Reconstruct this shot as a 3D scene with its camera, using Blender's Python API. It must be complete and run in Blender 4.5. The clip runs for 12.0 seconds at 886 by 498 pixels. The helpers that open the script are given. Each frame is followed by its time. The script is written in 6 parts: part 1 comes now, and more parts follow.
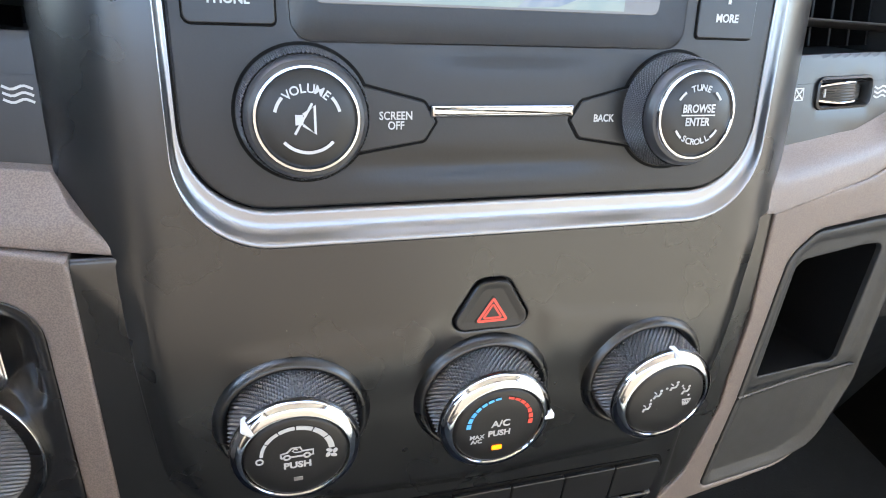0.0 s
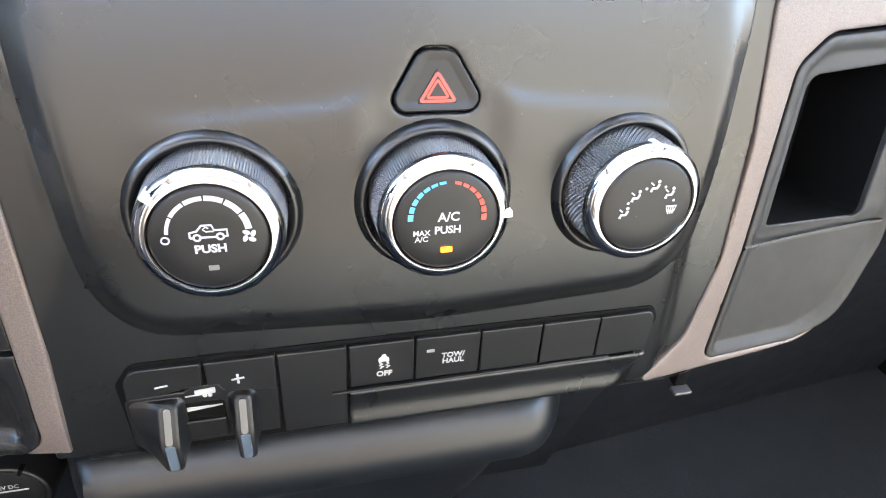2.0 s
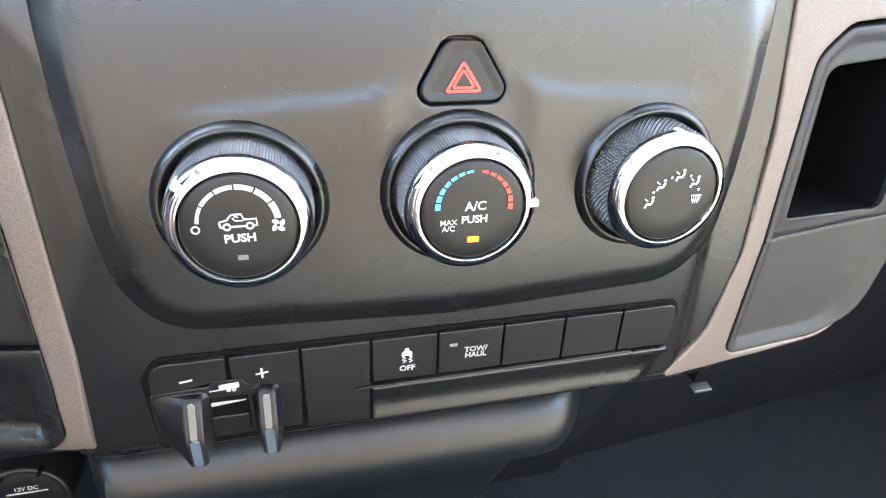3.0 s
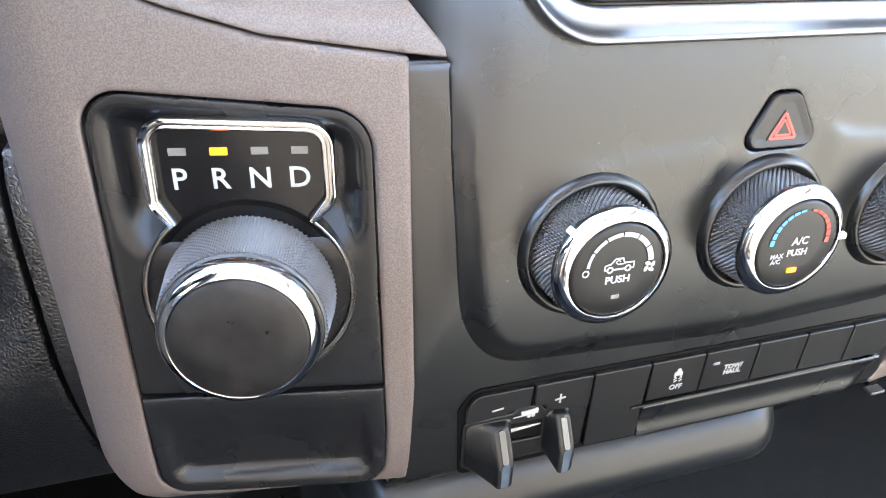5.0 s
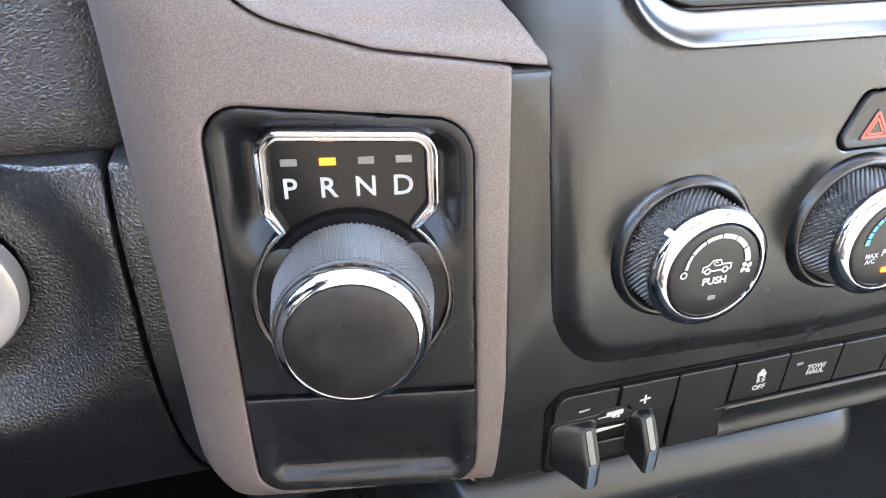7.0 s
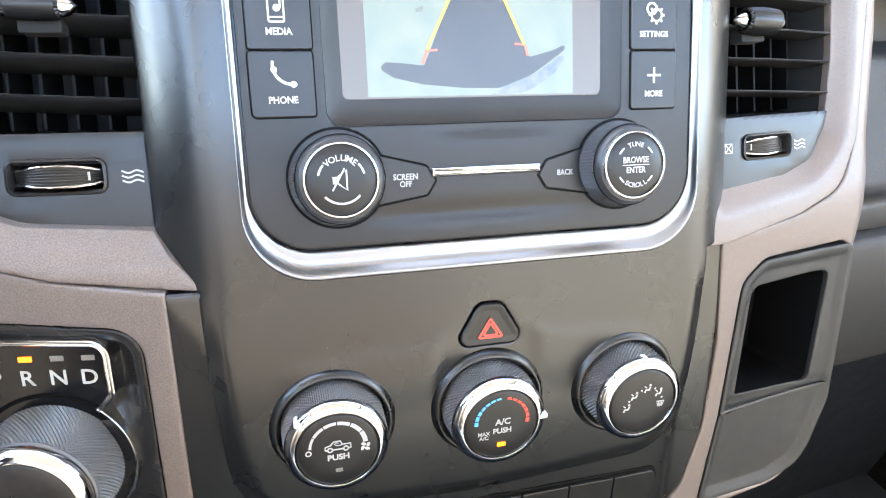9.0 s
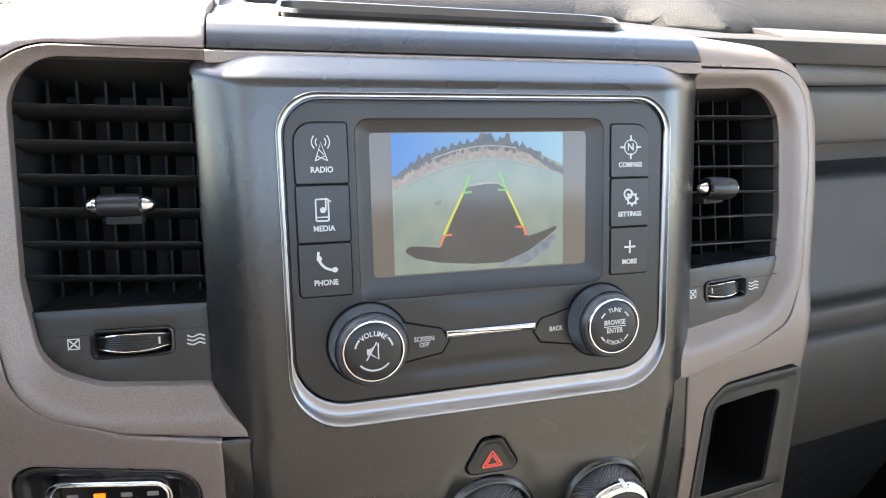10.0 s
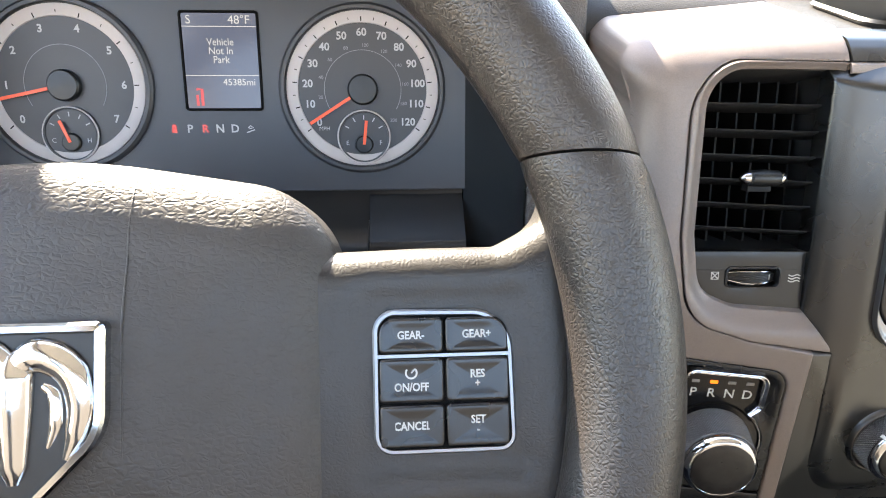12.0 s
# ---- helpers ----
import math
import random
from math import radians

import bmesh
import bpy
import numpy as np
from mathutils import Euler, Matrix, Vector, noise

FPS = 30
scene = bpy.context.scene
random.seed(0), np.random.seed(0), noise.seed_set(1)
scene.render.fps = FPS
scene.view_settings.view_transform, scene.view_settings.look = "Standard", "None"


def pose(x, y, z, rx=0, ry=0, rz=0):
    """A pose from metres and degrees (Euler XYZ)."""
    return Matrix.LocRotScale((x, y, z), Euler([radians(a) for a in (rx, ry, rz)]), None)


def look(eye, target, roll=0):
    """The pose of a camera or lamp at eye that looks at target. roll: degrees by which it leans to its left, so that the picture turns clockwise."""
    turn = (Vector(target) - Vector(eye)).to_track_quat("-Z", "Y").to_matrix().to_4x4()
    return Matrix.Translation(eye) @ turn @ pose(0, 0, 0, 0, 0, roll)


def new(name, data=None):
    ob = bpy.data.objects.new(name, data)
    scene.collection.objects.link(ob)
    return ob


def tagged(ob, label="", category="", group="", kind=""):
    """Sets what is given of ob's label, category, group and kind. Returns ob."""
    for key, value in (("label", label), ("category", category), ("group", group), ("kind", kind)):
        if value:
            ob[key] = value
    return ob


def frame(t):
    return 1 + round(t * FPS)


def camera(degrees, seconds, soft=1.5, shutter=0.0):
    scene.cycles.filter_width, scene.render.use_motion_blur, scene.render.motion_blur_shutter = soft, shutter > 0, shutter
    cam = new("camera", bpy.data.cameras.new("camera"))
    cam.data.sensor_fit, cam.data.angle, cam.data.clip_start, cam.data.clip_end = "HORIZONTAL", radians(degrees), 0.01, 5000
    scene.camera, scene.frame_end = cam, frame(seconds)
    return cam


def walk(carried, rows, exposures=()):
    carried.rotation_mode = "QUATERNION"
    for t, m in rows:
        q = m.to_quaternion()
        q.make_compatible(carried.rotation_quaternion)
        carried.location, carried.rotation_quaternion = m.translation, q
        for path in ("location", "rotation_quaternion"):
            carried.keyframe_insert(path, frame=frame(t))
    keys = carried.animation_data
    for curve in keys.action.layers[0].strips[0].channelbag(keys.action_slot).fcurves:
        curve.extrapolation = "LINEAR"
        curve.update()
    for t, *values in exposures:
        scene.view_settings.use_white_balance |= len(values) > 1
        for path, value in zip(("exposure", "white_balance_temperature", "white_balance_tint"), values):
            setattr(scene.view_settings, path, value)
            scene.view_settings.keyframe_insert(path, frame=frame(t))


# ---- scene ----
cam = camera(70.89, 12.0, soft=1.0)
PATH = [
    (0, (-0.07156, -0.15033, 0.93514), (0.33051, 1.01847, 0.08529), 7.000),
    (0.5, (-0.06341, -0.15989, 0.91313), (0.33618, 0.99001, 0.03676), 6.926),
    (1, (-0.05940, -0.16739, 0.89478), (0.29971, 0.98912, 0.00962), 5.696),
    (1.5, (-0.05323, -0.17221, 0.87644), (0.27112, 1.00012, -0.00130), 4.729),
    (2, (-0.04159, -0.17478, 0.86829), (0.27633, 1.00475, -0.00214), 4.019),
    (2.5, (-0.03984, -0.17669, 0.86431), (0.27504, 1.01409, 0.00823), 3.626),
    (2.7, (-0.04119, -0.17762, 0.86121), (0.26764, 1.01750, 0.00898), 3.347),
    (4.3, (-0.12727, -0.16650, 0.87855), (0.21679, 1.02537, 0.03530), 3.328),
    (4.5, (-0.13987, -0.16480, 0.87565), (0.20643, 1.03278, 0.04145), 3.408),
    (5, (-0.16620, -0.15631, 0.87625), (0.21440, 1.03103, 0.04235), 2.980),
    (5.5, (-0.18961, -0.15131, 0.87470), (0.20512, 1.03413, 0.04469), 2.986),
    (6, (-0.20403, -0.15129, 0.87059), (0.12526, 1.05071, 0.03586), 1.665),
    (6.5, (-0.20186, -0.15142, 0.87000), (0.11609, 1.05129, 0.03192), 0.985),
    (7, (-0.18855, -0.15386, 0.87880), (0.13107, 1.05331, 0.04778), 0.611),
    (7.5, (-0.15603, -0.16436, 0.88209), (0.17208, 1.03769, 0.04697), 2.714),
    (7.7, (-0.13634, -0.16828, 0.88790), (0.19827, 1.03149, 0.05209), 2.942),
    (9.3, (-0.08042, -0.21407, 0.96528), (0.30531, 1.10204, 0.35776), 2.713),
    (9.5, (-0.08234, -0.21529, 0.98076), (0.32148, 1.10537, 0.39528), 3.312),
    (10, (-0.10273, -0.22257, 1.01955), (0.31034, 1.08474, 0.41102), 3.792),
    (10.5, (-0.16218, -0.22901, 1.03536), (0.19986, 1.06807, 0.37467), 3.870),
    (11, (-0.22608, -0.23750, 1.05306), (0.08034, 1.04876, 0.34480), 2.485),
    (11.5, (-0.29882, -0.24952, 1.06136), (-0.08995, 1.03229, 0.31081), 1.694),
    (12, (-0.37644, -0.26380, 1.06850), (-0.26575, 1.01709, 0.29580), 1.434),
]
LIGHTNESS = [(0, 4.66), (0.5, 4.86), (1.0, 5.14), (1.5, 5.36), (2.5, 5.53), (4.5, 5.56), (6.0, 5.38), (7.5, 5.40), (9.3, 5.04), (9.7, 4.62), (10.1, 4.05), (10.5, 3.76), (11.2, 3.84), (11.7, 4.06), (12.0, 4.22)]
BALANCE = [(0, 7150), (1.0, 7000), (2.5, 6900), (7.7, 6900), (9.3, 7300), (10.0, 7350), (11.0, 7450), (12.0, 7750)]
walk(cam, [(t, look(eye, target, roll)) for t, eye, target, roll in PATH],
     exposures=[(t, stops, float(np.interp(t, [b[0] for b in BALANCE], [b[1] for b in BALANCE])), 10) for t, stops in LIGHTNESS])

# ---- world, sun, exposure ----
world = bpy.data.worlds.new("sky")
scene.world = world
world.use_nodes = True
wn = world.node_tree
sky = wn.nodes.new("ShaderNodeTexSky")
sky.sky_type = "NISHITA"
sky.sun_disc = False
sky.sun_elevation = radians(40)
sky.sun_rotation = radians(-28)
wn.links.new(sky.outputs[0], wn.nodes["Background"].inputs[0])
wn.nodes["Background"].inputs[1].default_value = 0.125

sun = new("sun", bpy.data.lights.new("sun", "SUN"))
sun.data.energy = 4.6
sun.data.angle = radians(0.5)
sun.data.color = (1.0, 0.95, 0.87)
sun.matrix_world = look((0, 0, 0), (0.357, -0.678, -0.643))


# ---- materials ----
def material(name, colour, rough, metal=0.0, grain=0.0, grain_size=0.001, vary=0.08, vary_size=0.05,
             speck=0.0, speck_size=0.0006, coat=0.0, rough_vary=0.1, leather=0.0, leather_size=0.003, dust=0.0, spec=0.5, stretch=1.0, warp_by=1.6):
    m = bpy.data.materials.new(name)
    m.use_nodes = True
    t = m.node_tree
    n, ln = t.nodes, t.links
    b = n["Principled BSDF"]
    b.inputs["Roughness"].default_value = rough
    b.inputs["Metallic"].default_value = metal
    b.inputs["Specular IOR Level"].default_value = spec
    b.inputs["Coat Weight"].default_value = coat
    b.inputs["Coat Roughness"].default_value = 0.1
    co = n.new("ShaderNodeTexCoord").outputs["Object"]

    def tex(size, detail=3.0):
        k = n.new("ShaderNodeTexNoise")
        k.inputs["Scale"].default_value = 1.0 / size
        k.inputs["Detail"].default_value = detail
        ln.new(co, k.inputs["Vector"])
        return k.outputs["Fac"]

    def remap(src, lo, hi, a=0.2, c=0.8):
        k = n.new("ShaderNodeMapRange")
        k.inputs["From Min"].default_value, k.inputs["From Max"].default_value = a, c
        k.inputs["To Min"].default_value, k.inputs["To Max"].default_value = lo, hi
        ln.new(src, k.inputs["Value"])
        return k.outputs["Result"]

    def times(col, fac):
        k = n.new("ShaderNodeVectorMath")
        k.operation = "SCALE"
        if isinstance(col, tuple):
            k.inputs[0].default_value = col
        else:
            ln.new(col, k.inputs[0])
        ln.new(fac, k.inputs["Scale"])
        return k.outputs["Vector"]

    col = times(tuple(colour), remap(tex(vary_size), 1 - vary, 1 + vary))
    if speck:
        col = times(col, remap(tex(speck_size, 1.0), 1 - speck, 1 + speck, 0.35, 0.65))
    if dust:
        mix = n.new("ShaderNodeMix")
        mix.data_type = "RGBA"
        spots = n.new("ShaderNodeTexVoronoi")
        spots.inputs["Scale"].default_value = 150
        ln.new(co, spots.inputs["Vector"])
        ln.new(remap(spots.outputs["Distance"], dust, 0.0, 0.016, 0.034), mix.inputs["Factor"])
        ln.new(col, mix.inputs["A"])
        mix.inputs["B"].default_value = (0.5, 0.47, 0.42, 1)
        col = mix.outputs["Result"]
    ln.new(col, b.inputs["Base Color"])
    ln.new(remap(tex(vary_size * 0.7), max(0.02, rough * (1 - rough_vary)), min(1, rough * (1 + rough_vary))), b.inputs["Roughness"])
    if grain or leather:
        bump = n.new("ShaderNodeBump")
        bump.inputs["Strength"].default_value = 1.0
        if leather:
            v = n.new("ShaderNodeTexVoronoi")
            v.feature = "DISTANCE_TO_EDGE"
            v.inputs["Scale"].default_value = 1.0 / leather_size
            warp = n.new("ShaderNodeVectorMath")
            warp.operation = "ADD"
            wob = n.new("ShaderNodeTexNoise")
            wob.inputs["Scale"].default_value = 0.5 / leather_size
            ln.new(co, wob.inputs["Vector"])
            sc = n.new("ShaderNodeVectorMath")
            sc.operation = "SCALE"
            sc.inputs["Scale"].default_value = leather_size * warp_by
            ln.new(wob.outputs["Color"], sc.inputs[0])
            ml = n.new("ShaderNodeVectorMath")
            ml.operation = "MULTIPLY"
            ml.inputs[1].default_value = (1.0 / stretch, 1.0, 1.0)
            ln.new(co, ml.inputs[0])
            ln.new(ml.outputs["Vector"], warp.inputs[0])
            ln.new(sc.outputs["Vector"], warp.inputs[1])
            ln.new(warp.outputs["Vector"], v.inputs["Vector"])
            ln.new(remap(v.outputs["Distance"], 0.0, 1.0, 0.0, 0.35), bump.inputs["Height"])
            bump.inputs["Distance"].default_value = leather
        else:
            ln.new(tex(grain_size, 2.0), bump.inputs["Height"])
            bump.inputs["Distance"].default_value = grain
        ln.new(bump.outputs["Normal"], b.inputs["Normal"])
    return m


def glow(name, colour, strength, gloss=0.15):
    m = bpy.data.materials.new(name)
    m.use_nodes = True
    b = m.node_tree.nodes["Principled BSDF"]
    b.inputs["Base Color"].default_value = (*[0.02 for _ in colour], 1)
    b.inputs["Roughness"].default_value = gloss
    b.inputs["Specular IOR Level"].default_value = 0.3
    b.inputs["Emission Color"].default_value = (*colour, 1)
    b.inputs["Emission Strength"].default_value = strength * 0.062
    return m


STACK = material("satin_black_plastic", (0.0065, 0.0068, 0.0067), 0.285, grain=0.00001, grain_size=0.0009, vary=0.1, dust=0.3, rough_vary=0.16, spec=0.68)
FACE = material("radio_black_plastic", (0.008, 0.008, 0.0082), 0.40, spec=0.40, grain=0.00002, grain_size=0.0008)
BUTTON = material("button_black_plastic", (0.008, 0.0081, 0.0083), 0.36, spec=0.42, grain=0.00002, grain_size=0.0007)
SATIN = material("satin_console_black", (0.010, 0.010, 0.0105), 0.27, dust=0.25, spec=0.36)
GLOSS = material("gloss_black_plastic", (0.006, 0.006, 0.0065), 0.16, dust=0.25, spec=0.28)
TAUPE = material("taupe_metallic_paint", (0.134, 0.109, 0.097), 0.45, metal=0.2, grain=0.00003, grain_size=0.0006, speck=0.19, speck_size=0.0005, vary=0.03)
SILVER = material("satin_silver_paint", (0.25, 0.252, 0.262), 0.34, metal=0.95, vary=0.03)
CHROME = material("chrome_plating", (0.50, 0.50, 0.505), 0.10, metal=1.0, vary=0.02)
RUBBER = material("knurled_rubber", (0.075, 0.075, 0.078), 0.34, spec=0.7)
KNURL = material("satin_knurled_plastic", (0.070, 0.070, 0.073), 0.38, spec=0.7)
GRIP = material("dark_knurled_rubber", (0.024, 0.024, 0.025), 0.36, spec=0.5)
CAP = material("knob_cap_plastic", (0.008, 0.0079, 0.0078), 0.40, spec=0.40, grain=0.00002, grain_size=0.0007, dust=0.2)
DARK = material("deep_black_plastic", (0.003, 0.003, 0.003), 0.7, spec=0.1)
VENT = material("vent_black_plastic", (0.015, 0.015, 0.0155), 0.38)
DUCT = material("duct_black", (0.006, 0.006, 0.006), 0.8)
VANE = material("vane_black", (0.004, 0.004, 0.004), 0.6, spec=0.15)
# lighter than the dash vinyl: haze before the hood is mixed into its colour
HAZED_HOOD = material("hazed_hood_vinyl", (0.047, 0.041, 0.037), 0.44, leather=0.00036, leather_size=0.0016, stretch=1.6, warp_by=0.9)
FUNNEL = material("smooth_dark_plastic", (0.012, 0.0125, 0.0135), 0.34, spec=0.4, grain=0.00002, grain_size=0.0009)
PADDING = material("grained_dash_vinyl", (0.017, 0.0165, 0.016), 0.6, spec=0.22, leather=0.00010, leather_size=0.0018)
KNEE = material("grained_black_vinyl", (0.0062, 0.0064, 0.0070), 0.34, spec=1.0, leather=0.00020, leather_size=0.0020, warp_by=0.8)
DASH = material("grained_grey_vinyl", (0.030, 0.030, 0.0305), 0.5, spec=0.35, leather=0.00008, leather_size=0.0015, warp_by=0.8)
LEATHER = material("wheel_leather", (0.021, 0.0175, 0.0155), 0.36, leather=0.00010, leather_size=0.0016)
AIRBAG = material("airbag_vinyl", (0.0235, 0.0205, 0.0185), 0.48, leather=0.00014, leather_size=0.0019, stretch=1.7)
SPOKE = material("spoke_vinyl", (0.0125, 0.0108, 0.0098), 0.42, leather=0.00007, leather_size=0.0016)
WHITE = material("white_print", (0.36, 0.36, 0.355), 0.6, vary=0.02)
POINTER = material("pale_pointer_plastic", (0.62, 0.62, 0.62), 0.3, vary=0.02)
GREY = material("grey_print", (0.20, 0.20, 0.21), 0.5)
BLUE = material("blue_print", (0.06, 0.34, 0.62), 0.5)
RED = material("red_print", (0.60, 0.06, 0.04), 0.5)
LENS = material("lamp_lens_grey", (0.16, 0.15, 0.14), 0.35)
ORANGE = material("needle_orange", (0.75, 0.08, 0.02), 0.4)
RING = material("ignition_ring_satin", (0.52, 0.50, 0.48), 0.38, metal=0.6)
DIALRING = material("dial_pale_ring", (0.36, 0.33, 0.32), 0.5)
DIAL = material("dial_charcoal", (0.030, 0.031, 0.035), 0.45)
CLUSTER = material("cluster_slate", (0.030, 0.034, 0.042), 0.4)
KEYTOP = material("cruise_key_plastic", (0.0065, 0.0065, 0.0068), 0.27, spec=0.5, grain=0.00001, grain_size=0.0007)
STRIP = material("dim_bright_strip", (0.11, 0.12, 0.13), 0.16, metal=1.0, vary=0.02)
GLOSSGREY = material("glossy_grey_lens", (0.10, 0.13, 0.16), 0.08, metal=0.3)
LAMP = glow("amber_lamp", (1.0, 0.15, 0.006), 2.6)
LAMPY = glow("yellow_lamp", (1.0, 0.19, 0.002), 3.0)
POCKET = material("rough_pocket_plastic", (0.0145, 0.015, 0.0147), 0.55, grain=0.00006, grain_size=0.0010, vary=0.15, vary_size=0.01, speck=0.15, speck_size=0.0007)
UNDER = material("underside_plastic", (0.0076, 0.0092, 0.0111), 0.33, grain=0.00004, grain_size=0.0012, vary=0.15)
FOOTWELL = material("footwell_blue_grey", (0.0130, 0.0155, 0.0200), 0.5, spec=0.4, grain=0.00006, grain_size=0.002, vary=0.35, vary_size=0.03)
# liner nearly black: the shade inside the deep pocket is in its colour
SHADED_LINER = material("shaded_rubber_liner", (0.0036, 0.0037, 0.0038), 0.8, spec=0.06, grain=0.00004, grain_size=0.001)
# tones of the unseen seat stand-ins, set by what the dashboard reflects
SEATDARK = material("warm_seat_standin", (0.056, 0.051, 0.047), 0.9, grain=0.0003, grain_size=0.003)
SEATWALL = material("pale_seat_standin", (0.098, 0.099, 0.095), 0.85, grain=0.0003, grain_size=0.003)
LOW_BOUNCE = material("low_bounce_grey", (0.072, 0.089, 0.100), 0.9, grain=0.0003, grain_size=0.003)
SIDEWALL = material("grey_door_trim", (0.195, 0.190, 0.182), 0.7, grain=0.0002, grain_size=0.004)
CABIN = material("cab_trim_pale_grey", (0.405, 0.395, 0.382), 0.8, grain=0.0002, grain_size=0.004)
CARPET = material("black_carpet", (0.020, 0.024, 0.030), 0.9, spec=0.1, grain=0.001, grain_size=0.003)


# ---- surfaces of the dashboard: depth y over width x and height z ----
def soft_step(a, b, t):
    t = np.clip((t - a) / (b - a), 0, 1)
    return t * t * (3 - 2 * t)


def stack_y(z):
    k = 0.018
    return 0.075 * (z - 0.8) + 0.235 * k * (np.log1p(np.exp((z - 0.787) / k)) - np.log1p(np.exp(0.013 / k)))


def shift_y(x, z):
    return 0.008 - 0.15 * (x + 0.158) + 0.16 * (z - 0.791)


def pocket_y(x, z):
    return 0.005 + 0.11 * (x - 0.149) + 0.16 * (z - 0.73)


def vent_left_y(x, z):
    return 0.024 - 0.04 * (x + 0.128) + 0.35 * (z - 0.841)


def vent_right_y(x, z):
    return 0.038 + 0.12 * (x - 0.130) + 0.35 * (z - 0.882)


def rim_left_y(x, z):
    return 0.018 - 0.04 * (x + 0.128) + 0.35 * (z - 0.841)


def rim_right_y(x, z):
    return 0.030 + 0.14 * (x - 0.14) + 0.35 * (z - 0.859)


def surround_left_y(x, z):
    k = soft_step(0.825, 0.875, z)
    return shift_y(x, z) * (1 - k) + rim_left_y(x, z) * k


def surround_right_y(x, z):
    k = soft_step(0.815, 0.865, z)
    return pocket_y(x, z) * (1 - k) + rim_right_y(x, z) * k


def plane_frame(x, z, fun):
    """A pose on a surface: local x to the right, local y up along it, local z out towards the seats."""
    e = 0.002
    gx = float(fun(x + e, z) - fun(x - e, z)) / (2 * e)
    gz = float(fun(x, z + e) - fun(x, z - e)) / (2 * e)
    n = Vector((gx, -1, gz)).normalized()
    u = Vector((1, gx, 0)).normalized()
    v = n.cross(u)
    m = Matrix((u, v, n)).transposed().to_4x4()
    m.translation = (x, float(fun(x, z)), z)
    return m


def stack_frame(x, z):
    return plane_frame(x, z, lambda a, b: stack_y(b))


# ---- helpers for meshes ----
def thing(name, label, category, m=None, group="", kind=""):
    ob = new(name)
    ob.empty_display_size = 0.02
    if m is not None:
        ob.matrix_world = m
    return tagged(ob, label, category, group, kind)


def smooth(me, angle=35):
    me.polygons.foreach_set("use_smooth", [True] * len(me.polygons))
    me.set_sharp_from_angle(angle=radians(angle))


def part(name, geo, mat, parent=None, label="", m=None, angle=35, world_space=False):
    """Links a bmesh, a mesh or (vertices, faces) as one mesh object under a thing or a part."""
    if isinstance(geo, bpy.types.Mesh):
        me = geo
    else:
        me = bpy.data.meshes.new(name)
        if isinstance(geo, tuple):
            me.from_pydata([tuple(map(float, v)) for v in geo[0]], [], [tuple(f) for f in geo[1]])
        else:
            geo.to_mesh(me)
            geo.free()
    if world_space and parent is not None:
        top, mat_p = parent, Matrix()
        while top is not None:
            mat_p = top.matrix_basis @ mat_p
            top = top.parent
        me.transform(mat_p.inverted())
    me.materials.clear()
    me.materials.append(mat)
    smooth(me, angle)
    ob = new(name, me)
    if parent is not None:
        ob.parent = parent
    if m is not None:
        ob.matrix_basis = m
    if label:
        tagged(ob, label)
    return ob


def join(*geos):
    vs, fs = [], []
    for v, f in geos:
        k = len(vs)
        vs += [tuple(p) for p in v]
        fs += [tuple(i + k for i in q) for q in f]
    return vs, fs


def moved(geo, m):
    return [m @ Vector(p) for p in geo[0]], geo[1]


def rounded(points, radii, seg=6):
    """A closed polygon with rounded corners; counter-clockwise."""
    n, out = len(points), []
    radii = radii if isinstance(radii, (list, tuple)) else [radii] * n
    for i in range(n):
        p, a, b = (np.array(points[j % n], float) for j in (i, i - 1, i + 1))
        r = radii[i]
        da, db = (a - p), (b - p)
        la, lb = np.linalg.norm(da), np.linalg.norm(db)
        da, db = da / la, db / lb
        ang = math.acos(max(-1, min(1, float(da @ db))))
        if r <= 1e-6 or ang > 3.1:
            out.append(tuple(p))
            continue
        cut = min(r / math.tan(ang / 2), 0.49 * la, 0.49 * lb)
        rr = cut * math.tan(ang / 2)
        c = p + (da + db) / np.linalg.norm(da + db) * (rr / math.sin(ang / 2))
        s, e = p + da * cut - c, p + db * cut - c
        a0 = math.atan2(s[1], s[0])
        d = (math.atan2(e[1], e[0]) - a0 + math.pi) % (2 * math.pi) - math.pi
        for k in range(seg + 1):
            t = a0 + d * k / seg
            out.append((c[0] + rr * math.cos(t), c[1] + rr * math.sin(t)))
    return out


def box_outline(x0, y0, x1, y1, r=0.001, seg=6):
    return rounded([(x0, y0), (x1, y0), (x1, y1), (x0, y1)], r, seg)


def circle(cx, cy, r, seg=48, ry=None):
    ry = r if ry is None else ry
    return [(cx + r * math.cos(2 * math.pi * k / seg), cy + ry * math.sin(2 * math.pi * k / seg)) for k in range(seg)]


def area2(o):
    a = np.array(o)
    return float(np.sum(a[:, 0] * np.roll(a[:, 1], -1) - np.roll(a[:, 0], -1) * a[:, 1]))


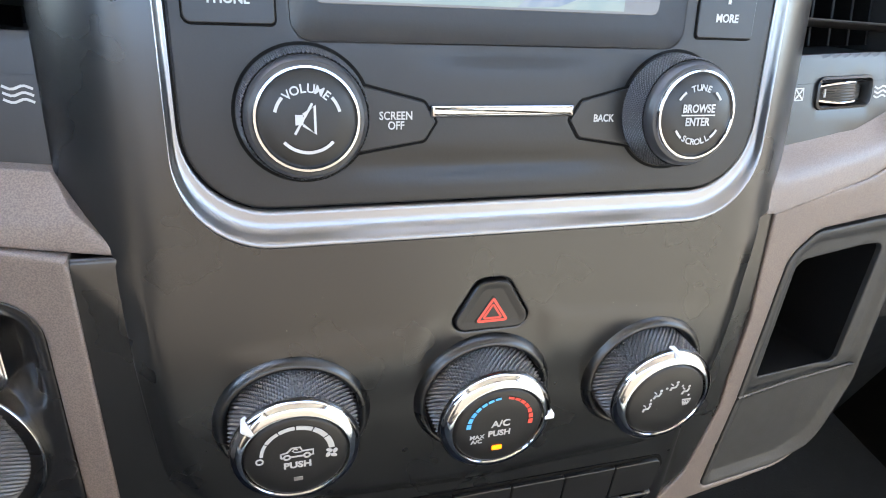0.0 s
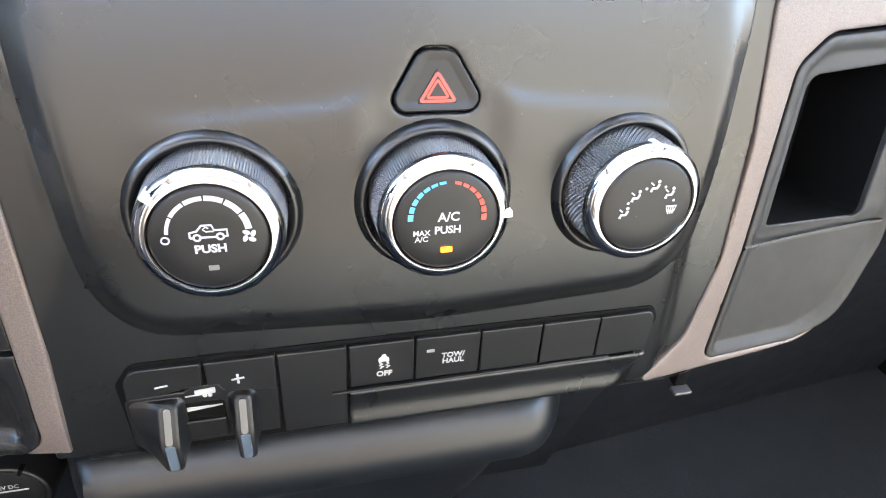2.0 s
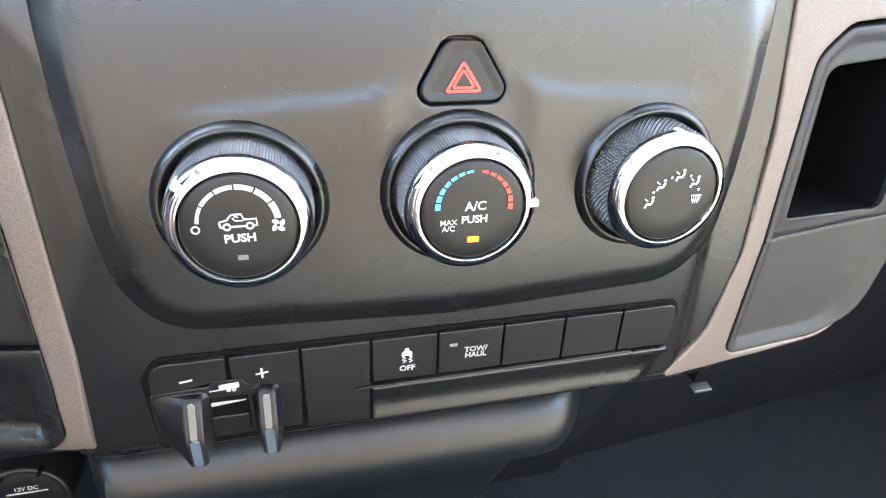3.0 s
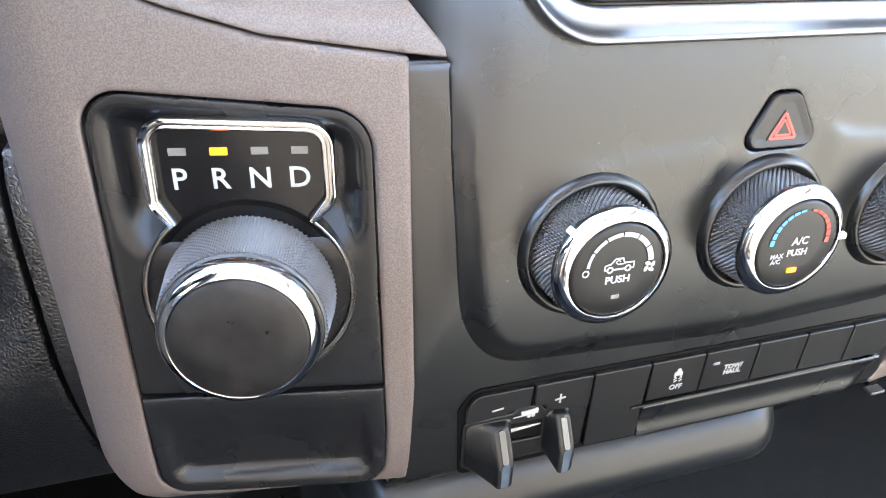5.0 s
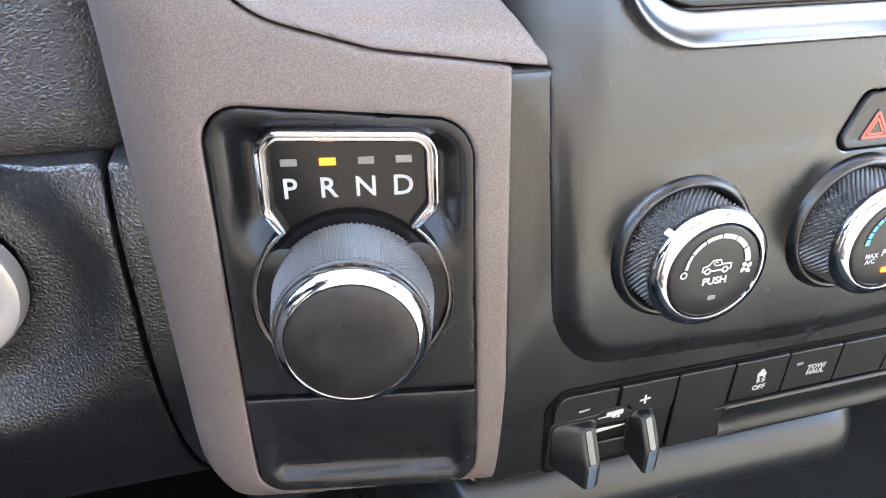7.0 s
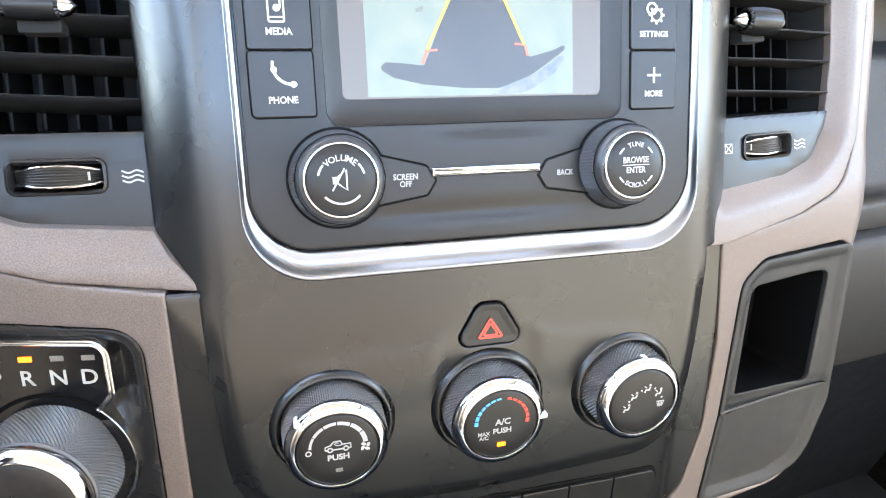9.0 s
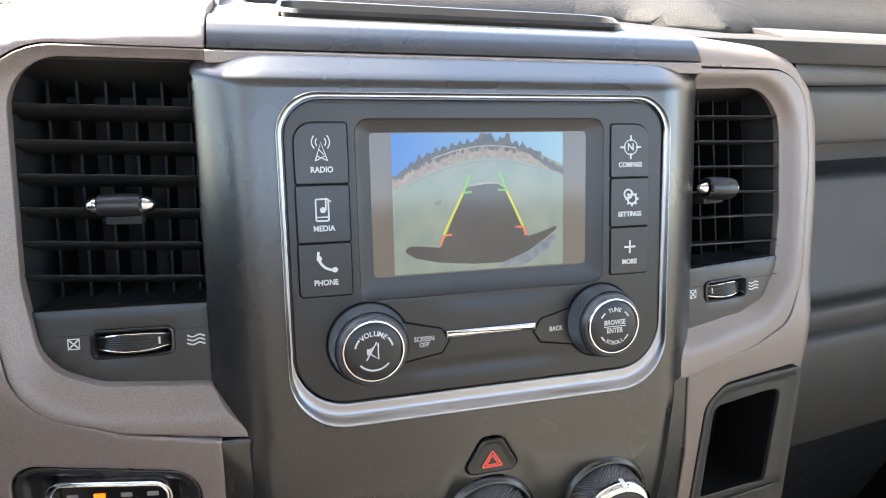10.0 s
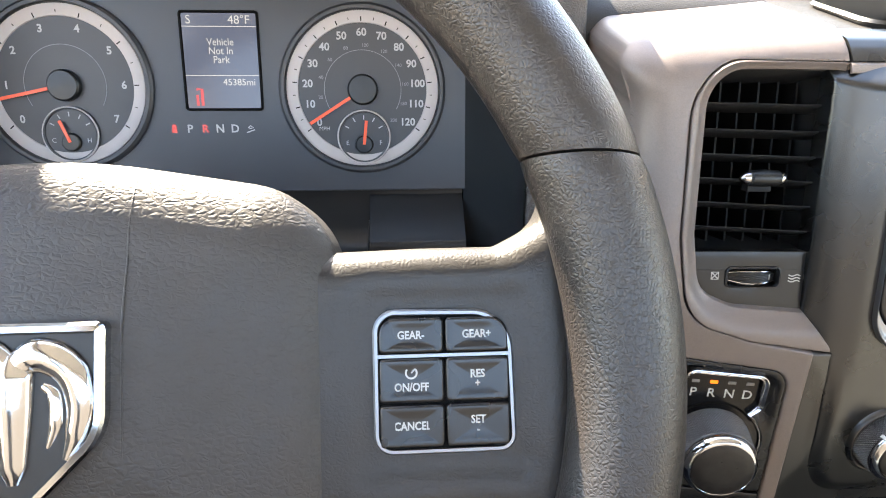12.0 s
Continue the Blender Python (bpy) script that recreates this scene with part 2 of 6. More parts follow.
def inset(o, d):
    """The outline moved inwards by d (outwards for a negative d)."""
    a = np.array(o, float)
    keep = np.linalg.norm(a - np.roll(a, 1, 0), axis=1) > 1e-7
    a2 = a.copy()
    e = np.roll(a2, -1, 0) - a2
    ln = np.linalg.norm(e, axis=1)
    for i in np.where(ln < 1e-7)[0]:
        e[i] = e[(i + 1) % len(e)]
    e /= np.maximum(np.linalg.norm(e, axis=1), 1e-9)[:, None]
    nrm = np.stack([-e[:, 1], e[:, 0]], 1)
    b = nrm + np.roll(nrm, 1, 0)
    b /= np.maximum(np.linalg.norm(b, axis=1), 1e-9)[:, None]
    c = np.maximum((b * nrm).sum(1), 0.35)
    sign = 1 if area2(o) > 0 else -1
    return [tuple(p) for p in a + sign * b * (d / c)[:, None]]


def loft(rings, cap_first=False, cap_last=True, closed=True):
    vs, fs, n = [], [], len(rings[0])
    for r in rings:
        vs += [tuple(p) for p in r]
    for k in range(len(rings) - 1):
        for i in range(n if closed else n - 1):
            j = (i + 1) % n
            fs.append((k * n + i, k * n + j, (k + 1) * n + j, (k + 1) * n + i))
    if cap_first:
        fs.append(tuple(reversed(range(n))))
    if cap_last:
        fs.append(tuple((len(rings) - 1) * n + i for i in range(n)))
    return vs, fs


def lift(o, w):
    return [(p[0], p[1], w) for p in o]


def plate(o, w0, w1, bevel=0.0004, seg=3, dome=0.0):
    """A flat slab over an outline, from depth w0 to w1, its front edge rounded."""
    if area2(o) < 0:
        o = list(reversed(o))
    rings = [lift(o, w0)]
    for k in range(seg + 1):
        t = math.pi / 2 * k / seg
        rings.append(lift(inset(o, bevel * (1 - math.cos(t))), w1 - bevel * (1 - math.sin(t))))
    if not dome:
        rings.append(lift(inset(o, bevel * 1.05 + 0.00001), w1))
    if dome:
        c = np.mean(np.array(o), 0)
        last = np.array(rings[-1])
        for s in (0.75, 0.5, 0.25):
            q = last.copy()
            q[:, :2] = c + (last[:, :2] - c) * s
            q[:, 2] = w1 + dome * (1 - s * s)
            rings.append([tuple(p) for p in q])
    return loft(rings, cap_first=True)


def frame_ring(o, profile):
    """A frame that follows an outline; profile: (inset, depth) pairs, from outside to inside."""
    if area2(o) < 0:
        o = list(reversed(o))
    return loft([lift(inset(o, d), w) for d, w in profile], cap_last=False)


def lathe(profile, seg=64, knurl=None):
    """A turned body round the local z axis; profile (radius, depth) from the base to the top. knurl: (first, last, height)."""
    rings = []
    for i, (r, w) in enumerate(profile):
        ring = []
        for k in range(seg):
            a = 2 * math.pi * k / seg
            rr = r
            if knurl and knurl[0] <= i <= knurl[1]:
                rr = r + (knurl[2] if (i + k) % 2 else -knurl[2])
            ring.append((rr * math.cos(a), rr * math.sin(a), w))
        rings.append(ring)
    return loft(rings, cap_last=False)


def knurled(r0, w0, r1, w1, rows, seg, high):
    """A band of small staggered pyramids round the local z axis, from radius r0 at depth w0 to r1 at w1."""
    vs, fs = [], []
    for i in range(rows + 1):
        r, w = r0 + (r1 - r0) * i / rows, w0 + (w1 - w0) * i / rows
        for k in range(2 * seg):
            rr = r + (high if (k + i) % 2 else 0.0)
            vs.append((rr * math.cos(math.pi * k / seg), rr * math.sin(math.pi * k / seg), w))
    n = 2 * seg
    for i in range(rows):
        for k in range(n):
            a, b, c, d = i * n + k, i * n + (k + 1) % n, (i + 1) * n + (k + 1) % n, (i + 1) * n + k
            fs += [(a, b, c), (a, c, d)] if (k + i) % 2 == 0 else [(a, b, d), (b, c, d)]
    return vs, fs


def tube(points, r, seg=8, closed=False, flat=1.0):
    """A round bar along points (in local x, y, z)."""
    p = np.array(points, float)
    n = len(p)
    rings = []
    for i in range(n):
        a, b = p[(i - 1) % n if closed else max(i - 1, 0)], p[(i + 1) % n if closed else min(i + 1, n - 1)]
        d = Vector(b - a).normalized()
        up = Vector((0, 0, 1)) if abs(d.z) < 0.9 else Vector((0, 1, 0))
        s = d.cross(up).normalized()
        q = s.cross(d)
        rings.append([tuple(Vector(p[i]) + s * (r * math.cos(2 * math.pi * k / seg)) + q * (r * flat * math.sin(2 * math.pi * k / seg))) for k in range(seg)])
    if closed:
        rings.append(rings[0])
    return loft(rings, cap_first=not closed, cap_last=not closed)


def stroke(points, width, w=0.0, closed=False, h=0.00012):
    """A flat printed line along points."""
    p = np.array(points, float)
    n = len(p)
    d = np.zeros_like(p)
    for i in range(n):
        a, b = p[(i - 1) % n if closed else max(i - 1, 0)], p[(i + 1) % n if closed else min(i + 1, n - 1)]
        e = b - a
        d[i] = np.array([-e[1], e[0]]) / max(np.linalg.norm(e), 1e-9)
    l, r = p + d * width / 2, p - d * width / 2
    vs, fs = [], []
    for i in range(n):
        vs += [(l[i][0], l[i][1], w), (l[i][0], l[i][1], w + h), (r[i][0], r[i][1], w + h), (r[i][0], r[i][1], w)]
    for i in range(n if closed else n - 1):
        j = (i + 1) % n
        for k in range(3):
            fs.append((4 * i + k, 4 * i + k + 1, 4 * j + k + 1, 4 * j + k))
    fs = [tuple(reversed(f)) for f in fs]
    if not closed:
        fs += [(0, 1, 2, 3), tuple(4 * (n - 1) + k for k in (3, 2, 1, 0))]
    return vs, fs


def arc(cx, cy, r, a0, a1, seg=16):
    return [(cx + r * math.cos(radians(a0 + (a1 - a0) * k / seg)), cy + r * math.sin(radians(a0 + (a1 - a0) * k / seg))) for k in range(seg + 1)]


def letters(s, height, bold=0.0, align="CENTER"):
    cu = bpy.data.curves.new("lettering", "FONT")
    cu.body, cu.size, cu.align_x, cu.align_y = s, height / 0.7, align, "CENTER"
    cu.extrude, cu.offset, cu.space_line = 0.00005, bold, 0.85
    cu.resolution_u = 3
    ob = new("lettering", cu)
    bpy.context.view_layer.update()
    me = bpy.data.meshes.new_from_object(ob.evaluated_get(bpy.context.evaluated_depsgraph_get()))
    bpy.data.objects.remove(ob)
    bpy.data.curves.remove(cu)
    return me


def write(s, height, x, y, w, parent, mat=None, bold=0.0, turn=0.0, stretch=1.0, align="CENTER", name="lettering"):
    me = letters(s, height, bold, align)
    me.transform(Matrix.Translation((x, y, w)) @ Matrix.Rotation(radians(turn), 4, "Z") @ Matrix.Diagonal((stretch, 1, 1, 1)))
    return part(name, me, mat or WHITE, parent)


def write_arc(s, height, r, mid, w, parent, step, mat=None, inward=False, cx=0.0, cy=0.0, bold=0.0, stretch=1.0):
    """Lettering along an arc: mid is the angle of its middle in degrees, step the degrees from letter to letter."""
    bm = bmesh.new()
    n = len(s)
    for i, ch in enumerate(s):
        if ch == " ":
            continue
        a = mid + (1 if inward else -1) * (i - (n - 1) / 2) * step
        me = letters(ch, height, bold)
        turn = a + 90 if inward else a - 90
        me.transform(Matrix.Translation((cx + r * math.cos(radians(a)), cy + r * math.sin(radians(a)), w)) @ Matrix.Rotation(radians(turn), 4, "Z") @ Matrix.Diagonal((stretch, 1, 1, 1)))
        bm.from_mesh(me)
        bpy.data.meshes.remove(me)
    return part("lettering", bm, mat or WHITE, parent)


from mathutils.geometry import delaunay_2d_cdt


def dense(o, step):
    out = []
    n = len(o)
    for i in range(n):
        a, b = np.array(o[i], float), np.array(o[(i + 1) % n], float)
        k = max(1, int(np.ceil(np.linalg.norm(b - a) / step)))
        if np.linalg.norm(b - a) < 1e-7:
            continue
        out += [tuple(a + (b - a) * j / k) for j in range(k)]
    return out


def inside(o, pts):
    a = np.array(o)
    b = np.roll(a, -1, 0)
    x, y = pts[:, 0][:, None], pts[:, 1][:, None]
    with np.errstate(divide="ignore", invalid="ignore"):
        hit = ((a[:, 1] > y) != (b[:, 1] > y)) & (x < (b[:, 0] - a[:, 0]) * (y - a[:, 1]) / (b[:, 1] - a[:, 1]) + a[:, 0])
    return hit.sum(1) % 2 == 1


def gap(loops, pts):
    """The distance of each point from the nearest edge of the loops."""
    best = np.full(len(pts), 1e9)
    for o in loops:
        a = np.array(o)
        b = np.roll(a, -1, 0)
        e = b - a
        l2 = np.maximum((e * e).sum(1), 1e-14)
        for i in range(0, len(pts), 400):
            p = pts[i:i + 400]
            t = np.clip(((p[:, None] - a) * e).sum(2) / l2, 0, 1)
            q = np.linalg.norm(p[:, None] - a - t[..., None] * e, axis=2)
            best[i:i + 400] = np.minimum(best[i:i + 400], q.min(1))
    return best


def sheet(outline, fun, holes=(), step=0.004, edge=0.0012, depth=0.006, back=None, lines=()):
    """A moulded panel over an outline in (x, z): its front at y = fun(x, z), its edges rounded and carried back by depth."""
    loops = [dense(o if area2(o) > 0 else list(reversed(o)), step) for o in (outline, *holes)]
    pts = [p for o in loops for p in o]
    edges, k = [], 0
    for o in loops:
        edges += [(k + i, k + (i + 1) % len(o)) for i in range(len(o))]
        k += len(o)
    for d in (0.12, 0.45, 1.0):
        for i, o in enumerate(loops):
            pts += inset(o, edge * d * (1 if i == 0 else -1))
    a = np.array(loops[0])
    gx, gz = np.meshgrid(np.arange(a[:, 0].min(), a[:, 0].max(), step), np.arange(a[:, 1].min(), a[:, 1].max(), step))
    grid = np.stack([gx.ravel(), gz.ravel()], 1)
    grid = grid[inside(loops[0], grid)]
    for o in loops[1:]:
        grid = grid[~inside(o, grid)]
    grid = grid[gap(loops, grid) > edge * 1.3]
    if lines:
        grid = grid[gap(lines, grid) > step * 0.3]
        pts += [p for o in lines for p in dense(o, step)]
    pts += [tuple(p) for p in grid]
    out = delaunay_2d_cdt([Vector((float(p[0]), float(p[1]))) for p in pts], edges, [], 0, 1e-7)
    v2 = np.array([tuple(p) for p in out[0]])
    fs = np.array([f for f in out[2] if len(f) == 3])
    mid = v2[fs].mean(1)
    ok = inside(loops[0], mid)
    for o in loops[1:]:
        ok &= ~inside(o, mid)
    fs = fs[ok]
    e1, e2 = v2[fs[:, 1]] - v2[fs[:, 0]], v2[fs[:, 2]] - v2[fs[:, 0]]
    flip = (e1[:, 0] * e2[:, 1] - e1[:, 1] * e2[:, 0]) < 0
    fs[flip] = fs[flip][:, ::-1]
    d = np.clip(gap(loops, v2), 0, edge)
    y = fun(v2[:, 0], v2[:, 1]) + edge - np.sqrt(np.maximum(edge ** 2 - (edge - d) ** 2, 0))
    vs = [(p[0], q, p[1]) for p, q in zip(v2, y)]
    faces = [tuple(int(i) for i in f) for f in fs]
    for i, o in enumerate(loops):
        o = np.array(o)
        y0 = fun(o[:, 0], o[:, 1]) + edge
        k, n = len(vs), len(o)
        vs += [(p[0], q, p[1]) for p, q in zip(o, y0)]
        y1 = y0 + depth if back is None else np.maximum(y0 + 0.001, back)
        vs += [(p[0], q, p[1]) for p, q in zip(o, y1)]
        for j in range(n):
            j2 = (j + 1) % n
            q = (k + j, k + n + j, k + n + j2, k + j2)
            faces.append(q if i == 0 else tuple(reversed(q)))
    # weld the front to its rims
    seen, where = {}, []
    for p in vs:
        where.append(seen.setdefault((round(p[0], 6), round(p[1], 5), round(p[2], 6)), len(seen)))
    keep = {}
    for i, p in zip(where, vs):
        keep.setdefault(i, p)
    faces = [tuple(where[i] for i in f) for f in faces]
    return [keep[i] for i in range(len(seen))], [f for f in faces if len(set(f)) == len(f)]


def block(x0, y0, z0, x1, y1, z1, bevel=0.0):
    bm = bmesh.new()
    bmesh.ops.create_cube(bm, size=1.0, matrix=Matrix.Translation(((x0 + x1) / 2, (y0 + y1) / 2, (z0 + z1) / 2)) @ Matrix.Diagonal((x1 - x0, y1 - y0, z1 - z0, 1)))
    if bevel:
        bmesh.ops.bevel(bm, geom=bm.edges[:] + bm.verts[:], offset=bevel, segments=3, affect="EDGES", profile=0.5)
    return bm


def swept(profile, x0, x1, step=0.02, thick=0.004, shift=None):
    """A panel of one cross-section (y, z), from the bottom up, carried across from x0 to x1, with its back and ends."""
    p = np.array(profile, float)
    t = np.gradient(p, axis=0)
    t /= np.maximum(np.linalg.norm(t, axis=1), 1e-9)[:, None]
    q = p + np.stack([t[:, 1], -t[:, 0]], 1) * thick
    loop = np.concatenate([p, q[::-1]])
    n = max(2, int((x1 - x0) / step) + 1)
    rings = []
    for i in range(n):
        x = x0 + (x1 - x0) * i / (n - 1)
        off = shift(x) if shift else 0.0
        rings.append([(x, a[0] + off, a[1]) for a in loop])
    vs, fs = loft(rings, cap_first=True, cap_last=True)
    return vs, [tuple(reversed(f)) for f in fs]


def curve_profile(points, n=8):
    """A smooth line through points (Catmull-Rom)."""
    p = [np.array(q, float) for q in points]
    p = [2 * p[0] - p[1]] + p + [2 * p[-1] - p[-2]]
    out = []
    for i in range(1, len(p) - 2):
        for k in range(n):
            t = k / n
            out.append(tuple(0.5 * (2 * p[i] + (p[i + 1] - p[i - 1]) * t + (2 * p[i - 1] - 5 * p[i] + 4 * p[i + 1] - p[i + 2]) * t ** 2 + (3 * p[i] - p[i - 1] - 3 * p[i + 1] + p[i + 2]) * t ** 3)))
    out.append(tuple(p[-2]))
    return out


# ---- cab shell: plain walls that close the place ----
def wall(name, label, geo, mat=CABIN):
    ob = part(name, geo, mat)
    return tagged(ob, label, "wall", kind="structure")


def walls_with_opening(x0, x1, y0, y1, z0, z1, oy0, oy1, oz0, oz1):
    """A side wall with one opening, as four butted blocks."""
    geo = bmesh.new()
    for b in ((x0, y0, z0, x1, y1, oz0), (x0, y0, oz1, x1, y1, z1), (x0, y0, oz0, x1, oy0, oz1), (x0, oy1, oz0, x1, y1, oz1)):
        bmesh.ops.create_cube(geo, size=1.0, matrix=Matrix.Translation(((b[0] + b[3]) / 2, (b[1] + b[4]) / 2, (b[2] + b[5]) / 2)) @ Matrix.Diagonal((b[3] - b[0], b[4] - b[1], b[5] - b[2], 1)))
    return geo


wall("wall_left", "grey cab side with an open door window", walls_with_opening(-0.90, -0.84, -0.95, 0.95, 0.2, 1.62, -0.80, 0.18, 0.95, 1.52), SIDEWALL)
wall("wall_right", "grey cab side with an open door window", walls_with_opening(0.84, 0.90, -0.95, 0.95, 0.2, 1.62, -0.80, -0.12, 0.95, 1.52), SIDEWALL)
# added block that covers the grey wall so the footwell stays dark
wall("wall_right_darkener", "black block added to darken the side of the passenger footwell", block(0.80, -0.30, 0.2, 0.84, 0.34, 0.62), DARK)
# added out of view for bounce and reflections, where the seats would be
wall("wall_rear", "unseen pale wall standing in for the passenger seat in reflections", block(0.12, -0.95, 0.2, 0.84, -0.52, 1.06), SEATWALL)
wall("wall_rear_driver", "unseen warm grey wall standing in for the driver seat in reflections", block(-0.84, -0.95, 0.2, 0.12, -0.52, 1.06), SEATDARK)
wall("wall_rear_top", "plain pale grey rear wall above the rear window", block(-0.84, -0.95, 1.52, 0.84, -0.85, 1.62))
wall("wall_front", "black firewall behind the dashboard", block(-0.84, 0.90, 0.2, 0.84, 0.95, 1.0), DARK)
# added only to keep sun from leaking through behind the dashboard
wall("wall_light_stop", "unseen black block added behind the dashboard against light leaks", block(-0.84, 0.34, 0.20, 0.84, 0.40, 0.985), DARK)
tagged(part("ceiling", block(-0.90, -0.95, 1.62, 0.90, 0.03, 1.66), CABIN), "light grey cab headliner", "ceiling", kind="structure")
tagged(part("floor", block(-0.90, -0.95, 0.16, 0.90, 0.95, 0.2), CARPET), "black carpeted cab floor", "floor", kind="structure")
# block added behind the camera to tint reflections in the lower dashboard
tagged(part("floor_bounce_step", block(-0.84, -0.52, 0.2, 0.84, -0.42, 0.50), LOW_BOUNCE), "unseen grey step standing in for the seat base in reflections", "floor", kind="structure")
tagged(part("ground", block(-60, -60, -0.45, 60, 60, -0.40), material("pale_gravel", (0.42, 0.38, 0.32), 0.9, grain=0.01, grain_size=0.05)), "pale gravel ground outside the cab", "ground", kind="structure")


bank_line = curve_profile([(-16.0, 4.2), (-13.0, 4.0), (-11.0, 2.6), (-9.0, 0.4), (-8.0, -0.40)], 5)
tagged(part("backdrop", swept(list(reversed(bank_line)), -45, 45, step=3.0, thick=0.2), material("pale_earth", (0.29, 0.25, 0.20), 0.95, grain=0.2, grain_size=0.8, vary=0.25, vary_size=1.5)), "pale earth bank behind the truck", "bank", kind="structure")


# ---- centre stack panel ----
BED = rounded([(-0.0938, 0.831), (0.0938, 0.831), (0.0938, 0.9668), (-0.0938, 0.9668)], [0.026, 0.026, 0.018, 0.018], 8)


shield = rounded([(-0.1098, 0.7170), (0.0, 0.7112), (0.1018, 0.7170), (0.1068, 0.80), (0.1080, 0.8232), (0.1290, 0.8232), (0.1290, 0.984), (-0.1290, 0.984), (-0.1290, 0.8232), (-0.1145, 0.8232), (-0.1142, 0.80)], [0.028, 0.3, 0.028, 0.05, 0, 0, 0.003, 0.003, 0, 0, 0.05], 12)


def stack_front(x, z):
    x, z = np.asarray(x, float), np.asarray(z, float)
    ax = np.abs(x)
    pts = np.stack([x, z], -1)
    y = stack_y(z) - 0.0008
    # faint ledges beside the hazard switch
    side = soft_step(0.015, 0.026, ax) * (1 - soft_step(0.070, 0.092, ax))
    ledge = 0.7945 + 0.010 * np.exp(-(ax - 0.014) / 0.009) - 0.06 * np.maximum(ax - 0.05, 0)
    y = y - 0.0012 * side * (1 - soft_step(-0.0036, 0.0030, z - ledge)) * soft_step(-0.032, -0.008, z - ledge)
    # sides fall back towards the vents
    upper = soft_step(0.790, 0.830, z)
    start = np.where(x < 0, 0.097, 0.0925)
    y = y + 0.0155 * (np.maximum(ax - start, 0) / 0.031) ** 2 * (0.16 + 0.84 * upper)
    # the shield rolls over softly at its lower and side edges
    low = 1 - soft_step(0.725, 0.765, z)
    y = y + (0.0032 + 0.0016 * low) * (1 - soft_step(0.0, 1.0, gap([shield], pts) / (0.0085 + 0.0040 * low))) * (1 - soft_step(0.795, 0.822, z))
    # sunk bed of the radio, chamfered top
    y = y + np.where(inside(BED, pts), 0.004, 0.0)
    return y + np.maximum(z - 0.9745, 0) * 1.6


def lower_front(x, z):
    x, z = np.asarray(x, float), np.asarray(z, float)
    y = stack_y(z) + 0.0037
    beside = np.where(x < 0, shift_y(x, z), pocket_y(x, z)) + 0.0012
    k = np.where(x < 0, soft_step(0.1115, 0.1150, -x), soft_step(0.0985, 0.1075, x))
    return y + k * np.maximum(beside - y, 0.0)


HAZARD = rounded([(-0.0160, -0.0076), (0.0158, -0.0076), (0.0050, 0.0106), (-0.0052, 0.0106)], [0.0038, 0.0038, 0.0050, 0.0050], 8)
HAZARD_HOLE = [(p[0], 0.80 + p[1] * 0.979) for p in inset(HAZARD, -0.0004)]
KNOB_X = (-0.0676, -0.0004, 0.0655)
stack = thing("center_stack", "satin black plastic centre stack panel of a pickup dashboard", "dashboard panel", stack_frame(0.0, 0.80))
part("panel", sheet(shield, stack_front, [HAZARD_HOLE, *[circle(x, 0.7650, 0.0219, 64) for x in KNOB_X]], step=0.0022, edge=0.0010, depth=0.012, lines=[inset(BED, -0.0002), inset(BED, 0.0002), *[inset(shield, d) for d in (0.0018, 0.0030, 0.0045, 0.0065)]]), STACK, stack, world_space=True, angle=60)
part("lower_panel", sheet(rounded([(-0.137, 0.667), (0.0970, 0.667), (0.1160, 0.6840), (0.1275, 0.71), (0.1275, 0.8234), (-0.1275, 0.8234), (-0.1275, 0.71)], 0.002, 3), lower_front, step=0.003, edge=0.0012, depth=0.02), STACK, stack, world_space=True, angle=60)


# ---- taupe surround, left and right ----
def left_flank(x, z):
    d = np.clip((-0.2150 - x) / (0.0230 + 0.0085 * np.exp(-((z - 0.9795) / 0.013) ** 2)), 0, 0.995)
    b = np.clip((0.695 - z) / 0.026, 0, 0.98)
    t = np.clip(1 - (0.9985 + 0.0731 * (x + 0.1217) - z) / 0.0225, 0, 0.985)
    return surround_left_y(x, z) + 0.022 * (1 - np.sqrt(1 - d * d)) + 0.006 * (1 - np.sqrt(1 - b * b)) + 0.024 * (1 - np.sqrt(1 - t * t))


SHIFT_HOLE = rounded([(-0.2160, 0.7000), (-0.2160, 0.6762), (-0.1378, 0.6727), (-0.1366, 0.7000), (-0.1362, 0.8107), (-0.2128, 0.8172)], [0.0, 0.010, 0.010, 0.0, 0.013, 0.011], 8)
outer_left = rounded([(-0.1300, 0.6705), (-0.1264, 0.7154), (-0.1258, 0.8245), (-0.1640, 0.8298), (-0.2050, 0.8418), (-0.2120, 0.8900), (-0.2108, 0.9842), (-0.1222, 0.9842), (-0.1217, 0.9985),
                      (-0.2380, 0.9900), (-0.2470, 0.9790), (-0.2385, 0.9560), (-0.2385, 0.6850), (-0.2260, 0.6715)], [0.002, 0.02, 0.0, 0.03, 0.028, 0.03, 0.030, 0.0, 0.0, 0.020, 0.008, 0.012, 0.008, 0.006], 10)
surround = thing("console_surround", "taupe metallic plastic surround of the rotary shifter and the driver-side vent", "dashboard trim", pose(-0.18, 0.02, 0.80))
part("panel", sheet(outer_left, left_flank, [SHIFT_HOLE], step=0.0030, edge=0.0010, depth=0.19, lines=[[(-0.1226, 0.9985 - d), (-0.2200, 0.9914 - d)] for d in (0.0014, 0.0020, 0.0028, 0.0038, 0.0050, 0.0066)]), TAUPE, surround, world_space=True, angle=50)


